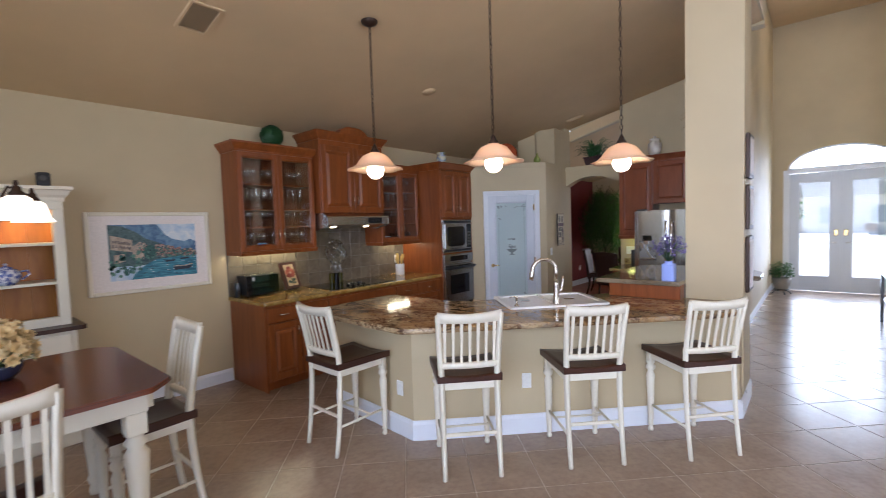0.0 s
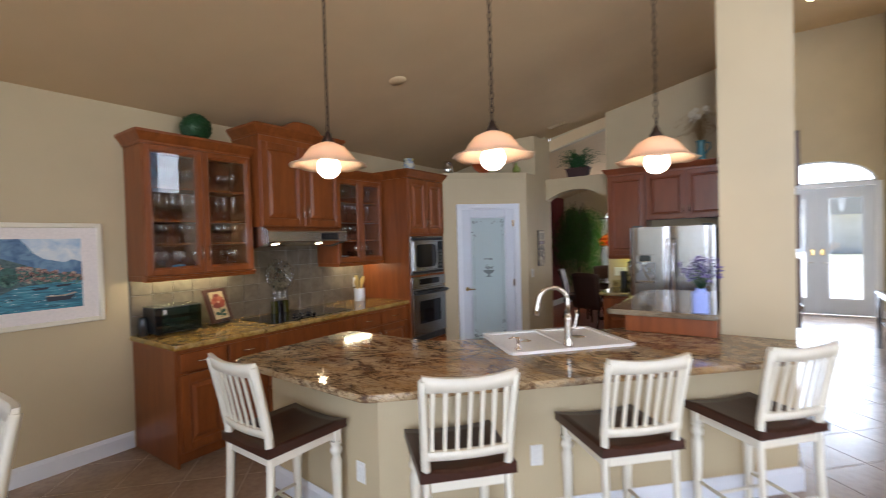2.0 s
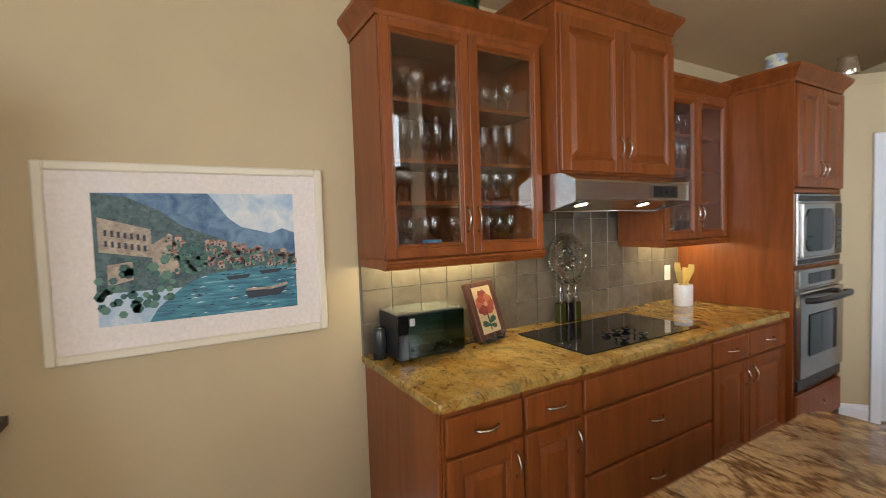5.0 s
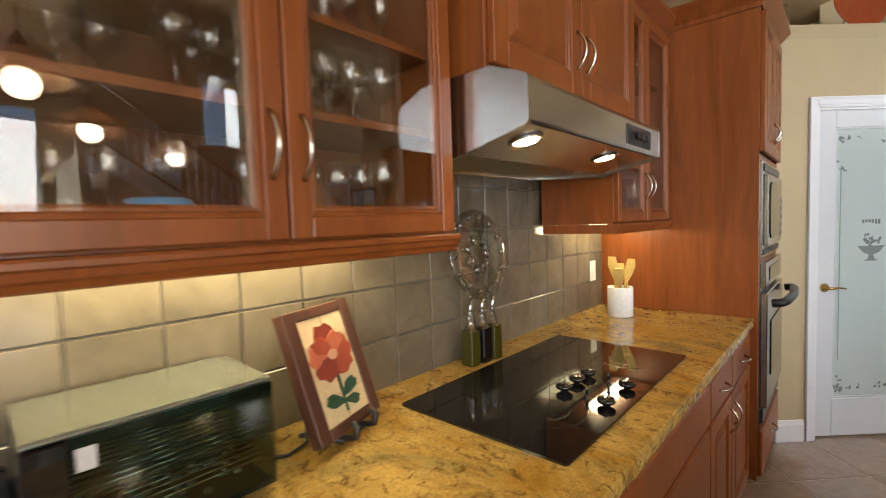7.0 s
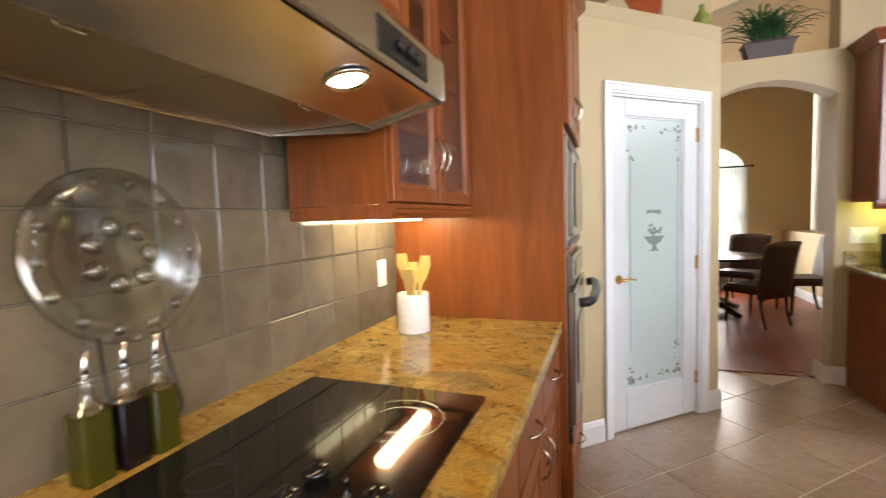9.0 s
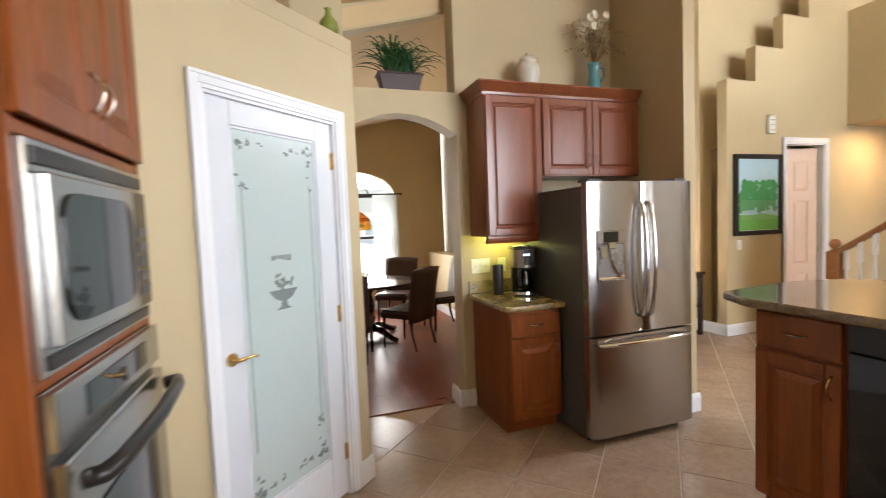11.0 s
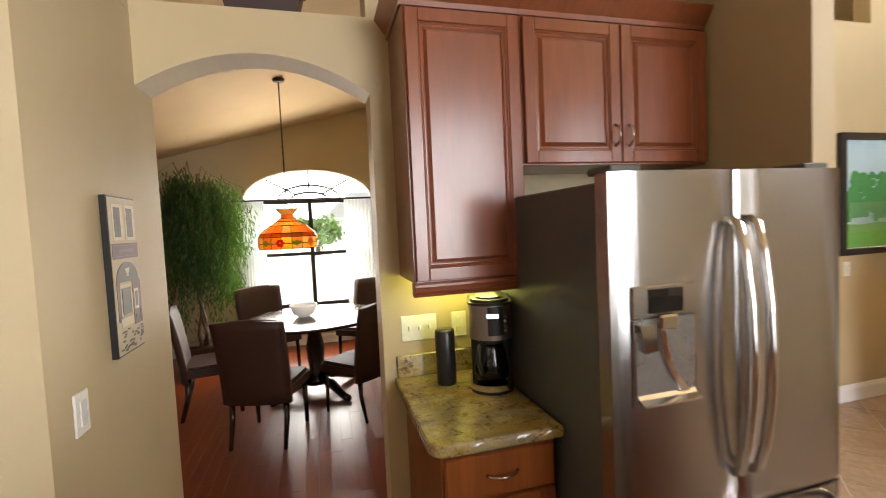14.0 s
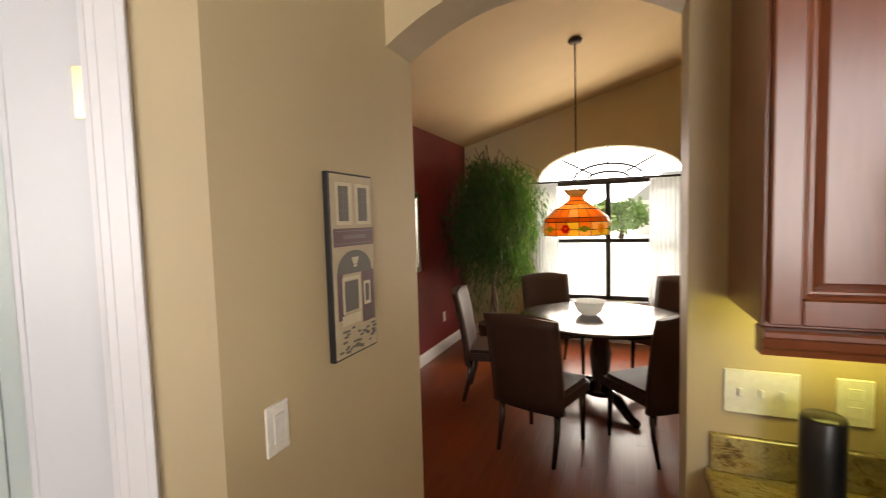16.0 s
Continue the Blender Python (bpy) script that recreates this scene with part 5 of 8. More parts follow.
def pendant(x, y, zb, group):
    top = kz(x)
    p = thing("pendant_lamp", "lit pendant with flared amber glass shade hanging on a chain", "pendant lamp", pose(x, y, zb), group)
    bm = bmnew()
    prof = [(.035, .135), (.060, .125), (.10, .105), (.125, .075), (.15, .040), (.185, .012), (.222, .0), (.218, -.004), (.183, .006), (.147, .034), (.12, .069), (.095, .099), (.056, .119), (.030, .129)]
    lathe(bm, prof, (0, 0), 40, lambda a, k_: .005 * math.sin(6 * a) * (prof[k_][0] / .222) ** 3)
    s_ = part("shade", bm, SHADE, p, "flared amber glass shade with a wavy rim")
    bm = bmnew()
    ball(bm, (0, 0, -.010), .066, 24)
    part("bulb", bm, BULB, p, "glowing globe bulb")
    bm = bmnew()
    lathe(bm, [(0, .125), (.034, .13), (.038, .145), (.024, .165), (.016, .185), (.008, .20), (0, .205)], (0, 0), 16)
    part("cap", bm, BRONZE, p)
    z, i = .20, 0
    bm = bmnew()
    length = top - zb - .03
    while z < length - .02:
        pts = [(.011 * math.cos(a) * (1 if i % 2 else 0), .011 * math.cos(a) * (0 if i % 2 else 1), z + .019 + .021 * math.sin(a)) for a in [2 * math.pi * q / 8 for q in range(9)]]
        tube(bm, pts, .0026, 5)
        z += .036
        i += 1
    tube(bm, [(.006, 0, .19), (-.006, .004, length * .5), (.004, 0, length)], .0014, 5)
    part("chain", bm, BRONZE, p)
    bm = bmnew()
    lathe(bm, [(0, length - .035), (.02, length - .03), (.058, length - .01), (.066, length + .004), (.066, length + .012)], (0, 0), 20)
    part("canopy", bm, BRONZE, p)


for x, y, z in ((-2.392, 2.278, 2.080), (-1.505, 2.650, 2.068), (-0.806, 3.325, 2.049)):
    pendant(x, y, z, "pendants over the bar")

# ------------------------------------------------------------------ stools and chairs


def slat_chair(name, label, category, m, seat_h, total, w=.40, d=.44, group=""):
    ch = thing(name, label, category, m, group)
    hw, hd = w / 2, d / 2
    # saddle seat
    bm = bmnew()
    nx, ny = 8, 8
    grid = {}
    for top in (0, 1):
        for i in range(nx + 1):
            for j in range(ny + 1):
                u, v_ = i / nx * 2 - 1, j / ny * 2 - 1
                taper = 1.0 + .04 * v_
                x = u * (hw + .018) * taper
                y = v_ * (hd + .012)
                z = seat_h - .034 + top * (.034 + .010 * abs(u) ** 2 - .012 * (1 - u * u) * (1 - .4 * v_ * v_)) - (0 if top else -.006 * (1 - max(abs(u), abs(v_))))
                grid[top, i, j] = bm.verts.new((x, y, z))
    for top in (0, 1):
        for i in range(nx):
            for j in range(ny):
                bm.faces.new((grid[top, i, j], grid[top, i + 1, j], grid[top, i + 1, j + 1], grid[top, i, j + 1])).smooth = True
    rim = [(i, 0) for i in range(nx)] + [(nx, j) for j in range(ny)] + [(i, ny) for i in range(nx, 0, -1)] + [(0, j) for j in range(ny, 0, -1)]
    for a, b_ in zip(rim, rim[1:] + rim[:1]):
        bm.faces.new((grid[0, a[0], a[1]], grid[0, b_[0], b_[1]], grid[1, b_[0], b_[1]], grid[1, a[0], a[1]]))
    part("seat", bm, WALNUT, ch, "dark stained saddle seat")
    # rear posts: splayed legs that run up into a raked, slightly flared back
    for s_ in (-1, 1):
        bm = bmnew()
        pts, rs = [], []
        for t in range(13):
            q = t / 12
            z = q * (total - .02)
            low = max(0, (seat_h - z) / seat_h)
            high = max(0, (z - seat_h) / (total - seat_h))
            y = -hd + .02 - .055 * low ** 2 - .085 * high ** 1.2
            x = s_ * (hw - .02 + .018 * high)
            pts.append((x, y, z + .0005))
            rs.append(.0165 + .005 * (1 - abs(z - seat_h) / seat_h if abs(z - seat_h) < seat_h else 0))
        tube(bm, pts, rs, 4, 1.15)
        part("rear_leg", bm, CREAM, ch)
    # turned front legs
    for s_ in (-1, 1):
        bm = bmnew()
        H = seat_h - .034
        prof = [(0, .0005), (.013, .0005), (.017, .012), (.014, .03), (.011, .04), (.018, .05), (.014, .062), (.017, .12), (.021, H * .5), (.026, H - .19), (.016, H - .155), (.028, H - .135), (.028, H - .118), (.018, H - .105), (.027, H - .09), (.026, H - .075)]
        lathe(bm, [(r_ * 1.18, z_) for r_, z_ in prof], (s_ * (hw - .022), hd - .025), 12)
        rbox(bm, (s_ * (hw - .022) - .022, hd - .047, H - .076), (s_ * (hw - .022) + .022, hd - .003, H), .003)
        part("front_leg", bm, CREAM, ch)
    ap = seat_h - .034
    for nm, lo, hi in (("apron", (-hw + .04, hd - .038, ap - .055), (hw - .04, hd - .016, ap)), ("apron", (-hw + .04, -hd + .012, ap - .055), (hw - .04, -hd + .032, ap)),
                       ("apron", (-hw + .010, -hd + .03, ap - .055), (-hw + .032, hd - .045, ap)), ("apron", (hw - .032, -hd + .03, ap - .055), (hw - .010, hd - .045, ap))):
        boxpart(nm, lo, hi, CREAM, ch, .003)
    sh = seat_h * .36
    for s_ in (-1, 1):
        bm = bmnew()
        tube(bm, [(s_ * (hw - .022), hd - .025, sh - .03), (s_ * (hw - .021), -hd + .0, sh - .03)], .0095, 8)
        part("stretcher", bm, CREAM, ch)
    bm = bmnew()
    rbox(bm, (-hw + .02, -hd - .002, sh + .03), (hw - .02, -hd + .016, sh + .052), .004)
    part("stretcher", bm, CREAM, ch)
    bm = bmnew()
    tube(bm, [(-hw + .022, .06, sh - .03), (hw - .022, .06, sh - .03)], .0085, 8)
    part("stretcher", bm, CREAM, ch)

    def by(z):
        high = max(0, (z - seat_h) / (total - seat_h))
        return -hd + .02 - .085 * high ** 1.2

    def rail(nm, z0, z1, extra):
        bm = bmnew()
        rings = []
        for i in range(9):
            u = i / 8 * 2 - 1
            x = u * (hw + .0)
            bow = -.022 * (1 - u * u)
            lift = extra * u * u
            rings.append([bm.verts.new(p) for p in ((x, by(z0) + bow - .011, z0 + lift * .3), (x, by(z0) + bow + .011, z0 + lift * .3), (x, by(z1) + bow + .011, z1 + lift), (x, by(z1) + bow - .011, z1 + lift))])
        for P, Q in zip(rings, rings[1:]):
            for q in range(4):
                bm.faces.new((P[q], P[(q + 1) % 4], Q[(q + 1) % 4], Q[q])).smooth = q in (1, 3)
        bm.faces.new(rings[0])
        bm.faces.new(rings[-1])
        part(nm, bm, CREAM, ch)
    rail("top_rail", total - .075, total - .016, .016)
    rail("lower_rail", seat_h + .055, seat_h + .095, .0)
    for i in range(7):
        u = (i - 3) / 3 * .78
        bm = bmnew()
        z0, z1 = seat_h + .08, total - .06
        bow = -.022 * (1 - u * u)
        slab(bm, [(u * hw, by(z0 + (z1 - z0) * t / 4) + bow, z0 + (z1 - z0) * t / 4) for t in range(5)], [.009, .0075, .0075, .009, .010], .0045)
        part("spindle", bm, CREAM, ch)
    return ch


st = slat_chair("counter_stool", "cream spindle-back counter stool with dark saddle seat", "stool", pose(-2.425, 1.945, 0, 0, 0, -1), .655, 1.085, group="stools at the bar")
for x, y, r in ((-1.51, 2.235, 46), (-.940, 2.84, 45), (-.370, 3.40, 48)):
    copy_thing(st, pose(x, y, 0, 0, 0, r))

# breakfast table with chairs
TB = thing("breakfast_table", "counter-height mahogany topped table with cream apron and turned legs", "table", pose(-2.665, -.25, 0))
bm = bmnew()
prism(bm, fillet([(-.49, -.915), (.49, -.915), (.61, -.80), (.61, .80), (.49, .915), (-.49, .915), (-.61, .80), (-.61, -.80)], [.02] * 8, 2), .872, .90)
bmesh.ops.recalc_face_normals(bm, faces=bm.faces[:])
bmesh.ops.bevel(bm, geom=[e for e in bm.edges if abs(e.verts[0].co.z - e.verts[1].co.z) < 1e-4], offset=.008, segments=2, affect='EDGES')
part("tabletop", bm, TABLETOP, TB)
for lo, hi in (((-.50, .80, .775), (.50, .825, .871)), ((-.50, -.825, .775), (.50, -.80, .871)), ((-.545, -.79, .775), (-.52, .79, .871)), ((.52, -.79, .775), (.545, .79, .871))):
    boxpart("apron", lo, hi, CREAM, TB, .004)
for sx in (-1, 1):
    for sy in (-1, 1):
        bm = bmnew()
        c_ = (sx * .475, sy * .745)
        lathe(bm, [(0, .001), (.024, .001), (.032, .03), (.022, .06), (.038, .10), (.026, .13), (.032, .22), (.050, .48), (.056, .56), (.034, .595), (.052, .62), (.034, .645), (.048, .665)], c_, 16)
        rbox(bm, (c_[0] - .044, c_[1] - .044, .66), (c_[0] + .044, c_[1] + .044, .8715), .004)
        part("leg", bm, CREAM, TB)
kc = slat_chair("dining_chair", "cream spindle-back tall chair with dark seat at the breakfast table", "chair", pose(-2.575, .635, 0, 0, 0, 180), .60, 1.10, .37, .40, "chairs round the breakfast table")
copy_thing(kc, pose(-1.985, -.03, 0, 0, 0, 92))
copy_thing(kc, pose(-1.985, -.68, 0, 0, 0, 90))
fl = thing("flower_centerpiece", "bowl of cream and yellow silk flowers on the breakfast table", "flowers", pose(-2.86, .10, .9005))
bm = bmnew()
lathe(bm, [(0, .0), (.05, .0), (.08, .03), (.095, .07), (.09, .09), (.085, .09), (.075, .04), (0, .02)], (0, 0), 24)
part("bowl", bm, plain("dark_blue_bowl", (.03, .035, .07), .2), fl)
rng = random.Random(8)
bm = bmnew()
heads = []
for i in range(46):
    # flower heads spread over a dome
    a, b_ = i * 2.39996, (i + .5) / 46 * 1.15
    up = Vector((math.sqrt(max(0, 1 - (1 - b_) ** 2)) * math.cos(a), math.sqrt(max(0, 1 - (1 - b_) ** 2)) * math.sin(a), 1 - b_))
    heads.append((Vector((0, 0, .13)) + Vector((up.x * .125, up.y * .125, up.z * .14)) * (.85 + .3 * rng.random()), up.normalized()))
for c_, up in heads:
    e1 = up.orthogonal().normalized()
    e2 = up.cross(e1)
    for ring, (n_, lift, e0) in enumerate(((8, .25, .040), (7, .9, .034), (5, 2.2, .026))):
        for p in range(n_):
            q = p / n_ * 6.283 + ring * .5 + c_.x * 30
            e = e0 * (.8 + .4 * rng.random())
            out = (e1 * math.cos(q) + e2 * math.sin(q) + up * lift).normalized()
            sd = (e2 * math.cos(q) - e1 * math.sin(q)) * e * .36
            vs = [bm.verts.new(v_) for v_ in (c_, c_ + out * e * .6 + sd, c_ + out * e + up * .004, c_ + out * e * .6 - sd)]
            bm.faces.new(vs)
part("petals", bm, PETAL, fl)
bm = bmnew()
for i in range(22):
    a = i / 22 * 6.283
    r = .12 + .05 * rng.random()
    slab(bm, [(.05 * math.cos(a), .05 * math.sin(a), .09), (r * .7 * math.cos(a), r * .7 * math.sin(a), .12), (r * math.cos(a), r * math.sin(a), .09 + .05 * rng.random())], [.006, .018, .004], .001)
part("leaves", bm, LEAF_YL, fl)

# hutch
hu = thing("hutch", "cream painted hutch with open shelves, pine back and mahogany ledge", "cabinet", pose(-4.10, -.95, 0, 0, 0, 90))
HW, HDp = 1.60, 4.545 - 4.10 - .004
boxpart("lower_body", (.02, 0, .06), (HW - .02, HDp, .90), CREAM, hu, .003)
bm = bmnew()
rbox(bm, (.0, -.012, .001), (HW, HDp, .10), .004)
part("plinth", bm, CREAM, hu)
bm = bmnew()
prism(bm, fillet([(-.04, HDp), (-.04, -.045), (HW + .04, -.045), (HW + .04, HDp)], [0, .04, .04, 0]), .90, .932)
part("ledge", bm, WALNUT, hu, "dark mahogany ledge")
for i in range(3):
    x0 = .05 + i * .505
    f = drawer_front(x0, .70, x0 + .485, .87, CREAM, hu)
    bm = bmnew()
    ball(bm, (x0 + .24, -.035, .785), .016, 12)
    part("knob", bm, BLACK, f, "black round knob")
    panel_front("door", x0, .12, x0 + .485, .68, CREAM, hu)
for x in (0.03, HW - .10):
    boxpart("post", (x, .10, .932), (x + .07, .16, 1.839), CREAM, hu, .003)
for x in (.03, HW - .05):
    boxpart("side_panel", (x, .16, .932), (x + .02, HDp, 1.90), CREAM, hu, .002)
for i in range(9):
    boxpart("back_board", (.05 + i * .1667, HDp - .015, .932), (.05 + i * .1667 + .1655, HDp - .004, 1.90), OAKBACK, hu, .002)
for z in (1.255, 1.56):
    boxpart("shelf", (.05, .11, z), (HW - .05, HDp - .016, z + .024), CREAM, hu, .003)
boxpart("frieze", (.03, .10, 1.84), (HW - .03, .16, 1.90), CREAM, hu, .002)
boxpart("bottom_rail", (.10, .102, .933), (HW - .10, .16, 1.00), CREAM, hu, .002)
bm = bmnew()
prof = [(0, 0), (.01, 0), (.012, .03), (.03, .05), (.045, .085), (.06, .09), (.06, .115)]
rows = [[bm.verts.new(p) for p in ((.03 - o, HDp, 1.90 + z), (.03 - o, .10 - o, 1.90 + z), (HW - .03 + o, .10 - o, 1.90 + z), (HW - .03 + o, HDp, 1.90 + z))] for o, z in prof]
for P, Q in zip(rows, rows[1:]):
    for i in range(3):
        bm.faces.new((P[i], P[i + 1], Q[i + 1], Q[i]))
bm.faces.new(rows[-1])
bm.faces.new(rows[0])
part("cornice", bm, CREAM, hu)
bm = bmnew()
rbox(bm, (.15, .20, 1.885), (HW - .15, .24, 1.899), .002)
part("shelf_light", bm, glow("hutch_lamp", (1, .62, .24), 26), hu, "warm strip lamp under the hutch cornice")


def teapot(m):
    t_ = thing("teapot", "blue and white porcelain teapot on the hutch shelf", "teapot", m)
    k_ = Mat("blue_white_porcelain", .15)
    vv = k_.coords()
    k_.put("Base Color", k_.ramp(k_.noise(vv, 42, 4, .6), ((.46, (.70, .74, .82)), (.54, (.10, .14, .42)))))
    bm = bmnew()
    lathe(bm, [(0, 0), (.045, 0), (.07, .02), (.088, .06), (.085, .09), (.06, .115), (.035, .12)], (0, 0), 24)
    part("body", bm, k_.m, t_)
    bm = bmnew()
    lathe(bm, [(.042, .119), (.035, .132), (.012, .14), (.008, .15), (.014, .158), (0, .165)], (0, 0), 18)
    part("lid", bm, k_.m, t_)
    bm = bmnew()
    tube(bm, [(-.075, 0, .05), (-.11, 0, .07), (-.135, 0, .115)], [.018, .012, .008], 8)
    part("spout", bm, k_.m, t_)
    bm = bmnew()
    tube(bm, [(.08, 0, .095), (.12, 0, .10), (.13, 0, .07), (.085, 0, .035)], .007, 8)
    part("handle", bm, k_.m, t_)


teapot(pose(-4.24, .27, 1.2795, 0, 0, 90))
sp = thing("shelf_speaker", "small black speaker on top of the hutch", "speaker", pose(-4.22, .52, 2.0155, 0, 0, 80))
bm = bmnew()
rbox(bm, (-.042, -.045, 0), (.042, .045, .105), .010)
part("case", bm, BLACK, sp)
bm = bmnew()
lathe(bm, [(.022, 0), (.024, .003), (.012, .004), (0, .002)], (0, 0), 16)
q = part("driver", bm, GREYPL, sp)
q.matrix_basis = pose(0, -.0455, .06, 90)

# chandelier arm and shade over the breakfast table
chd = thing("chandelier", "bronze chandelier with white bell glass shades above the table", "chandelier", pose(-3.05, -.05, 1.715))
bm = bmnew()
lathe(bm, [(0, -.02), (.02, 0), (.035, .05), (.015, .1), (.03, .16), (.012, .22), (.01, .5), (0, .5)], (0, 0), 14)
tube(bm, [(0, 0, .5), (0, 0, kz(-3.05) - 1.715 - .004)], .005, 6)
part("stem", bm, BRONZE, chd)
for i in range(5):
    a = radians(40 + i * 72)
    c_, s_ = math.cos(a), math.sin(a)
    bm = bmnew()
    tube(bm, [(c_ * .03, s_ * .03, .05), (c_ * .15, s_ * .15, .0), (c_ * .28, s_ * .28, .06), (c_ * .36, s_ * .36, .17), (c_ * .40, s_ * .40, .15)], .008, 8)
    lathe(bm, [(0, .20), (.006, .20), (.012, .185), (.010, .175), (.020, .165), (.022, .15), (.034, .135), (.034, .12)], (c_ * .40, s_ * .40), 14)
    part("arm", bm, BRONZE, chd)
    bm = bmnew()
    lathe(bm, [(.03, .125), (.055, .11), (.068, .07), (.078, .03), (.10, .0), (.095, .0), (.072, .03), (.06, .07), (.03, .115)], (c_ * .40, s_ * .40), 24)
    part("shade", bm, SHADEW, chd, "lit white bell glass shade")

# ------------------------------------------------------------------ framed harbour painting
pt = thing("harbour_painting", "framed print of a lakeside village with boats, wide white mount", "painting", pose(WX, .80, 1.080, 0, 0, 90))
PWd, PH = 1.03, .75
bm = bmnew()
for lo, hi in (((0, -.028, 0), (.035, -.001, PH)), ((PWd - .035, -.028, 0), (PWd, -.001, PH)), ((.035, -.028, 0), (PWd - .035, -.001, .035)), ((.035, -.028, PH - .035), (PWd - .035, -.001, PH))):
    rbox(bm, lo, hi, .006)
part("frame", bm, CREAM, pt, "cream wooden frame")
boxpart("mount", (.034, -.014, .034), (PWd - .034, -.002, PH - .034), PAPER, pt, 0)
ax0, ax1, az0, az1 = .165, PWd - .135, .125, PH - .115


def daubs(name, lo, hi, scale, stretch=(1, 1, 1)):
    """Brush-dabbed print colour."""
    k = Mat(name, .5)
    v = k.coords(stretch)
    n = k.noise(v, scale, 5, .65, .8)
    k.put("Base Color", k.ramp(n, ((.34, lo), (.66, hi))))
    return k.m


ART_SKY = daubs("art_sky", (.34, .50, .66), (.74, .76, .76), 7)
ART_MT = daubs("art_mountain", (.035, .10, .22), (.17, .30, .44), 12)
ART_HILL = daubs("art_hill", (.02, .055, .07), (.10, .17, .17), 45)
ART_TREE = daubs("art_tree", (.012, .05, .05), (.06, .19, .16), 60)
k = Mat("art_water", .5)
v = k.coords((3, 3, 22))
k.put("Base Color", k.ramp(k.noise(v, 3, 5), ((.35, (.02, .10, .17)), (.6, (.06, .27, .36)), (.75, (.30, .48, .55)))))
ART_WATER = k.m
ART_A = daubs("art_wall_cream", (.26, .20, .16), (.54, .45, .35), 40)
ART_B = daubs("art_wall_pink", (.26, .15, .13), (.50, .32, .26), 40)
ART_D = plain("art_dark", (.02, .03, .05), .5)
AH, AW = az1 - az0, ax1 - ax0


def art(name, polys, depth, material):
    bm = bmnew()
    for p in polys:
        prism(bm, [(ax0 + AW * u, az0 + AH * w) for u, w in p], -.0145 - depth, -.0142, "y")
    return part(name, bm, material, pt)


art("sky_print", [[(0, 0), (1, 0), (1, 1), (0, 1)]], .0006, ART_SKY)
art("mountain_print", [[(0, .3), (1, .3), (1, .66), (.93, .70), (.86, .66), (.78, .69), (.70, .72), (.63, .80), (.57, .93), (.53, 1), (0, 1)]], .0012, ART_MT)
art("hill_print", [[(0, .25), (1, .25), (1, .46), (.9, .52), (.8, .50), (.7, .56), (.6, .62), (.5, .68), (.4, .74), (.3, .86), (.15, .97), (0, 1)]], .0018, ART_HILL)
art("water_print", [[(.22, 0), (1, 0), (1, .42), (.72, .37), (.5, .34), (.38, .25), (.26, .10)]], .0024, ART_WATER)
rng = random.Random(11)
hs_a, hs_b, hs_d, tr_, hs_r, tr2, rip, gli = [], [], [], [], [], [], [], []
ART_R = plain("art_roof", (.26, .12, .085), .5)
ART_LEAF = plain("art_leaf", (.10, .22, .17), .5, grain=60)
for i in range(90):
    u, w = .30 + .68 * rng.random(), .02 + .36 * rng.random()
    if w < .34 - (.5 - u) * .9 or u > .5:
        (rip if i % 3 else gli).append([(u, w), (u + .02 + .03 * rng.random(), w + .003), (u + .02, w + .010)])
for i in range(110):
    u = .30 + .68 * rng.random()
    w = .37 + (.30 * (1 - u) + .07) * rng.random()
    s_ = .018 + .02 * rng.random()
    (hs_a if rng.random() < .6 else hs_b).append([(u, w), (u + s_, w), (u + s_, w + s_ * 1.3), (u + s_ / 2, w + s_ * 1.7), (u, w + s_ * 1.3)])
    if rng.random() < .6:
        hs_r.append([(u - .003, w + s_ * 1.2), (u + s_ + .003, w + s_ * 1.2), (u + s_ / 2, w + s_ * 1.75)])
    if rng.random() < .8:
        q0, q1, r = u + .04 * rng.random() - .02, w - .02 * rng.random(), .010 + .012 * rng.random()
        (tr_ if rng.random() < .6 else tr2).append([(q0 + r * math.cos(q) * .7, q1 + r * math.sin(q)) for q in range(6)])
    hs_d.append([(u + s_ * .3, w + .004), (u + s_ * .6, w + .004), (u + s_ * .6, w + s_ * .6), (u + s_ * .3, w + s_ * .6)])
hs_a += [[(.02, .56), (.25, .50), (.25, .72), (.02, .82)], [(.25, .36), (.37, .36), (.37, .60), (.31, .66), (.25, .60)], [(.05, .30), (.16, .34), (.16, .48), (.05, .46)]]
for i in range(7):
    for j in range(2):
        u, w = .045 + i * .028, .60 + j * .08 - i * .008
        hs_d.append([(u, w), (u + .013, w), (u + .013, w + .045), (u, w + .045)])
for i in range(60):
    u, w = rng.random() * .45, .08 + .42 * rng.random()
    r = .018 + .022 * rng.random()
    if u - .24 > w * .6:
        continue
    (tr_ if i % 3 else tr2).append([(u + r * math.cos(q * 1.05) * .7, w + r * math.sin(q * 1.05)) for q in range(6)])
tr_.append([(.44 + .075 * math.cos(q * .524), .48 + .14 * math.sin(q * .524)) for q in range(12)])
for nm, polys, dep, mat in (("house_print", hs_a, .0030, ART_A), ("pink_house_print", hs_b, .0031, ART_B), ("roof_print", hs_r, .0033, ART_R), ("tree_print", tr_, .0036, ART_TREE), ("light_tree_print", tr2, .0038, ART_LEAF), ("window_print", hs_d, .0041, ART_D), ("ripple_print", rip, .0028, ART_D), ("glint_print", gli, .0029, ART_SKY)):
    tagged(art(nm, polys, dep, mat), kind="stuff")
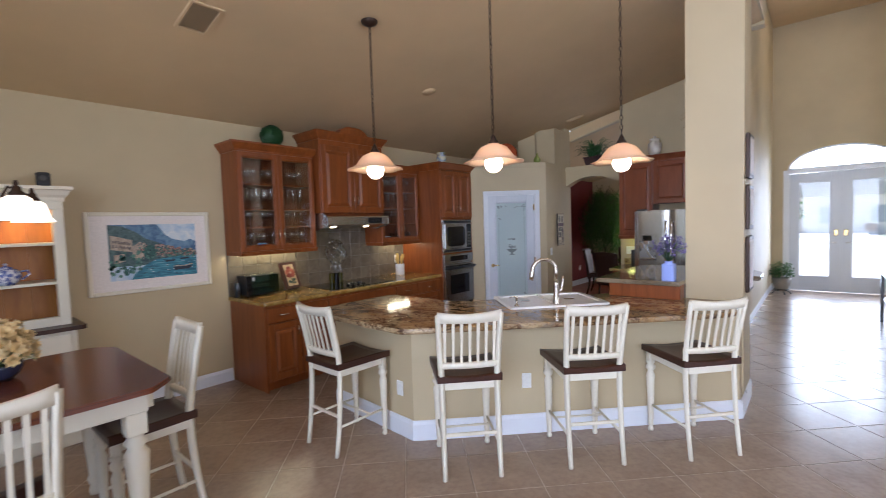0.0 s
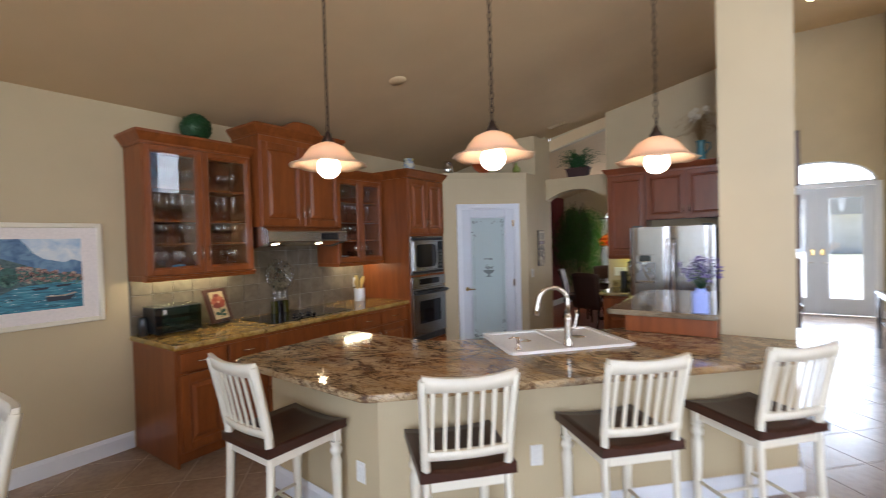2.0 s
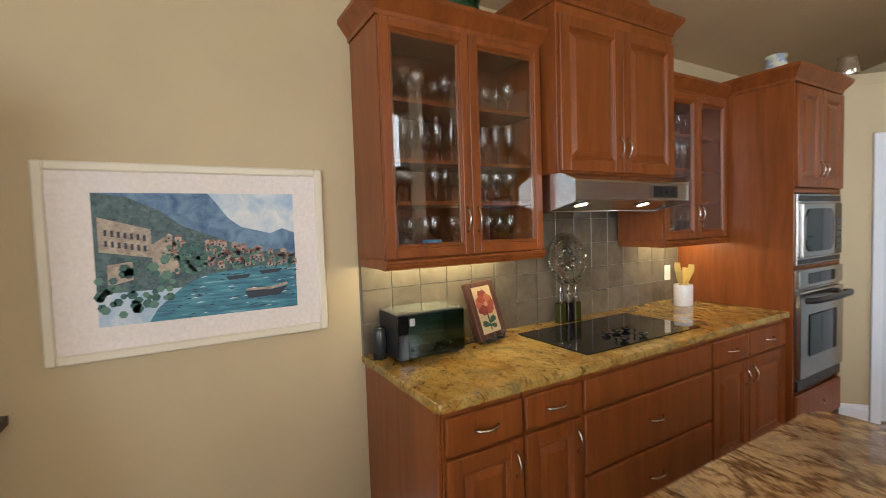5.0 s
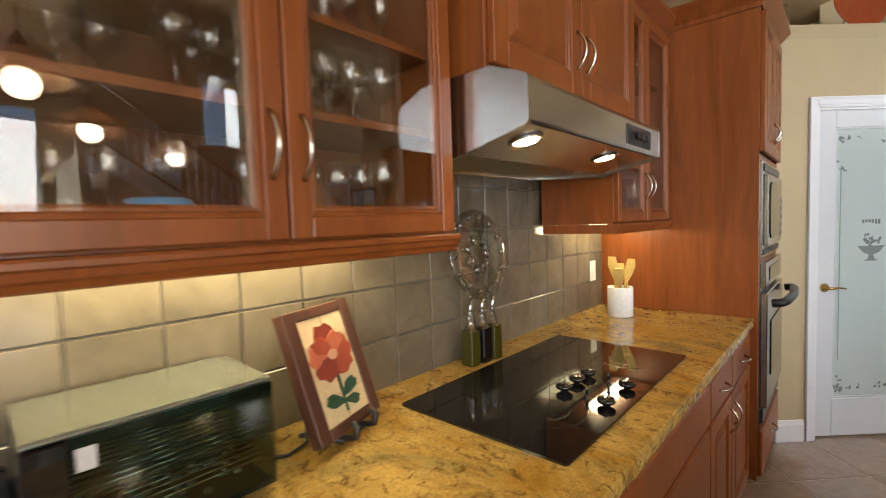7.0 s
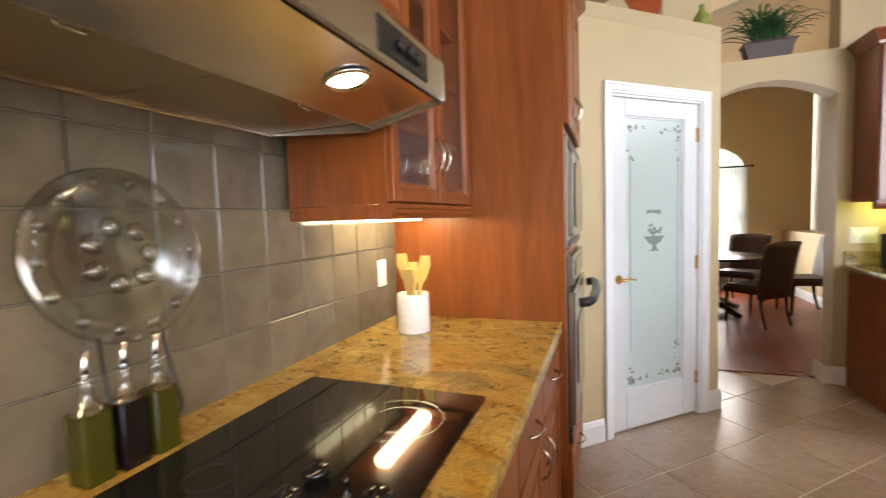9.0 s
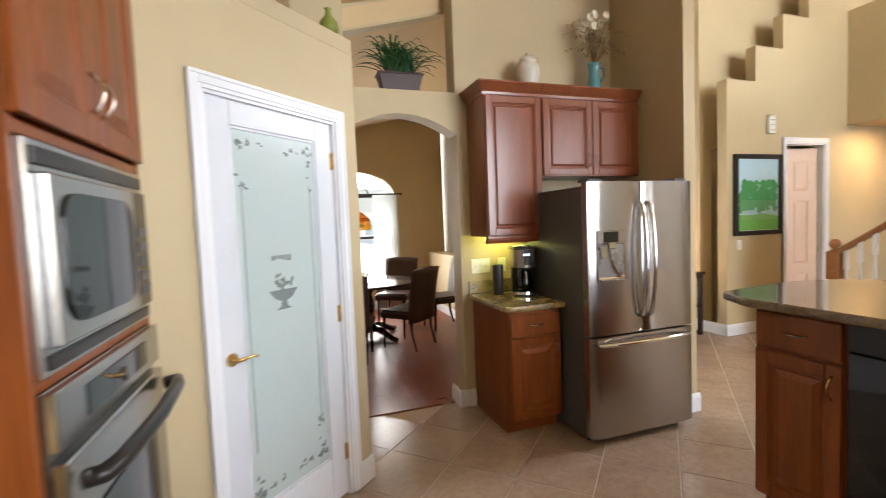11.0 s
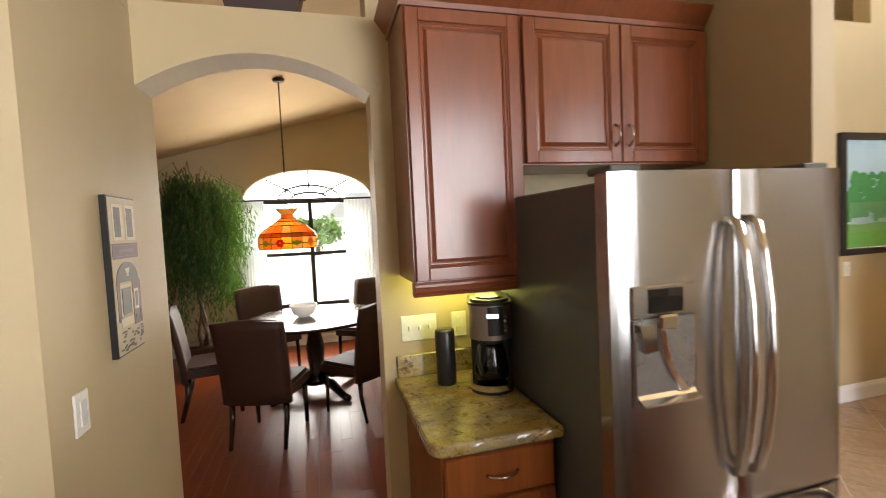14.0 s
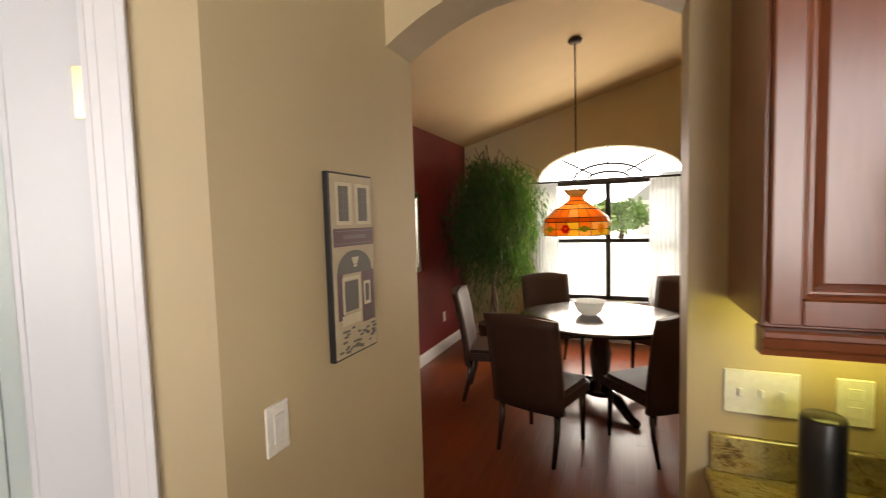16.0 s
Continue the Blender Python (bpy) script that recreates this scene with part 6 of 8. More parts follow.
art("boat_print", [[(.70, .17), (.72, .11), (.90, .12), (.95, .20), (.93, .19), (.85, .17), (.74, .18)], [(.60, .31), (.62, .28), (.72, .29), (.74, .32)], [(.78, .34), (.80, .31), (.90, .32), (.92, .35)]], .0046, ART_D)
art("boat_side_print", [[(.71, .195), (.85, .195), (.94, .225), (.95, .205), (.85, .175), (.71, .178)]], .0050, ART_A)

# ------------------------------------------------------------------ things on the west counter
# backsplash pieces, electrical outlet
plate("outlet", "cream outlet on the tiled backsplash", pose(WX + .014, 4.50, 1.13, 0, 0, 90), "outlet")

# countertop toaster oven with glass front
to = thing("toaster_oven", "black toaster oven with grey glass front and metal top", "toaster oven", pose(-4.285, 2.085, .9155, 0, 0, 89))
TW, TD, TH = .36, .235, .225
boxpart("shell", (0.0, .012, .012), (.055, TD, TH - .004), BLACK, to, .006)
boxpart("back", (.055, TD - .02, .012), (TW, TD, TH - .004), plain("grey_inner_metal", (.30, .32, .30), .3, .6), to, .003)
boxpart("floor_plate", (.055, .012, .012), (TW, TD - .02, .024), BLACK, to, .002)
boxpart("side_glass", (TW - .006, .012, .024), (TW - .0005, TD - .02, TH - .006), SMOKE, to, 0)
boxpart("top", (0.0, .004, TH - .004), (TW, TD, TH + .006), plain("grey_green_metal", (.30, .33, .28), .22, .7), to, .003)
boxpart("door_glass", (.055, .0, .02), (TW, .008, TH - .006), SMOKE, to, .001, "grey-green tinted glass door")
boxpart("control_panel", (0.0, .0, .012), (.054, .011, TH - .006), BLACKGL, to, .003)
boxpart("label_plate", (.06, -.003, TH - .055), (.085, -.0005, TH - .02), plain("silver_label", (.6, .6, .6), .3), to, 0)
for i in range(2):
    bm = bmnew()
    for j in range(9):
        tube(bm, [(.06, .02 + j * .022, .07 + i * .06), (TW - .012, .02 + j * .022, .07 + i * .06)], .0018, 5)
    part("rack", bm, CHROME, to)
for x in (.02, TW - .04):
    for y in (.03, TD - .04):
        boxpart("foot", (x, y, .0), (x + .02, y + .02, .0125), BLACK, to, .002)
rng = random.Random(5)
# small pale boxes scattered behind the glass
bm = bmnew()
for i in range(60):
    c_ = (.09 + .25 * rng.random(), .03 + .15 * rng.random(), .026 + .03 * rng.random() ** 2)
    s_ = .006 + .007 * rng.random()
    rbox(bm, (c_[0], c_[1], c_[2]), (c_[0] + s_, c_[1] + s_, c_[2] + s_ * .8), .002)
part("pale_bits", bm, plain("pale_bit_grey", (.35, .36, .36), .2), to, "small shiny pale bits behind the glass")
kt = thing("kettle", "dark glass carafe in the corner of the counter", "carafe", pose(-4.44, 2.055, .9155))
bm = bmnew()
lathe(bm, [(0, 0), (.035, 0), (.036, .09), (.03, .13), (.026, .15), (0, .152)], (0, 0), 18)
part("body", bm, plain("dark_smoky_plastic", (.03, .033, .036), .15), kt)
bm = bmnew()
tube(bm, [(.0, .03, .13), (.01, .052, .12), (.01, .055, .06), (0, .035, .03)], .006, 8)
part("handle", bm, CHROME, kt)
bm = bmnew()
tube(bm, [(-4.42, 2.46, .925), (-4.38, 2.52, .921), (-4.40, 2.58, .921), (-4.47, 2.62, .95), (-4.528, 2.64, 1.0)], .004, 6)
solid("power_cord", bm, BLACK, "black power cord behind the tile picture", "cord")

# framed flower tile on a small easel
es = thing("tile_picture", "red flower tile in a dark wooden frame leaning on an easel", "picture", pose(-4.3785, 2.66, .9155, 0, 0, 109))
bm = bmnew()
for lo, hi in (((-.097, 0, 0), (-.065, .032, .335)), ((.065, 0, 0), (.097, .032, .335)), ((-.065, 0, 0), (.065, .032, .03)), ((-.065, 0, .305), (.065, .032, .335))):
    rbox(bm, lo, hi, .003)
fm = part("frame", bm, wood("brown_frame_wood", (.055, .022, .014), (.10, .042, .026), .35, (12, 12, 2)), es, "dark brown wooden frame")
TILT_ = pose(0, -.045, .028, -18.6) @ Matrix.Diagonal((1.26, 1, .93, 1))
fm.matrix_basis = TILT_
q = boxpart("tile", (-.066, .004, .029), (.066, .014, .306), plain("ivory_tile", (.62, .50, .30), .2), es, .001)
q.matrix_basis = TILT_
bm = bmnew()
for z in (.095, .165, .235):
    rbox(bm, (-.065, .0030, z - .0008), (.065, .0042, z + .0008), 0)
rbox(bm, (-.0008, .0030, .03), (.0008, .0042, .305), 0)
q = part("tile_joints", bm, plain("tan_tile_joint", (.36, .24, .12), .5), es)
q.matrix_basis = TILT_


def petal(bm, cx_, cz_, a, ln, wd, depth):
    """A ruffled petal pointing away from the heart along angle a."""
    pts = []
    for t_ in range(16):
        th = t_ / 16 * 6.283
        u = .5 - .5 * math.cos(th)
        w_ = wd * math.sin(th) * (.35 + .85 * u) * (1 + .10 * math.sin(th * 5))
        u = u * ln * (1 + .05 * math.cos(th * 7))
        pts.append((cx_ + u * math.cos(a) - w_ * math.sin(a), cz_ + u * math.sin(a) + w_ * math.cos(a)))
    prism(bm, pts, depth, .0042, "y")


PETALS = plain("brick_red_petal", (.22, .035, .020), .3, grain=45), plain("salmon_petal", (.46, .13, .07), .3, grain=45), plain("rust_petal", (.33, .065, .03), .3, grain=45)
for i, (a, ln, wd, m_) in enumerate(((95, .085, .034, 0), (20, .062, .040, 2), (165, .062, .040, 1), (-50, .066, .034, 2), (-125, .068, .034, 0), (60, .062, .026, 1), (128, .062, .026, 2))):
    bm = bmnew()
    petal(bm, 0, .198, math.radians(a), ln, wd, .0016 - .0006 * i)
    q = part("petal", bm, PETALS[m_], es)
    q.matrix_basis = TILT_
bm = bmnew()
prism(bm, [(.014 * math.cos(t_ * .7), .198 + .014 * math.sin(t_ * .7)) for t_ in range(9)], -.0034, .0042, "y")
q = part("flower_heart", bm, plain("pale_heart", (.55, .33, .22), .4), es)
q.matrix_basis = TILT_
bm = bmnew()
prism(bm, [(-.003, .045), (.003, .045), (.004, .15), (-.004, .15)], .0022, .0042, "y")
petal(bm, 0, .085, math.radians(35), .055, .020, .0020)
petal(bm, 0, .070, math.radians(155), .055, .020, .0018)
petal(bm, 0, .075, math.radians(-20), .045, .016, .0016)
q = part("leaves", bm, plain("dark_green_glaze", (.02, .07, .035), .3), es)
q.matrix_basis = TILT_
bm = bmnew()
for s_ in (-.04, .04):
    tube(bm, [(s_, .09, .0005), (s_, .03, .02), (s_, -.045, .018), (s_, -.075, .025), (s_, -.08, .05), (s_, -.066, .058)], .008, 6)
    tube(bm, [(s_, .03, .018), (s_, -.04, .0085)], .008, 6)
tube(bm, [(-.04, .03, .02), (0, .07, .14), (.04, .03, .02)], .006, 6)
part("easel", bm, BLACK, es, "black iron easel")

# glass platter on a stand behind the oils
gp = thing("glass_platter", "round pressed glass platter standing against the backsplash", "platter", pose(-4.50, 3.385, 1.085, 0, 0, 90))
bm = bmnew()
prof = [(0, 0), (.10, 0), (.115, .006), (.16, .010), (.165, .012), (.16, .016), (.112, .012), (.10, .006), (0, .006)]
lathe(bm, prof, (0, 0), 36)
for i in range(14):
    a = i / 14 * 6.283
    ball(bm, (.138 * math.cos(a), .138 * math.sin(a), .013), .013, 8, .6)
for i in range(7):
    a = i / 7 * 6.283
    ball(bm, (.055 * math.cos(a), .055 * math.sin(a), .007), .02, 8, .4)
q = part("dish", bm, pane_glass("platter_glass", (.86, .88, .87), 2.2, .12), gp)
q.matrix_basis = pose(0, 0, .222, 82) @ Matrix.Scale(1.05, 4)
bm = bmnew()
tube(bm, [(-.07, -.02, -.168), (-.07, -.05, -.10), (-.06, -.012, .075)], .004, 6)
tube(bm, [(.07, -.02, -.168), (.07, -.05, -.10), (.06, -.012, .075)], .004, 6)
part("stand", bm, BLACK, gp)
for i, (dx, dy, oil) in enumerate(((-.024, -.082, OIL), (-.018, -.02, DARKOIL), (-.014, .040, OIL))):
    ob = thing("oil_bottle", "small square glass bottle of oil with steel pourer", "bottle", pose(-4.43 + dx, 3.36 + dy, .9155), "oil bottles")
    bm = bmnew()
    prism(bm, fillet([(-.026, -.026), (.026, -.026), (.026, .026), (-.026, .026)], [.008] * 4, 3), 0, .125)
    part("oil", bm, oil, ob)
    bm = bmnew()
    lathe(bm, [(.026, .125), (.018, .14), (.012, .15), (.011, .175), (.014, .178), (.014, .186), (0, .186)], (0, 0), 14)
    part("neck", bm, CRYSTAL, ob)
    bm = bmnew()
    tube(bm, [(0, 0, .184), (0, 0, .205), (.008, 0, .235)], [.010, .006, .004], 8)
    part("pourer", bm, CHROME, ob)

# crock with wooden spoons
cr = thing("utensil_crock", "white crock holding bamboo spoons", "crock", pose(-4.325, 4.375, .9155))
bm = bmnew()
lathe(bm, [(0, 0), (.060, 0), (.064, .004), (.064, .150), (.062, .154), (.058, .150), (.058, .01), (0, .008)], (0, 0), 28)
part("pot", bm, WHITE, cr)
for a, lean, ln in ((.3, .05, .30), (1.9, .06, .27), (3.5, .035, .31), (5.0, .09, .26)):
    bm = bmnew()
    c_, s_ = math.cos(a), math.sin(a)
    slab(bm, [(c_ * .01, s_ * .01, .02), (c_ * lean * .6, s_ * lean * .6, ln * .6), (c_ * lean * .8, s_ * lean * .8, ln * .72), (c_ * lean, s_ * lean, ln * .86), (c_ * lean * 1.1, s_ * lean * 1.1, ln)], [.007, .007, .018, .024, .018], .004)
    part("spoon", bm, BAMBOO, cr, "pale bamboo spoon")

# ------------------------------------------------------------------ glassware in the wall cabinets


def wine_glass(m, k_=1.0, tall=False):
    g = thing("wine_glass", "clear stemmed glass on a cabinet shelf", "glass", m, "glassware")
    bm = bmnew()
    b_ = 1.35 if tall else 1.0
    lathe(bm, [(0, .001), (.032 * k_, .002), (.030 * k_, .005), (.005, .012), (.004, .07 * k_), (.012, .078 * k_), (.034 * k_ / b_, (.10) * k_), (.038 * k_ / b_, .13 * k_ * b_), (.031 * k_ / b_, .17 * k_ * b_)], (0, 0), 12)
    part("bowl", bm, CRYSTAL, g)
    return g


def tumbler(m):
    g = thing("tumbler", "clear straight tumbler on a cabinet shelf", "glass", m, "glassware")
    bm = bmnew()
    lathe(bm, [(0, .001), (.028, .001), (.033, .1), (.031, .1), (.026, .012), (0, .012)], (0, 0), 14)
    part("glass", bm, CRYSTAL, g)
    return g


gw, gt, tm = wine_glass(pose(0, 0, -9)), wine_glass(pose(0, 0, -9), 1.0, True), tumbler(pose(0, 0, -9))
rng = random.Random(3)
first = {"w": gw, "t": gt, "u": tm}
used = set()
for y0, w, z0, shelves, xf in ((2.00, .90, 1.405, SHELVES[0], UF), (3.905, .735, 1.405, SHELVES[1], UF + .03)):
    floors = [z0 + .0225] + [z0 + z + .0185 for z in shelves]
    for fi, z in enumerate(floors):
        yy = y0 + .085
        while yy < y0 + w - .07:
            for dx in (() if fi == 0 and y0 > 3 and yy < 4.25 else (.12, .22)):
                kind = "u" if fi == 0 and rng.random() < .5 else ("t" if fi == 2 else "w")
                if rng.random() < .80:
                    m = pose(xf - dx - .02 * rng.random(), yy + .012 * rng.random(), z)
                    if kind not in used:
                        used.add(kind)
                        first[kind].matrix_world = m
                    else:
                        copy_thing(first[kind], m)
            yy += .078 if kind == "w" else .088
pl = thing("plate_stack", "stack of plain white plates in the glass cabinet", "plates", pose(UF - .125, 4.09, 1.4278))
for i in range(6):
    bm = bmnew()
    lathe(bm, [(0, .0), (.055, .0), (.095, .010), (.096, .012), (.055, .004), (0, .004)], (0, 0), 28)
    q = part("plate", bm, WHITE, pl)
    q.location.z = i * .0085
cu = thing("white_mug", "white mug on the glass cabinet shelf", "mug", pose(UF - .10, 4.06, 1.405 + SHELVES[1][0] + .0185))
bm = bmnew()
lathe(bm, [(0, .001), (.030, .001), (.038, .03), (.041, .085), (.038, .085), (.034, .03), (0, .008)], (0, 0), 22)
part("cup", bm, WHITE, cu)
bm = bmnew()
tube(bm, [(.038, 0, .07), (.062, 0, .068), (.066, 0, .04), (.037, 0, .025)], .005, 8)
part("handle", bm, WHITE, cu)
bm = bmnew()
lathe(bm, [(0, 0), (.045, 0), (.048, .03), (.046, .055), (.04, .058), (0, .058)], (0, 0), 16)
solid("blue_jar", bm, plain("blue_lid_jar", (.12, .30, .55), .3), "small blue and white jar on the cabinet shelf", "jar", pose(UF - .06, 2.27, 1.4275))

# ------------------------------------------------------------------ ornaments on the cabinets and ledges
tb = thing("topiary_ball", "round dark green leaf ball on top of the glass cabinet", "ornament", pose(-4.36, 2.50, 2.5455))
bm = bmnew()
ball(bm, (0, 0, .125), .117, 20)
part("core", bm, LEAF_DK, tb)
bm = bmnew()
rng = random.Random(21)
for i in range(900):
    d_ = Vector((rng.gauss(0, 1), rng.gauss(0, 1), rng.gauss(0, 1))).normalized()
    t1 = d_.cross(Vector((rng.random(), rng.random(), rng.random()))).normalized()
    c_ = d_ * (.112 + .012 * rng.random()) + Vector((0, 0, .125))
    e = .014 + .006 * rng.random()
    vs = [bm.verts.new(c_ + t1 * e), bm.verts.new(c_ + d_.cross(t1) * e * .5 + d_ * .008), bm.verts.new(c_ - t1 * e), bm.verts.new(c_ - d_.cross(t1) * e * .5)]
    bm.faces.new(vs)
part("leaves", bm, LEAF_DK, tb)


def urn(name, label, prof, material, m, n=24, category="vase"):
    bm = bmnew()
    lathe(bm, prof, (0, 0), n)
    return solid(name, bm, material, label, category, m)


k = Mat("painted_jar_glaze", .2)
v = k.coords()
k.put("Base Color", k.ramp(k.noise(v, 14, 4), ((.45, (.62, .60, .45)), (.55, (.25, .33, .5)), (.62, (.5, .42, .12)))))
urn("painted_jar", "cream painted ceramic jar on the oven tower", [(0, 0), (.055, 0), (.075, .05), (.078, .11), (.06, .155), (.055, .165), (.068, .175), (.07, .195), (.06, .2), (0, .2)], k.m, pose(-4.02, 5.03, 2.5005), category="jar")
urn("steel_pitcher", "polished steel pitcher on the pantry ledge", [(0, 0), (.06, 0), (.075, .04), (.07, .1), (.055, .15), (.062, .175), (.058, .175), (0, .16)], CHROME, pose(-3.80, 5.60, 2.5325), category="pitcher")
rp = thing("red_plate", "large rust red plate standing on the pantry ledge", "plate", pose(-3.42, 5.90, 2.5325, 0, 0, 42))
bm = bmnew()
lathe(bm, [(0, 0), (.10, .0), (.155, .02), (.165, .026), (.16, .03), (.10, .008), (0, .008)], (0, 0), 32)
q = part("dish", bm, COPPER, rp)
q.matrix_basis = pose(0, 0, .158, 78)
bm = bmnew()
tube(bm, [(-.06, .0, .0005), (-.06, .06, .004), (0, .06, .15)], .004, 6)
tube(bm, [(.06, .0, .0005), (.06, .06, .004), (0, .06, .15)], .004, 6)
part("stand", bm, BLACK, rp)
urn("green_bottle", "squat green glass bottle on the pantry ledge", [(0, 0), (.045, 0), (.055, .03), (.045, .07), (.02, .10), (.014, .13), (.02, .14), (.0, .145)], plain("green_glass_glaze", (.22, .26, .06), .12), pose(-3.03, 6.16, 2.5325), category="bottle")
urn("white_urn", "white lidded ginger jar on the wall cabinet", [(0, 0), (.055, 0), (.075, .06), (.092, .13), (.085, .18), (.06, .205), (.055, .215), (.07, .222), (.06, .245), (.02, .258), (.014, .268), (.02, .28), (0, .29)], plain("white_glaze", (.66, .62, .54), .3), pose(-1.475, 6.74, 2.4955), category="urn")
pc = thing("blue_pitcher", "teal pitcher with dried flowers on the wall cabinet", "pitcher", pose(-.86, 6.74, 2.4955))
bm = bmnew()
lathe(bm, [(0, 0), (.052, 0), (.055, .02), (.05, .10), (.042, .17), (.045, .22), (.055, .25), (.05, .25), (.04, .2), (0, .18)], (0, 0), 24)
part("body", bm, TEAL, pc)
bm = bmnew()
tube(bm, [(.05, 0, .225), (.095, 0, .22), (.10, 0, .16), (.05, 0, .09)], .008, 8)
part("handle", bm, TEAL, pc)
rng = random.Random(17)
bm = bmnew()
for i in range(46):
    a, sp_ = rng.random() * 6.283, .10 + .22 * rng.random()
    hgt = .10 + .26 * rng.random()
    if math.sin(a) > .4:
        sp_ *= .35
    p0, p1 = Vector((0, 0, .24)), Vector((math.cos(a) * sp_ * .5, math.sin(a) * sp_ * .4, .24 + hgt))
    p2 = Vector((math.cos(a) * sp_, math.sin(a) * sp_ * .6, .24 + hgt * (.9 - .5 * rng.random())))
    tube(bm, [p0, p1, p2], [.002, .0016, .001], 4)
    for j in range(10):
        c_ = p1.lerp(p2, j / 9)
        o = Vector((rng.uniform(-1, 1), rng.uniform(-1, 1), rng.uniform(-1, .4))).normalized() * .035
        sd = o.cross(Vector((0, 0, 1))) * .12
        bm.faces.new([bm.verts.new(x_) for x_ in (c_, c_ + o * .5 + sd, c_ + o, c_ + o * .5 - sd)])
part("dried_stems", bm, STRAW, pc, "brown dried grasses")
bm = bmnew()
for i in range(9):
    c_ = Vector((rng.uniform(-.10, .08), rng.uniform(-.08, .05), .50 + .12 * rng.random()))
    for p in range(8):
        q_ = p / 8 * 6.283
        o = Vector((math.cos(q_) * .04, -.012, math.sin(q_) * .04))
        sd = Vector((-math.sin(q_), 0, math.cos(q_))) * .012
        bm.faces.new([bm.verts.new(x_) for x_ in (c_, c_ + o * .6 + sd, c_ + o, c_ + o * .6 - sd)])
part("dried_blooms", bm, plain("ivory_bloom", (.62, .56, .42), .7), pc)


def strap_plant(name, label, m, pot_mat, leaf_mat, n, spread, height, box=(.14, .08, .11), seed=1):
    p = thing(name, label, "plant", m)
    bm = bmnew()
    bx, by, bz = box
    A = [bm.verts.new(x_) for x_ in ((-bx * .8, -by * .8, 0), (bx * .8, -by * .8, 0), (bx * .8, by * .8, 0), (-bx * .8, by * .8, 0))]
    B = [bm.verts.new(x_) for x_ in ((-bx, -by, bz), (bx, -by, bz), (bx, by, bz), (-bx, by, bz))]
    bm.faces.new(A)
    bm.faces.new(B)
    for i in range(4):
        bm.faces.new((A[i], A[(i + 1) % 4], B[(i + 1) % 4], B[i]))
    for lo, hi in (((-bx * 1.04, -by * 1.06, bz - .012), (bx * 1.04, by * 1.06, bz + .002)),):
        rbox(bm, lo, hi, .003)
    part("pot", bm, pot_mat, p)
    rr = random.Random(seed)
    bm = bmnew()
    for i in range(n):
        a = rr.random() * 6.283
        L = spread * (.5 + .6 * rr.random())
        hh = height * (.4 + .8 * rr.random())
        base = Vector((rr.uniform(-bx, bx) * .6, rr.uniform(-by, by) * .6, bz))
        d_ = Vector((math.cos(a), math.sin(a) * .6, 0))
        sd = d_.cross(Vector((0, 0, 1))).normalized()
        prev = None
        for t in range(7):
            u = t / 6
            c_ = base + d_ * L * u + Vector((0, 0, hh * math.sin(u * 2.3) * 1.1))
            w = .011 * (1 - u) ** .6 + .001
            cur = (bm.verts.new(c_ - sd * w), bm.verts.new(c_ - Vector((0, 0, w * .5))), bm.verts.new(c_ + sd * w))
            if prev:
                bm.faces.new((prev[0], prev[1], cur[1], cur[0]))
                bm.faces.new((prev[1], prev[2], cur[2], cur[1]))
            prev = cur
    part("leaves", bm, leaf_mat, p)
    return p


strap_plant("orchid_planter", "dark leafy plant in a maroon box on the arch ledge", pose(-2.44, 7.00, 2.5005), TERRA, LEAF_DK, 80, .30, .16, (.17, .07, .13), 6)
strap_plant("orchid_tuft", "spiky green plant standing in the maroon box", pose(-2.44, 7.00, 2.6335), TERRA, LEAF, 44, .30, .20, (.10, .04, .02), 9)

# vase with purple flowers on the raised counter
vs_ = thing("flower_vase", "pale blue vase with purple flowers on the raised counter", "vase", pose(-.66, 4.06, 1.0755))
bm = bmnew()
prism(bm, fillet([(-.05, -.05), (.05, -.05), (.05, .05), (-.05, .05)], [.02] * 4), 0, .14)
lathe(bm, [(.045, .14), (.03, .155), (.035, .165)], (0, 0), 16)
part("vessel", bm, PALEBL, vs_)
rng = random.Random(30)
bm = bmnew()
bl = bmnew()
for i in range(40):
    a, s_ = rng.random() * 6.283, .13 * math.sqrt(rng.random())
    top = Vector((math.cos(a) * s_, math.sin(a) * s_, .24 + .13 * rng.random()))
    tube(bm, [(0, 0, .15), top * .6 + Vector((0, 0, .08)), top], .0018, 4)
    for j in range(14):
        c_ = top + Vector((rng.uniform(-.016, .016), rng.uniform(-.016, .016), rng.uniform(-.05, .03)))
        o = Vector((rng.uniform(-1, 1), rng.uniform(-1, 1), rng.uniform(-.3, 1))).normalized() * .018
        sd = o.cross(Vector((.3, .2, 1))).normalized() * .008
        bl.faces.new([bl.verts.new(x_) for x_ in (c_, c_ + o * .5 + sd, c_ + o, c_ + o * .5 - sd)])
part("stems", bm, LEAF_DK, vs_)
part("blooms", bl, PURPLE, vs_, "purple lavender-like blooms")

# ceiling fittings of the kitchen
SLOPE = math.degrees(math.atan(.216))


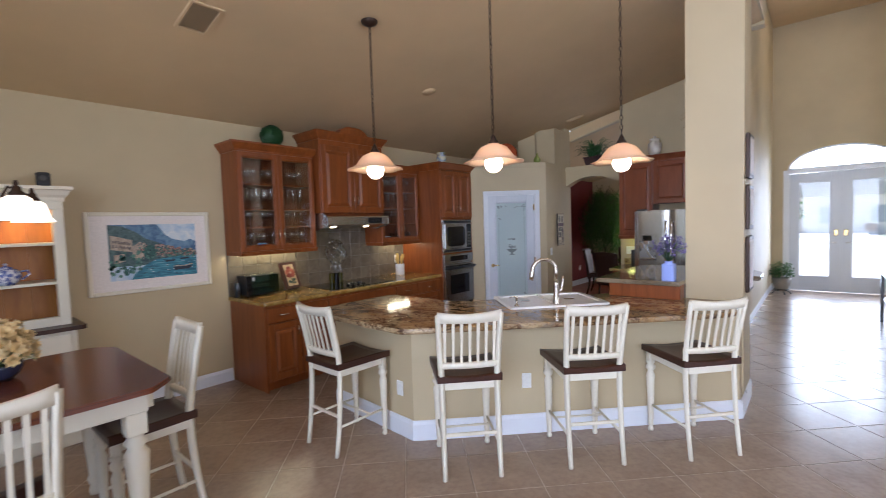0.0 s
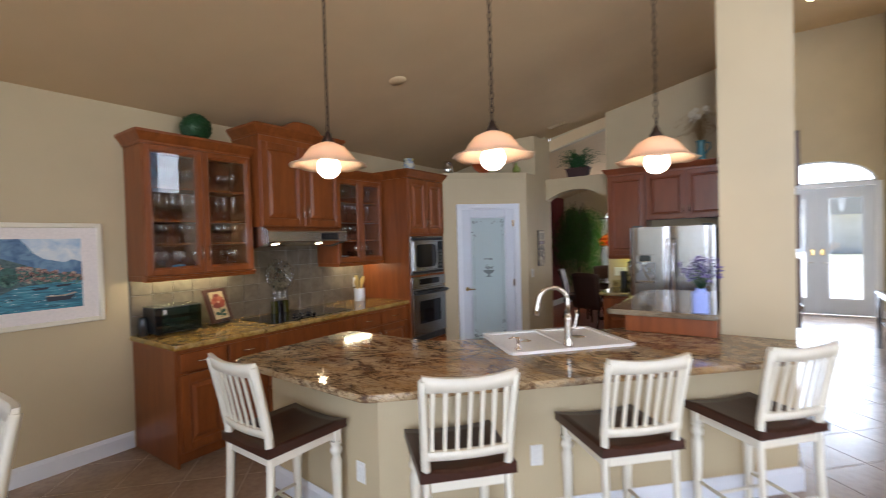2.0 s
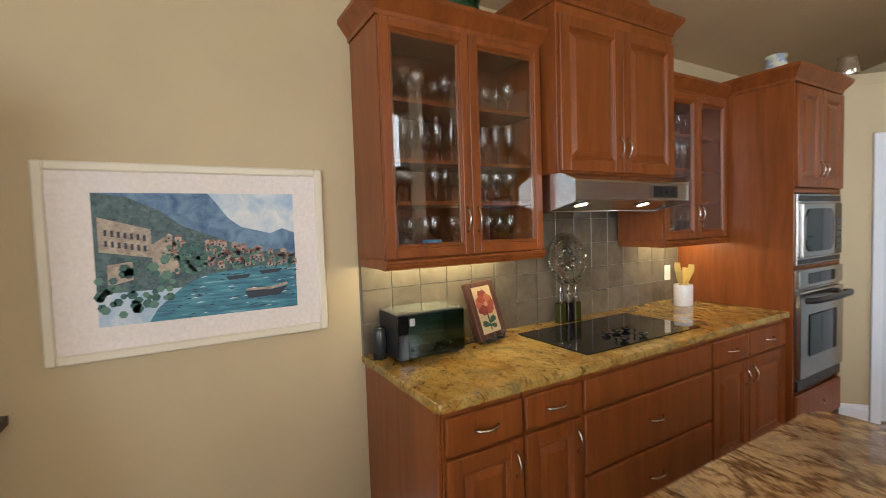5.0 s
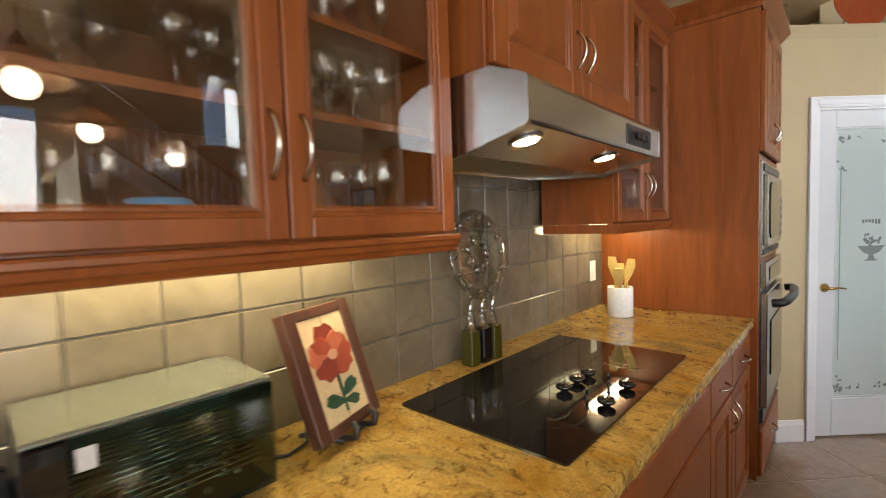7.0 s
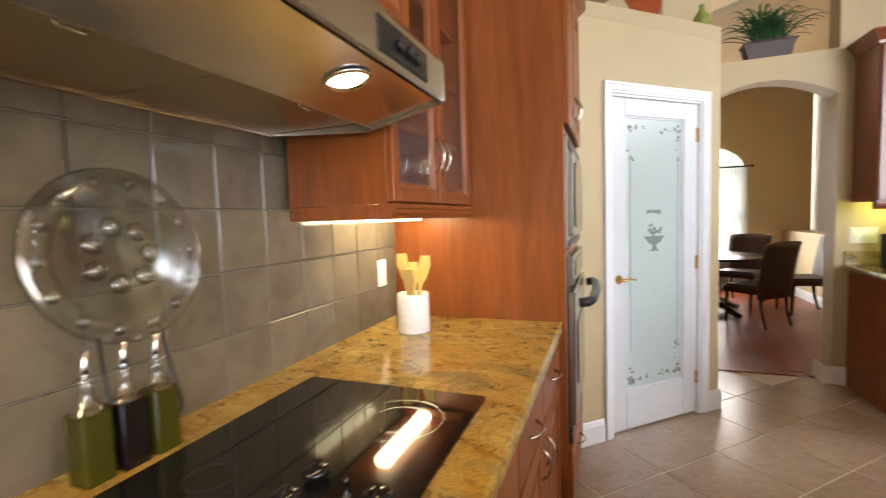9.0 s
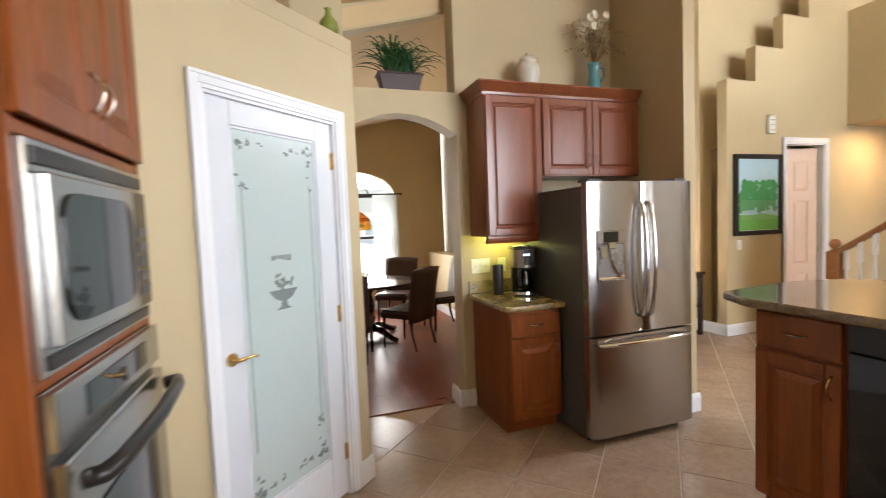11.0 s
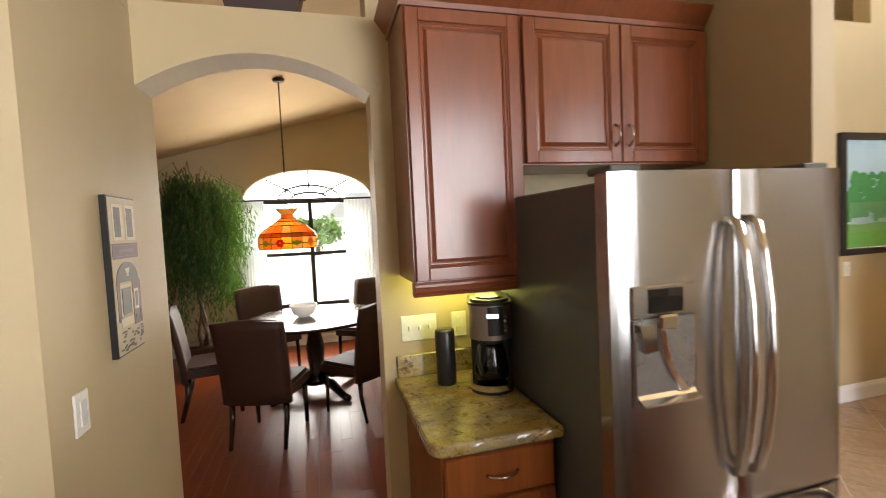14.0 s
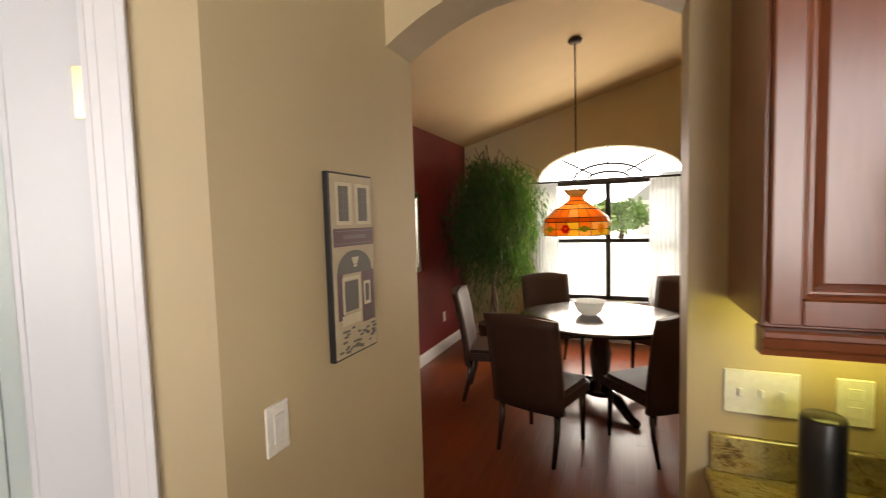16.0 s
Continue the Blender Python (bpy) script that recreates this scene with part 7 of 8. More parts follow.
def vent(x, y, w, l, turn=0, slats=11):
    g = thing("ceiling_vent", "white slatted air vent in the sloping ceiling", "vent", pose(x, y, kz(x) - .003, 0, -SLOPE, turn), "ceiling vents")
    bm = bmnew()
    for lo, hi in (((-w, -l, -.012), (w, -l + .025, 0)), ((-w, l - .025, -.012), (w, l, 0)), ((-w, -l + .025, -.012), (-w + .025, l - .025, 0)), ((w - .025, -l + .025, -.012), (w, l - .025, 0))):
        rbox(bm, lo, hi, .003)
    part("frame", bm, CEIL, g)
    # near-black sheet stands in for the shade behind the slats
    boxpart("backing", (-w + .025, -l + .025, -.002), (w - .025, l - .025, -.0005), DUCT_SHADE, g, 0)
    for i in range(slats):
        yy = -l + .03 + (2 * l - .06) * (i + .5) / slats
        q = boxpart("slat", (-w + .025, -.007, -.0015), (w - .025, .007, .0), CEIL, g, 0)
        q.matrix_basis = pose(0, yy, -.006, 35)


vent(-3.0, 1.24, .17, .11)
vent(-2.60, 6.62, .13, .05, 0, 4)
bm = bmnew()
lathe(bm, [(0, -.012), (.07, -.012), (.078, -.004), (.08, 0)], (0, 0), 24)
solid("ceiling_speaker", bm, CEIL, "round tan speaker grille in the kitchen ceiling", "speaker", pose(-3.04, 3.69, kz(-3.04), 0, -SLOPE, 0))

# ------------------------------------------------------------------ entry hall
fd = thing("door_front", "pair of white front doors with full glass panes", "door", pose(0, FY + .06, 0), kind="structure")
for x0, x1, s_ in ((DLX + .03, cx - .004, 1), (cx + .004, DRX - .03, -1)):
    lf = boxpart("stile", (x0, 0, .012), (x0 + .15, .045, DTZ - .02), DOORW, fd, .003)
    boxpart("stile", (x1 - .15, 0, .012), (x1, .045, DTZ - .02), DOORW, fd, .003)
    boxpart("rail", (x0 + .15, 0, .012), (x1 - .15, .045, .30), DOORW, fd, .003)
    boxpart("rail", (x0 + .15, 0, 2.24), (x1 - .15, .045, DTZ - .02), DOORW, fd, .003)
    bm = bmnew()
    for lo, hi in (((x0 + .15, -.012, .30), (x0 + .17, .0, 2.24)), ((x1 - .17, -.012, .30), (x1 - .15, 0, 2.24)), ((x0 + .17, -.012, .30), (x1 - .17, 0, .32)), ((x0 + .17, -.012, 2.22), (x1 - .17, 0, 2.24))):
        rbox(bm, lo, hi, .004)
    part("glazing_bead", bm, DOORW, fd)
    bm = bmnew()
    rbox(bm, (x0 + .15, .018, .30), (x1 - .15, .026, 2.24), 0)
    g = part("pane", bm, GLASS, fd)
    g.visible_shadow = False
    hx = x1 - .07 if s_ > 0 else x0 + .07
    bm = bmnew()
    tube(bm, [(hx, 0, 1.0), (hx, -.05, 1.0), (hx - s_ * .03, -.055, 1.0), (hx - s_ * .11, -.05, 1.0)], [.012, .010, .009, .008], 8)
    part("door_handle", bm, CHROME, fd)
    bm = bmnew()
    rbox(bm, (hx - .03, -.02, 1.14), (hx + .03, 0, 1.26), .008)
    part("deadbolt", bm, BRASS, fd)
bm = bmnew()
rbox(bm, (cx - .02, -.012, .012), (cx + .02, -.001, DTZ - .02), .004)
part("astragal", bm, DOORW, fd)
bm = bmnew()
rbox(bm, (DLX, FY - .014, .001), (DLX + .03, FY + .14, 2.44), .003)
rbox(bm, (DRX - .03, FY - .014, .001), (DRX, FY + .14, 2.44), .003)
rbox(bm, (DLX, FY - .014, 2.43), (DRX, FY + .14, 2.51), .003)
rbox(bm, (DLX - .07, FY - .02, .001), (DLX, FY - .0005, 2.50), .004)
rbox(bm, (DRX, FY - .02, .001), (DRX + .07, FY - .0005, 2.50), .004)
structure("trim_front_door", bm, TRIM, "white frame of the front doors")
bm = bmnew()
rim = [(cx - (hw - .0) * math.cos(math.pi * i / 20), 2.50 + .44 * math.sin(math.pi * i / 20)) for i in range(21)]
rim2 = [(cx + (x_ - cx) * .95, 2.515 + (z_ - 2.5) * .9) for x_, z_ in rim]
for i in range(20):
    prism(bm, [rim[i], rim[i + 1], rim2[i + 1], rim2[i]], FY + .03, FY + .09, "y")
rbox(bm, (DLX, FY + .03, 2.505), (DRX, FY + .09, 2.53), 0)
structure("window_fanlight", bm, TRIM, "white rim of the arched light over the doors")
bm = bmnew()
prism(bm, rim2, FY + .055, FY + .06, "y")
g = tagged(new("pane_fanlight", mesh_of("pane_fanlight", bm, GLASS)), "arched glass over the doors", "", "", "structure")
g.visible_shadow = False

cn = thing("console_table", "dark espresso console table with a lower shelf in the entry", "table", pose(1.22, 8.26, 0))
bm = bmnew()
rbox(bm, (-.22, -.58, .745), (.22, .58, .78), .005)
part("tabletop", bm, ESPRESSO, cn)
for sx in (-.185, .185):
    for sy in (-.53, .53):
        bm = bmnew()
        prism(bm, [(sx - .022, sy - .022), (sx + .022, sy - .022), (sx + .022, sy + .022), (sx - .022, sy + .022)], .001, .745)
        part("leg", bm, ESPRESSO, cn)
boxpart("shelf", (-.185, -.53, .34), (.185, .53, .365), ESPRESSO, cn, .003)
boxpart("apron", (-.20, -.55, .70), (.20, .55, .744), ESPRESSO, cn, .003)
boxpart("stretcher", (-.19, -.55, .03), (.19, -.51, .06), ESPRESSO, cn, .003)
tl = thing("table_lamp", "lit table lamp with silver base and cream drum shade", "lamp", pose(1.33, 7.95, .7805))
bm = bmnew()
lathe(bm, [(0, 0), (.06, 0), (.06, .012), (.02, .03), (.035, .06), (.02, .09), (.045, .13), (.05, .16), (.02, .2), (.03, .23), (.012, .26), (.01, .33), (0, .33)], (0, 0), 20)
part("base", bm, CHROME, tl)
bm = bmnew()
lathe(bm, [(.125, .33), (.115, .52), (.112, .52), (.122, .33)], (0, 0), 28)
part("shade", bm, glow("lit_cream_shade", (1.0, .52, .20), 1.5, (.8, .6, .4)), tl, "glowing cream drum shade")
bm = bmnew()
ball(bm, (0, 0, .42), .035, 12)
part("bulb", bm, glow("warm_bulb", (1.0, .60, .26), 60), tl)
cv = bmnew()
lathe(cv, [(0, 0), (.05, 0), (.055, .01), (.03, .03), (.06, .10), (.09, .19), (.085, .19), (.055, .10), (0, .03)], (0, 0), 16)
solid("crystal_vase", cv, CRYSTAL, "cut crystal vase on the console table", "vase", pose(1.24, 8.45, .7805))

pp = thing("potted_fern", "bushy green fern in a grey pot by the door", "plant", pose(-.24, 11.05, 0))
bm = bmnew()
lathe(bm, [(0, .10), (.11, .10), (.15, .22), (.16, .32), (.15, .33), (.13, .30), (0, .29)], (0, 0), 20)
part("pot", bm, plain("grey_stone_pot", (.22, .20, .17), .6), pp)
bm = bmnew()
for i in range(4):
    a = i * 1.571 + .4
    tube(bm, [(math.cos(a) * .17, math.sin(a) * .17, .0005), (math.cos(a) * .12, math.sin(a) * .12, .05), (0, 0, .095)], .01, 6)
lathe(bm, [(0, .085), (.13, .085), (.13, .1), (0, .1)], (0, 0), 16)
part("stand", bm, BLACK, pp)
rng = random.Random(40)
bm = bmnew()
for i in range(900):
    d_ = Vector((rng.gauss(0, 1), rng.gauss(0, 1), abs(rng.gauss(0, 1)) * .9)).normalized()
    c_ = Vector((0, 0, .36)) + Vector((d_.x * .23, d_.y * .23, d_.z * .30)) * (.45 + .6 * rng.random())
    o = Vector((rng.uniform(-1, 1), rng.uniform(-1, 1), rng.uniform(-.6, .6))).normalized() * .05
    sd = o.cross(Vector((.1, .2, 1))).normalized() * .016
    bm.faces.new([bm.verts.new(x_) for x_ in (c_, c_ + o * .5 + sd, c_ + o, c_ + o * .5 - sd)])
part("foliage", bm, LEAF, pp)

# framed photographs on the column's hall side
for z0, z1 in ((1.92, 2.28), (1.50, 1.86), (.98, 1.44)):
    ph = thing("photo_frame", "dark framed photograph hung on the column", "picture", pose(-.13, 4.24, 0, 0, 0, 90), "photographs on the column")
    boxpart("frame", (0, -.03, z0), (.28, -.001, z1), BRONZE, ph, .005)
    boxpart("print", (.03, -.032, z0 + .03), (.25, -.0305, z1 - .03), PAPER, ph, 0)

# hall picture, switch, sensor
hp = thing("meadow_painting", "painting of green trees under a pale sky in a black frame", "painting", pose(1.69, HY, 1.20))
HPW, HPH = .80, .97
bm = bmnew()
for lo, hi in (((0, -.045, 0), (.055, -.001, HPH)), ((HPW - .055, -.045, 0), (HPW, -.001, HPH)), ((.055, -.045, 0), (HPW - .055, -.001, .055)), ((.055, -.045, HPH - .055), (HPW - .055, -.001, HPH))):
    rbox(bm, lo, hi, .005)
part("frame", bm, BLACK, hp)
boxpart("canvas_sky", (.055, -.02, .055), (HPW - .055, -.012, HPH - .055), plain("pale_sky_paint", (.45, .66, .78), .5, grain=5), hp, 0)
bm = bmnew()
rng = random.Random(50)
for i in range(150):
    u, w = .10 + .60 * rng.random(), .30 + .34 * rng.random()
    r = .02 + .035 * rng.random()
    prism(bm, [(u + r * math.cos(q_ * .9), w + r * math.sin(q_ * .9)) for q_ in range(7)], -.0225 - .002 * rng.random(), -.0202, "y")
part("trees_paint", bm, plain("mid_green_paint", (.06, .30, .10), .5, grain=20), hp)
bm = bmnew()
prism(bm, [(.06, .06), (HPW - .06, .06), (HPW - .06, .22), (.45, .26), (.25, .24), (.06, .25)], -.0222, -.0202, "y")
part("grass_paint", bm, plain("bright_green_paint", (.16, .45, .10), .5, grain=25), hp)
bm = bmnew()
for i in range(14):
    u = .12 + i * .043
    prism(bm, [(u, .18), (u + .008, .18), (u + .012, .42), (u + .004, .42)], -.0262, -.0226, "y")
part("trunks_paint", bm, plain("pale_trunk_paint", (.35, .45, .30), .5), hp)
plate("light_switch", "white switch on the hall wall", pose(1.80, HY, 1.09))
se = thing("door_chime", "white box chime on the hall wall", "chime", pose(2.31, HY, 2.42))
boxpart("case", (-.055, -.04, 0), (.055, -.0005, .22), PLATE, se, .006)
for i in range(3):
    boxpart("grille", (-.04, -.0425, .04 + i * .06), (.04, -.0405, .046 + i * .06), GREYPL, se, 0)


def six_panel(name, label, w, h, m, material, kind="door", handle_left=True):
    d_ = thing(name, label, kind, m, kind="structure")
    cols = ((.11, w / 2 - .05), (w / 2 + .05, w - .11))
    rows = ((.20, .28 * h), (.34 * h, .70 * h), (.76 * h, .93 * h))
    bm = bmnew()
    xs = [0, cols[0][0], cols[0][1], cols[1][0], cols[1][1], w]
    zs = [0.01, rows[0][0], rows[0][1], rows[1][0], rows[1][1], rows[2][0], rows[2][1], h]
    for i in range(5):
        for j in range(7):
            panel = i in (1, 3) and j in (1, 3, 5)
            if not panel:
                rbox(bm, (xs[i], 0, zs[j]), (xs[i + 1], .038, zs[j + 1]), 0)
    part("leaf", bm, material, d_)
    for i in (1, 3):
        for j in (1, 3, 5):
            x0, x1, z0, z1 = xs[i], xs[i + 1], zs[j], zs[j + 1]
            bm = bmnew()
            g_ = .03
            A = [bm.verts.new(p) for p in ((x0, .010, z0), (x1, .010, z0), (x1, .010, z1), (x0, .010, z1))]
            B = [bm.verts.new(p) for p in ((x0 + g_, .003, z0 + g_), (x1 - g_, .003, z0 + g_), (x1 - g_, .003, z1 - g_), (x0 + g_, .003, z1 - g_))]
            bm.faces.new(B)
            for q_ in range(4):
                bm.faces.new((A[q_], A[(q_ + 1) % 4], B[(q_ + 1) % 4], B[q_]))
            part("panel", bm, material, d_)
    for z in (.25, h * .42, h * .62, h - .25):
        bm = bmnew()
        tube(bm, [(w + .006, -.004, z - .045), (w + .006, -.004, z + .045)], .008, 8)
        part("hinge", bm, CHROME, d_)
    return d_


DOORP = paint("peach_door_paint", (.72, .50, .34), .4, .03, 40, .04)
# leaf swung part way into the room beyond; hinge on its right edge
six_panel("door_hall", "pale peach six panel door standing ajar", .68, 2.28, pose(3.285, HY + .06, 0, 0, 0, -24) @ pose(-.69, 0, 0), DOORP)
casing("trim_hall_door", 2.60, 3.31, 2.32, pose(0, HY, 0), 0, .07, TRIM, .12)
six_panel("door_recess", "closed peach door in the recess by the stair", .84, 2.26, pose(4.92, HY - .012, 0), DOORP)
casing("trim_recess_door", 4.90, 5.78, 2.28, pose(0, HY - .001, 0), 0, .07, TRIM, .0)
six_panel("door_entry", "pale peach door standing open off the entry", 1.0, 2.36, pose(1.72, 10.50, 0, 0, 0, 8), DOORP)
cs = casing("trim_entry_door", -10.55, -9.45, 2.40, pose(1.60, 0, 0, 0, 0, -90), 0, .07, TRIM, .2)
th = thing("thermostat", "small white wall control by the recess door", "thermostat", pose(4.72, HY, 1.42))
boxpart("case", (-.05, -.025, -.05), (.05, -.0005, .05), PLATE, th, .006)
boxpart("display", (-.03, -.028, -.01), (.03, -.0255, .03), BLACKGL, th, .001)
ip = thing("wall_phone", "dark wall phone below the thermostat", "phone", pose(4.74, HY, 1.12))
boxpart("case", (-.03, -.03, -.09), (.03, -.0005, .09), BLACK, ip, .006)
for nm, x, y, z, r, lens in (("ceiling_light", .55, 10.05, HZ, .13, DOWNL), ("recess_light", 4.07, 7.02, 2.58, .075, glow("recess_lamp", (1.0, 0.66, 0.34), 170.0))):
    l = thing(nm, "lit round flush ceiling light", "ceiling light", pose(x, y, z - .03))
    bm = bmnew()
    lathe(bm, [(r, .03), (r * 1.12, .02), (r * 1.12, .005), (r * .98, .0), (r * .98, .01)], (0, 0), 24)
    part("rim", bm, NICKEL, l)
    bm = bmnew()
    lathe(bm, [(0, .004), (r * .96, .006), (r * .96, .028), (0, .028)], (0, 0), 24)
    part("lens", bm, lens, l)
bm = bmnew()
rbox(bm, (4.6, 6.75, 2.568), (5.3, 7.15, 2.5795), .002)
solid("return_vent", bm, plain("dark_grille", (.20, .16, .11), .6), "dark return air grille in the recess ceiling", "vent")
iw = thing("window_landing", "white framed opening of the upper landing", "window", pose(3.74, 6.27, 3.0, 0, 0, -90), kind="structure")
boxpart("window_sill", (-.10, -.06, -.03), (1.12, .14, .0), TRIM, iw, .006)
for lo, hi in (((0, -.012, 0), (.05, .13, 1.3)), ((1.02, -.012, 0), (1.07, .13, 1.3)), ((.05, -.012, 1.25), (1.02, .13, 1.3))):
    boxpart("window_frame", lo, hi, TRIM, iw, .003)

# stair rising to the south between two railings
SX0, SX1, SY0 = 1.62, 2.58, 6.42
RUN, RISE, NST = .262, .187, 12
sr = thing("staircase", "carpeted stair with white stringer and oak trim", "stairs", pose(.20, .085, 0), kind="structure")
for i in range(NST):
    y1 = SY0 - i * RUN
    boxpart("tread", (SX0 + .02, y1 - RUN, i * RISE + .0005), (SX1 - .02, y1 + .02, (i + 1) * RISE), paint("beige_carpet", (.42, .34, .24), .95) if i == 0 else bpy.data.materials["beige_carpet"], sr, .012)


def stair_z(y):
    return .30 + (6.39 - y) * RISE / RUN


for x0, x1 in ((SX0 - .045, SX0), (SX1, SX1 + .045)):
    bm = bmnew()
    ya, yb = SY0 + .02, SY0 - NST * RUN
    prism(bm, [(ya, .001), (ya, stair_z(ya)), (yb, stair_z(yb)), (yb, stair_z(yb) - .28), (ya - .25, .001)], x0, x1, "x")
    part("stringer", bm, TRIM, sr, "white painted stringer")
bm = bmnew()
ya, yb = SY0 - .25, SY0 - NST * RUN
prism(bm, [(ya, .001), (yb, .001), (yb, stair_z(yb) - .281), (ya, .02)], SX0 - .03, SX0 - .005, "x")
part("side_wall", bm, TAN_HALL, sr)


def railing(x, label):
    r = thing("stair_railing", label, "railing", pose(x, .085, 0), "stair railings")
    bm = bmnew()
    rbox(bm, (-.05, 6.40, .0), (.05, 6.50, .28), .004)
    lathe(bm, [(.045, .28), (.03, .30), (.04, .32), (.028, .36), (.038, .62), (.042, .72), (.028, .76), (.045, .78)], (0, 6.45), 16)
    rbox(bm, (-.052, 6.398, .78), (.052, 6.502, 1.06), .006)
    lathe(bm, [(.05, 1.06), (.03, 1.075), (.022, 1.09)], (0, 6.45), 16)
    ball(bm, (0, 6.45, 1.135), .05, 14)
    part("newel_post", bm, OAKRAIL, r, "oak newel post with a ball top")
    bm = bmnew()
    pts = [(0, 6.41, 1.03), (0, 6.41 - NST * RUN, 1.03 + NST * RISE)]
    A = [bm.verts.new((dx, pts[0][1], pts[0][2] + dz_)) for dx, dz_ in ((-.03, 0), (.03, 0), (.034, .035), (.02, .06), (-.02, .06), (-.034, .035))]
    B = [bm.verts.new((dx, pts[1][1], pts[1][2] + dz_)) for dx, dz_ in ((-.03, 0), (.03, 0), (.034, .035), (.02, .06), (-.02, .06), (-.034, .035))]
    bm.faces.new(A)
    bm.faces.new(B)
    for i in range(6):
        bm.faces.new((A[i], A[(i + 1) % 6], B[(i + 1) % 6], B[i]))
    part("handrail", bm, OAKRAIL, r)
    bm = bmnew()
    prism(bm, [(6.40, stair_z(6.40) + .001), (6.40, stair_z(6.40) + .03), (6.41 - NST * RUN, stair_z(6.41 - NST * RUN) + .03), (6.41 - NST * RUN, stair_z(6.41 - NST * RUN) + .001)], -.03, .03, "x")
    part("shoe_rail", bm, OAKRAIL, r)
    for i in range(24):
        y = 6.355 - i * .114
        z0 = stair_z(y) + .02
        z1 = 1.03 + (6.41 - y) * RISE / RUN
        bm = bmnew()
        h_ = z1 - z0
        rbox(bm, (-.016, y - .016, z0), (.016, y + .016, z0 + .14), 0)
        lathe(bm, [(.016, z0 + .14), (.011, z0 + .16), (.017, z0 + .2), (.014, z0 + h_ * .5), (.010, z1 - .2), (.016, z1 - .18)], (0, y), 8)
        rbox(bm, (-.016, y - .016, z1 - .18), (.016, y + .016, z1 + .01), 0)
        part("baluster", bm, TRIM, r)


railing(1.798, "white balusters and oak handrail along the near side of the stair")
railing(2.802, "white balusters and oak handrail along the far side of the stair")

# ------------------------------------------------------------------ dining room
TC = (-2.38, 9.50)
dt = thing("round_table", "round dark dining table with a glossy top on a pedestal", "table", pose(TC[0], TC[1], 0))
bm = bmnew()
lathe(bm, [(0, .725), (.62, .725), (.66, .732), (.675, .745), (.67, .755), (.65, .76), (0, .76)], (0, 0), 64)
part("tabletop", bm, ESPRESSO, dt)
bm = bmnew()
lathe(bm, [(0, .10), (.13, .10), (.10, .15), (.07, .22), (.09, .45), (.06, .6), (.12, .68), (.30, .71), (.45, .724)], (0, 0), 24)
part("pedestal", bm, ESPRESSO, dt)
for i in range(4):
    a = i * 1.571 + .6
    c_, s_ = math.cos(a), math.sin(a)
    bm = bmnew()
    tube(bm, [(c_ * .05, s_ * .05, .16), (c_ * .25, s_ * .25, .12), (c_ * .42, s_ * .42, .045), (c_ * .50, s_ * .50, .035)], [.05, .045, .035, .03], 8)
    part("foot", bm, ESPRESSO, dt)


def parsons(m):
    ch = thing("upholstered_chair", "high-backed dark brown woven dining chair with wooden legs", "chair", m, "chairs round the dining table")
    bm = bmnew()
    prism(bm, fillet([(-.25, -.22), (.25, -.22), (.26, .23), (-.26, .23)], [.03, .03, .06, .06]), .385, .475)
    bmesh.ops.recalc_face_normals(bm, faces=bm.faces[:])
    bmesh.ops.bevel(bm, geom=[e for e in bm.edges if abs(e.verts[0].co.z - e.verts[1].co.z) < 1e-4 and e.verts[0].co.z > .45], offset=.025, segments=3, affect='EDGES')
    part("seat", bm, BROWNLTH, ch)
    bm = bmnew()
    rings = []
    for t in range(9):
        u = t / 8
        z = .34 + u * .645
        y = -.215 - .10 * u ** 1.5
        row = []
        for face in (0, 1):
            for i in range(9):
                w = i / 8 * 2 - 1
                if face:
                    w = -w
                x = w * (.255 + .01 * u)
                dip = -.022 * w * w * (1 if t == 8 else 0)
                yy = y - .025 * (1 - w * w) + (.03 if face else -.03) * (1 if abs(w) < .99 else .6)
                row.append(bm.verts.new((x, yy, z + dip)))
        rings.append(row)
    for P, Q in zip(rings, rings[1:]):
        for i in range(18):
            bm.faces.new((P[i], P[(i + 1) % 18], Q[(i + 1) % 18], Q[i])).smooth = True
    bm.faces.new(rings[0])
    bm.faces.new(rings[-1])
    part("backrest", bm, BROWNLTH, ch)
    for x in (-.205, .205):
        bm = bmnew()
        tube(bm, [(x, .195, .385), (x, .20, .20), (x, .205, .0005)], [.026, .022, .016], 4)
        part("leg", bm, ESPRESSO, ch)
        bm = bmnew()
        tube(bm, [(x, -.20, .385), (x, -.215, .20), (x, -.27, .0005)], [.026, .022, .016], 4)
        part("leg", bm, ESPRESSO, ch)
    return ch


pc0 = parsons(pose(-2.72, 8.66, 0, 0, 0, -17))
for x, y, r in ((-3.27, 9.40, -80), (-2.86, 10.25, -150), (-1.84, 10.22, 145), (-2.0, 8.9, 40), (-1.30, 9.62, 95)):
    copy_thing(pc0, pose(x, y, 0, 0, 0, r))
bm = bmnew()
lathe(bm, [(0, 0), (.06, 0), (.10, .03), (.13, .10), (.135, .12), (.13, .12), (.095, .035), (0, .012)], (0, 0), 24)
solid("crystal_bowl", bm, frosted("cut_glass", (.82, .86, .88), .55, .08), "cut crystal bowl on the dining table", "bowl", pose(-2.47, 9.52, .7605))

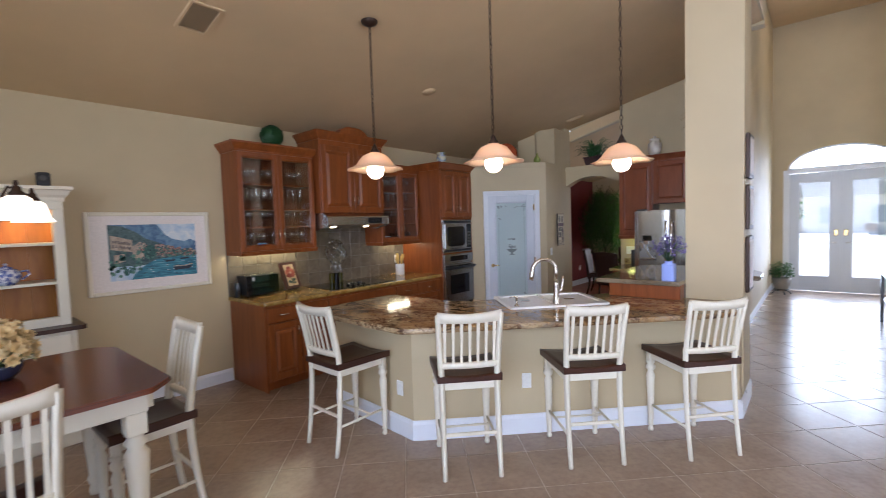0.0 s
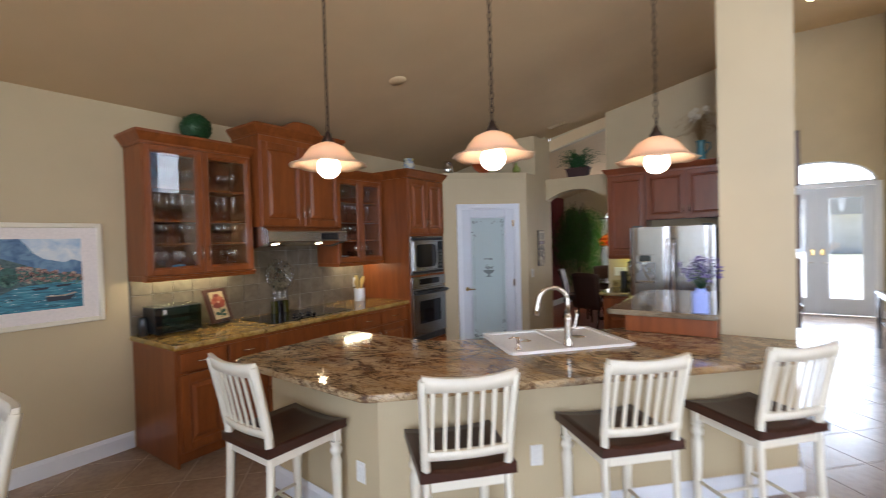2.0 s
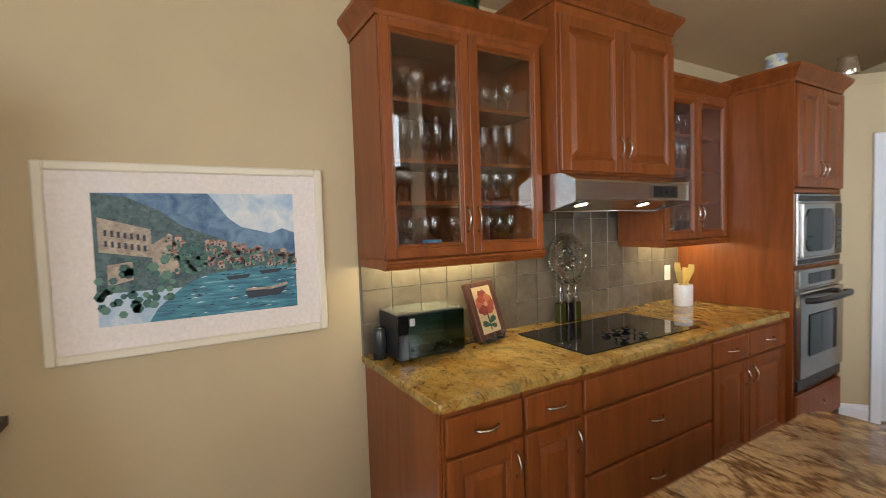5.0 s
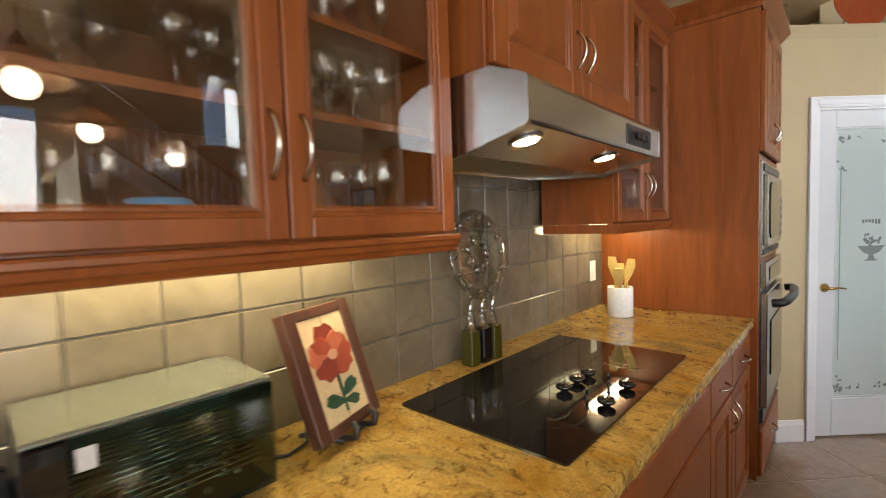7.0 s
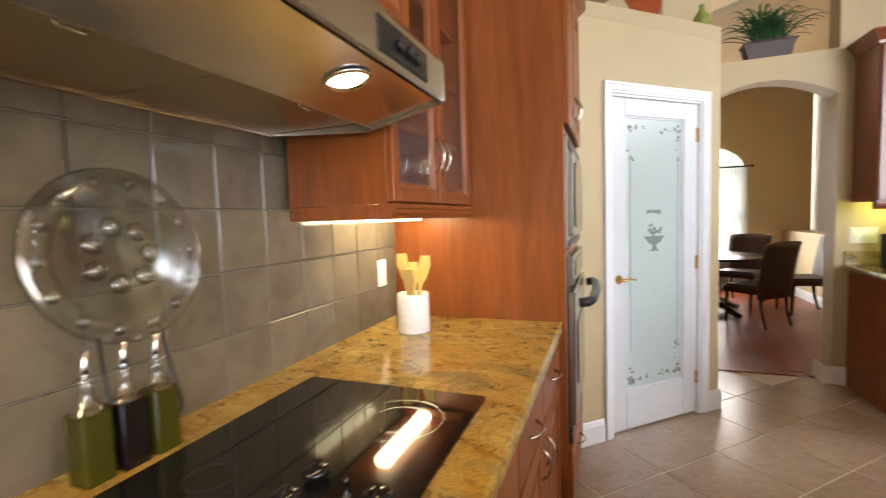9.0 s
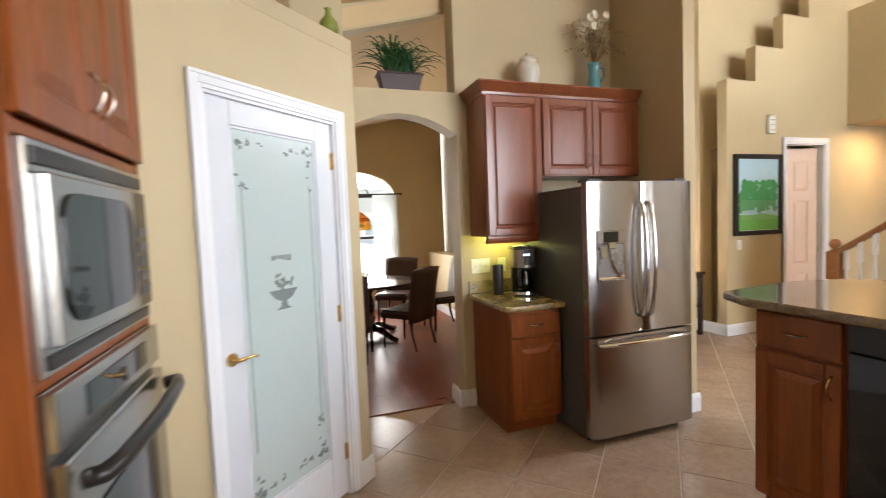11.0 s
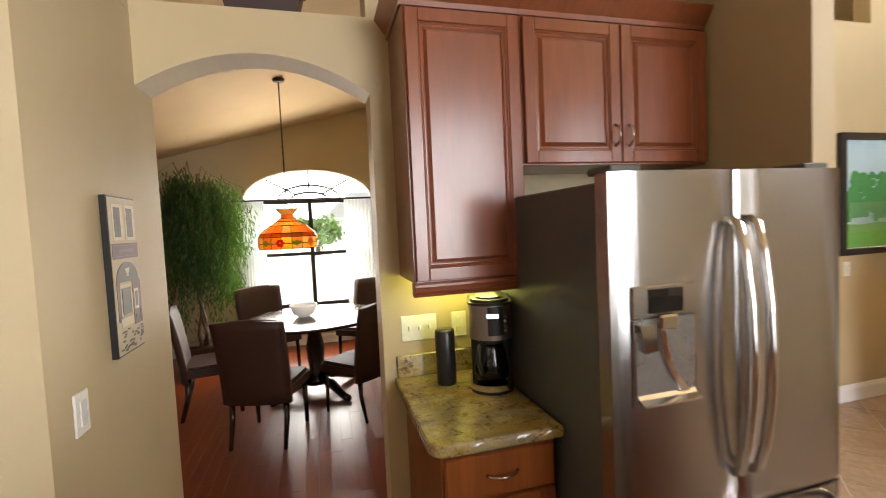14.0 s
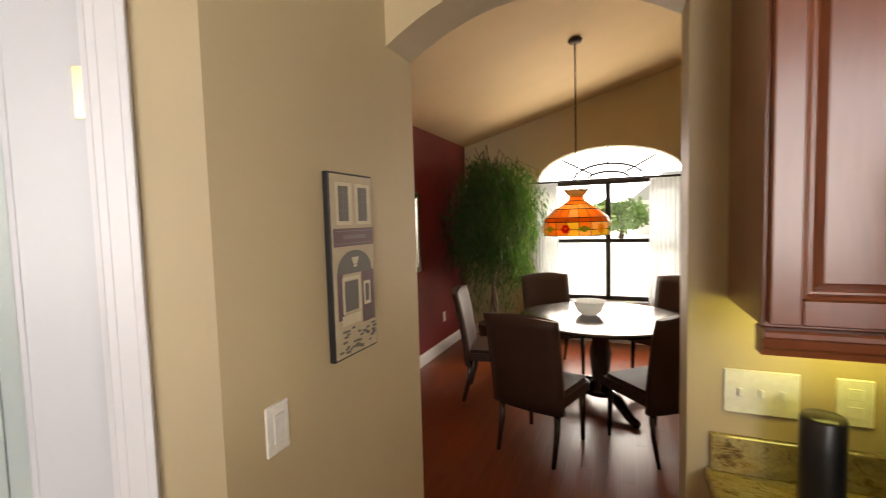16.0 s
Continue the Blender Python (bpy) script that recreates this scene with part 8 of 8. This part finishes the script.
# stained glass lamp
LX, LY, LZ = -2.565, 9.48, 1.445
lp = thing("stained_glass_lamp", "hanging stained glass lamp with orange panes and a flower border", "pendant lamp", pose(LX, LY, LZ))
AMB = frosted("amber_art_glass", (.90, .42, .08), .6, .2)
HONEY = frosted("honey_art_glass", (.95, .68, .30), .6, .2)
REDG = frosted("red_art_glass", (.75, .03, .03), .5, .2)
GRNG = frosted("green_art_glass", (.25, .50, .05), .5, .2)
YELG = frosted("yellow_art_glass", (.92, .75, .15), .6, .2)
ORANGE = frosted("deep_orange_art_glass", (.72, .20, .03), .5, .2)
prof = [(.268, 0), (.272, .050), (.270, .110), (.255, .145), (.175, .215), (.110, .255), (.070, .285)]
NS = 18


def art_pane(r0, z0, r1, z1, a0, a1, material, out=0.0):
    bm = bmnew()
    o_, i_ = ([bm.verts.new(((r + d_) * math.cos(a), (r + d_) * math.sin(a), z)) for r, a, z in ((r0, a0, z0), (r0, a1, z0), (r1, a1, z1), (r1, a0, z1))] for d_ in (out, out - .004))
    bm.faces.new(o_)
    bm.faces.new(i_)
    for q_ in range(4):
        bm.faces.new((o_[q_], o_[(q_ + 1) % 4], i_[(q_ + 1) % 4], i_[q_]))
    part("pane", bm, material, lp)


rng = random.Random(61)
for k_, choice in enumerate(((YELG, HONEY, YELG, AMB), (HONEY, YELG, AMB, HONEY), (ORANGE,), (HONEY, AMB), (HONEY,), (AMB,))):
    for i in range(NS):
        a0, a1 = 2 * math.pi * i / NS + .008, 2 * math.pi * (i + 1) / NS - .008
        (r0, z0), (r1, z1) = prof[k_], prof[k_ + 1]
        art_pane(r0, z0 + .002, r1, z1 - .002, a0, a1, choice[rng.randrange(len(choice))])
# flowers and leaves of the border
for i in range(12):
    a = 2 * math.pi * i / 12 + .32
    mm = (REDG, GRNG, AMB, GRNG)[i % 4]
    n_ = 6 if mm is not GRNG else 4
    bm = bmnew()
    for p in range(n_):
        q_ = p / n_ * 6.283
        w_, h_ = (.030, .030) if mm is not GRNG else (.036, .018)
        c0 = (a + math.cos(q_) * w_ * .75 / .27, .055 + math.sin(q_) * h_ * .75)
        ring_ = [bm.verts.new((.279 * math.cos(c0[0] + .017 * math.cos(t_ * 1.047) / .27), .279 * math.sin(c0[0] + .017 * math.cos(t_ * 1.047) / .27), c0[1] + .015 * math.sin(t_ * 1.047))) for t_ in range(6)]
        back_ = [bm.verts.new((v_.co.x * .985, v_.co.y * .985, v_.co.z)) for v_ in ring_]
        bm.faces.new(ring_)
        bm.faces.new(back_)
        for t_ in range(6):
            bm.faces.new((ring_[t_], ring_[(t_ + 1) % 6], back_[(t_ + 1) % 6], back_[t_]))
    part("flower" if mm is not GRNG else "leaf_spray", bm, mm, lp)
bm = bmnew()
for r, z in prof:
    tube(bm, [(r * math.cos(a * .196), r * math.sin(a * .196), z) for a in range(33)], .003, 5)
for i in range(NS):
    a = 2 * math.pi * i / NS
    tube(bm, [(r * math.cos(a), r * math.sin(a), z) for r, z in prof], .0022, 4)
part("came", bm, BRONZE, lp)
bm = bmnew()
lathe(bm, [(.070, .285), (.066, .305), (.060, .318), (.062, .322)], (0, 0), 18)
part("collar", bm, ORANGE, lp)
bm = bmnew()
lathe(bm, [(.062, .323), (.085, .350), (.105, .372), (.101, .373), (.080, .352), (.056, .325)], (0, 0), 36, lambda a, k_: .010 * abs(math.sin(4.5 * a)) if k_ in (2, 3) else 0)
part("crown", bm, HONEY, lp, "flared scalloped crown of honey glass")
bm = bmnew()
tube(bm, [(0, 0, .29), (0, 0, dz(LX) - LZ - .02)], .006, 6)
part("cord", bm, BRONZE, lp)
bm = bmnew()
lathe(bm, [(0, -.03), (.05, -.025), (.06, -.005), (.06, 0)], (0, 0), 16)
q = part("canopy", bm, BRONZE, lp)
q.location.z = dz(LX) - LZ - .004
bm = bmnew()
ball(bm, (0, 0, .12), .04, 12)
part("bulb", bm, glow("dining_bulb", (1.0, .72, .4), 50), lp)

# weeping fig in the corner
tr = thing("weeping_fig", "tall weeping fig tree with fine drooping leaves in a dark pot", "tree", pose(-3.66, 10.72, 0))
bm = bmnew()
lathe(bm, [(0, .0005), (.14, .0005), (.18, .16), (.20, .30), (.19, .34), (.17, .33), (0, .30)], (0, 0), 24)
part("pot", bm, plain("dark_basket_pot", (.06, .035, .022), .6), tr)
rng = random.Random(77)
bm = bmnew()
for s_ in (-1, 0, 1):
    pts = [(s_ * .03, .01 * s_, .3)]
    for t in range(1, 9):
        pts.append((s_ * .03 + .035 * math.sin(t * .9 + s_ * 2), .03 * math.cos(t * .8 + s_), .3 + t * .14))
    tube(bm, pts, [.020 - .0013 * t for t in range(9)], 7)
limbs = []
for i in range(72):
    a = rng.random() * 6.283
    z0 = 1.10 + .95 * rng.random()
    rr = .18 + .40 * rng.random()
    rise = .08 + .42 * rng.random()
    p0 = Vector((0, 0, z0))
    p1 = Vector((math.cos(a) * rr * .55, math.sin(a) * rr * .55, z0 + rise))
    p2 = Vector((math.cos(a) * rr, math.sin(a) * rr * .85, z0 + rise - .12))
    p3 = Vector((math.cos(a) * rr * 1.12, math.sin(a) * rr * .95, z0 + rise - .45 - .38 * rng.random()))
    tube(bm, [p0, p1, p2, p3], [.007, .005, .003, .0015], 4)
    limbs.append((p0, p1, p2, p3))
part("trunk", bm, BARK, tr)
verts, faces = [], []
for p0, p1, p2, p3 in limbs:
    for j in range(190):
        t = rng.random() ** .7
        b_ = (p0 * (1 - t) ** 3 + p1 * 3 * t * (1 - t) ** 2 + p2 * 3 * t * t * (1 - t) + p3 * t ** 3)
        b_ = b_ + Vector((rng.gauss(0, .055), rng.gauss(0, .055), rng.gauss(0, .05)))
        if t < .22 and rng.random() < .7:
            continue
        L = .065 + .05 * rng.random()
        d_ = Vector((rng.uniform(-.5, .5), rng.uniform(-.5, .5), -1)).normalized()
        sd = d_.cross(Vector((rng.random(), rng.random(), .1))).normalized() * .009
        n0 = len(verts)
        mid = b_ + d_ * L * .45 + sd.cross(d_) * .3
        verts += [tuple(b_), tuple(mid + sd), tuple(b_ + d_ * L), tuple(mid - sd)]
        faces.append((n0, n0 + 1, n0 + 2, n0 + 3))
me = bpy.data.meshes.new("crown")
me.from_pydata(verts, [], faces)
k = Mat("fig_leaf", .4)
g_ = k.t.nodes.new("ShaderNodeNewGeometry")
k.put("Base Color", k.ramp(g_.outputs["Random Per Island"], ((0, (.014, .045, .009)), (.6, (.035, .095, .018)), (1, (.085, .17, .035)))))
trn = k.t.nodes.new("ShaderNodeBsdfTranslucent")
trn.inputs[0].default_value = (.10, .22, .03, 1)
mx = k.t.nodes.new("ShaderNodeMixShader")
mx.inputs[0].default_value = .25
k.t.links.new(k.b.outputs[0], mx.inputs[1])
k.t.links.new(trn.outputs[0], mx.inputs[2])
k.t.links.new(mx.outputs[0], k.t.nodes["Material Output"].inputs[0])
me.materials.append(k.m)
cw = new("crown", me)
cw.parent = tr

# arched window: dark frame, fan bars, glass
wd = thing("window_dining", "tall arched window with dark frame and fan bars", "window", kind="structure")
DKF = plain("dark_window_frame", (.035, .032, .03), .4)
for nm, lo, hi in (("mullion", (WCX - .03, DY + .05, WZ0), (WCX + .03, DY + .10, 2.00)), ("transom", (WCX - WHW, DY + .05, 1.995), (WCX + WHW, DY + .10, 2.05)), ("meeting_rail", (WCX - WHW, DY + .055, 1.265), (WCX + WHW, DY + .095, 1.31)),
                   ("window_frame", (WCX - WHW, DY + .05, WZ0), (WCX - WHW + .05, DY + .10, 2.00)), ("window_frame", (WCX + WHW - .05, DY + .05, WZ0), (WCX + WHW, DY + .10, 2.00)), ("window_frame", (WCX - WHW, DY + .05, WZ0), (WCX + WHW, DY + .10, WZ0 + .05))):
    boxpart(nm, lo, hi, DKF, wd, .003)
bm = bmnew()
tube(bm, [(WCX - .42 * math.cos(math.pi * i / 12), DY + .075, 2.05 + .20 * math.sin(math.pi * i / 12)) for i in range(13)], .013, 6)
for i in (3, 6, 9):
    a = math.pi * i / 12
    tube(bm, [(WCX - .25 * math.cos(a), DY + .075, 2.05 + .10 * math.sin(a)), (WCX - .80 * math.cos(a), DY + .075, 2.05 + .40 * math.sin(a))], .013, 6)
tube(bm, [(WCX - .25 * math.cos(math.pi * i / 12), DY + .075, 2.05 + .10 * math.sin(math.pi * i / 12)) for i in range(13)], .013, 6)
part("fan_bars", bm, DKF, wd)
bm = bmnew()
rbox(bm, (WCX - WHW - .02, DY - .04, WZ0 - .03), (WCX + WHW + .02, DY + .05, WZ0), .004)
part("window_sill", bm, TRIM, wd)
bm = bmnew()
rbox(bm, (WCX - WHW, DY + .072, WZ0), (WCX + WHW, DY + .078, 2.00), 0)
g = part("pane", bm, GLASS, wd)
g.visible_shadow = False
cr_ = thing("curtain_rod", "thin dark curtain rod across the window", "curtain rod", pose(0, DY - .07, 2.045))
bm = bmnew()
tube(bm, [(WCX - .95, 0, 0), (WCX + .95, 0, 0)], .011, 8)
part("rod", bm, BRONZE, cr_)
for s_ in (-1, 1):
    bm = bmnew()
    ball(bm, (WCX + s_ * .97, 0, 0), .024, 10)
    part("finial", bm, BRONZE, cr_)
    bm = bmnew()
    tube(bm, [(WCX + s_ * .90, 0, 0), (WCX + s_ * .90, .069, 0)], .007, 6)
    part("bracket", bm, BRONZE, cr_)
for x0, x1 in ((-3.34, -2.98), (-1.93, -1.48)):
    verts, faces = [], []
    nn = 60
    for i in range(nn + 1):
        x = x0 + (x1 - x0) * i / nn
        y = DY - .075 + .022 * math.sin(i * .95) + .008 * math.sin(i * .41)
        verts += [(x, y, .03), (x, y * 1.0, 1.0), (x0 + (x1 - x0) * (.5 + (i / nn - .5) * .96), DY - .07 + .016 * math.sin(i * .95), 2.03)]
        if i:
            b_ = 3 * (i - 1)
            faces += [(b_, b_ + 3, b_ + 4, b_ + 1), (b_ + 1, b_ + 4, b_ + 5, b_ + 2)]
    me = bpy.data.meshes.new("curtain")
    me.from_pydata(verts, [], faces)
    for p in me.polygons:
        p.use_smooth = True
    me.materials.append(SHEER)
    c_ = tagged(new("curtain", me), "sheer white curtain hanging in folds beside the window", "curtain", "sheer curtains")
    sol = c_.modifiers.new("cloth", 'SOLIDIFY')
    sol.thickness = .002

# mirror frame on the red wall, outlet, ledge ornaments
mr = thing("wall_mirror", "silver framed mirror on the red wall", "mirror", pose(-4.25, 9.30, 1.05, 0, 0, 90))
bm = bmnew()
for lo, hi in (((0, -.03, 0), (.06, -.001, .85)), ((.54, -.03, 0), (.60, -.001, .85)), ((.06, -.03, 0), (.54, -.001, .06)), ((.06, -.03, .79), (.54, -.001, .85))):
    rbox(bm, lo, hi, .01)
part("frame", bm, NICKEL, mr)
boxpart("glass", (.06, -.012, .06), (.54, -.004, .79), metal("mirror_silver", (.9, .9, .9), .02), mr, 0)
plate("outlet", "white outlet on the red wall", pose(-4.25, 10.55, .42, 0, 0, 90), "outlet")
urn("dark_urn", "dark round vase on the dining room ledge", [(0, 0), (.06, 0), (.12, .10), (.13, .2), (.09, .3), (.05, .34), (.06, .37), (0, .37)], plain("dark_brown_glaze", (.05, .03, .022), .2), pose(-.78, 9.55, .9805))
urn("candle_glass", "small red glass candle on the dining room ledge", [(0, 0), (.04, 0), (.045, .07), (.04, .09), (0, .09)], plain("red_glass_glaze", (.45, .05, .02), .15), pose(-.80, 10.3, .9805), category="candle")

# outside: palm by the window, hedge and trees
sg = thing("sago_palm", "small bright green sago palm outside the window", "plant", pose(-2.75, 13.0, -.2))
bm = bmnew()
tube(bm, [(0, 0, 0), (0, 0, .5)], [.12, .09], 8)
part("trunk", bm, BARK, sg)
rng = random.Random(90)
bm = bmnew()
for i in range(30):
    a = rng.random() * 6.283
    for t in range(16):
        u = t / 15
        c_ = Vector((math.cos(a) * u * .5, math.sin(a) * u * .5, .5 + .55 * math.sin(u * 1.9)))
        d_ = Vector((math.cos(a), math.sin(a), 0))
        for s_ in (-1, 1):
            e = d_ * .03 + d_.cross(Vector((0, 0, 1))) * s_ * .12 * (1 - u * .7)
            w = d_ * .008
            bm.faces.new([bm.verts.new(x_) for x_ in (c_ - w, c_ + e, c_ + w)])
part("fronds", bm, LEAF_YL, sg)


def outdoor_tree(m, h, r, seed, label):
    t_ = thing("garden_tree", label, "tree", m, "trees in the street")
    rr = random.Random(seed)
    bm = bmnew()
    tube(bm, [(0, 0, 0), (.1, 0, h * .3), (0, .1, h * .6)], [.22, .16, .08], 8)
    for i in range(9):
        a = rr.random() * 6.28
        tube(bm, [(0, 0, h * .35), (math.cos(a) * r * .4, math.sin(a) * r * .4, h * .55), (math.cos(a) * r * .8, math.sin(a) * r * .8, h * .75)], [.08, .05, .02], 6)
    part("trunk", bm, BARK, t_)
    verts, faces = [], []
    for c in range(60):
        cc = Vector((rr.gauss(0, .45) * r, rr.gauss(0, .45) * r, h * (.45 + .5 * rr.random())))
        for j in range(55):
            p = cc + Vector((rr.gauss(0, .22) * r, rr.gauss(0, .22) * r, rr.gauss(0, .10) * h))
            s_ = .12 + .14 * rr.random()
            u = Vector((rr.uniform(-1, 1), rr.uniform(-1, 1), rr.uniform(-1, 1))).normalized() * s_
            w = u.cross(Vector((rr.random(), rr.random(), rr.random()))).normalized() * s_ * .6
            n0 = len(verts)
            verts += [tuple(p - u), tuple(p + w), tuple(p + u), tuple(p - w)]
            faces.append((n0, n0 + 1, n0 + 2, n0 + 3))
    me = bpy.data.meshes.new("crown")
    me.from_pydata(verts, [], faces)
    me.materials.append(LEAF_YL)
    o = new("crown", me)
    o.parent = t_


outdoor_tree(pose(-2.6, 40, -.2), 2.6, 1.6, 1, "low leafy green tree across the street")
bm = bmnew()
rbox(bm, (-140, 62, -2), (140, 62.5, 60), 0)
k = Mat("bright_hazy_sky", .9)
k.put("Base Color", (.8, .85, .9, 1))
k.put("Emission Color", (.93, .98, 1.0, 1))
k.put("Emission Strength", 4.6)
structure("backdrop", bm, k.m, "bright hazy sky beyond the street")
hs = thing("neighbour_house", "pale house across the street with a grey roof", "house", pose(4.5, 46, -.2))
boxpart("wall", (-6, 0, 0), (6, 7, 3.0), paint("pale_stucco", (.80, .76, .70), .8), hs, 0)
bm = bmnew()
prism(bm, [(-6.6, 3.0), (6.6, 3.0), (4.0, 5.2), (-4.0, 5.2)], -.6, 7.6, "y")
part("roof", bm, plain("grey_roof_tile", (.46, .44, .41), .8), hs)
# window colour lightened to stand in for the overexposed view
for x in (-4.2, -1.2, 2.4):
    w_ = boxpart("window", (x, -.05, .9), (x + 1.2, -.002, 2.2), plain("washed_out_window", (.42, .45, .47), .3), hs, 0)

# ------------------------------------------------------------------ pieces: backsplash tiles, floor tiles, boards


def shared(name, bm, material):
    return mesh_of(name, bm, material)


def piece(name, me, parent, m):
    o = bpy.data.objects.new(name, me)
    scene.collection.objects.link(o)
    o.parent = parent
    o.matrix_basis = m
    return o


splash = bpy.data.objects["backsplash"]
bm = bmnew()
P_ = .165
rbox(bm, (0, -P_ / 2 + .002, -P_ / 2 + .002), (.008, P_ / 2 - .002, P_ / 2 - .002), .002)
tile_me = shared("tile", bm, SPLASH)
rng = random.Random(2)
for j in range(6):
    z = .918 + P_ * (j + .5) - .012
    if j == 0:
        z += .0
    for i in range(16):
        y = 2.005 + P_ * (i + .5)
        if j >= 3 and not 2.90 < y < 3.92:
            continue
        if z + P_ / 2 > 1.80:
            continue
        piece("tile", tile_me, splash, pose(WX + .0042, y, z, rng.uniform(-.15, .15), rng.uniform(-.3, .3), rng.uniform(-.3, .3)))

# floor tiles laid diagonally
T_ = .425
bm = bmnew()
rbox(bm, (-T_ / 2 + .0028, -T_ / 2 + .0028, -.010), (T_ / 2 - .0028, T_ / 2 - .0028, 0), .002)
floor_me = shared("tile", bm, TILE)
rest_v, rest_f = [], []
r45 = math.radians(45)
spots = []
off_n = (2.68 / T_) % 1.0
for a in range(-30, 40):
    for b_ in range(-30, 40):
        m_, n_ = (a + .70) * T_, (b_ + off_n + .5) * T_
        x, y = (m_ - n_) * math.cos(r45), (m_ + n_) * math.cos(r45)
        if not (-4.9 < x < 8.0 and -3.3 < y < 11.8):
            continue
        if y > 7.0 and x < -.55:
            continue
        if x > 5.9:
            continue
        spots.append((abs(x + 1.6) + abs(y - 4.0) * .8, x, y))
spots.sort()
for i, (_, x, y) in enumerate(spots):
    if i < 300:
        piece("tile", floor_me, floor, pose(x, y, 0, 0, 0, 45))
    else:
        s_ = (T_ - .007) / 2 * math.sqrt(2)
        n0 = len(rest_v)
        for z in (-.010, 0.0):
            rest_v += [(x + s_, y, z), (x, y + s_, z), (x - s_, y, z), (x, y - s_, z)]
        rest_f += [(n0 + 4, n0 + 5, n0 + 6, n0 + 7)] + [(n0 + q_, n0 + (q_ + 1) % 4, n0 + 4 + (q_ + 1) % 4, n0 + 4 + q_) for q_ in range(4)]
me = bpy.data.meshes.new("far_tiles")
me.from_pydata(rest_v, [], rest_f)
me.materials.append(TILE)
o = tagged(new("far_tiles", me), kind="stuff")
o.parent = floor

# boards of the dining room floor
bm = bmnew()
rbox(bm, (-.0408, -.60, 0), (.0408, .60, .008), .0004)
board_me = shared("board", bm, HARDWOOD)
rng = random.Random(12)
cnt = 0
x = -4.25 + .041
while x < -.96:
    y = 7.04 + .6 - 1.2 * rng.random()
    while y - .6 < 11.45:
        if cnt < 300 or True:
            lo, hi = max(7.03, y - .6), min(11.45, y + .6)
            if hi - lo > .15:
                piece("board", board_me, floor_dining, Matrix.Translation((x, (lo + hi) / 2, .0)) @ Matrix.Diagonal((1, (hi - lo - .002) / 1.2, 1, 1)))
                cnt += 1
        y += 1.2
    x += .082
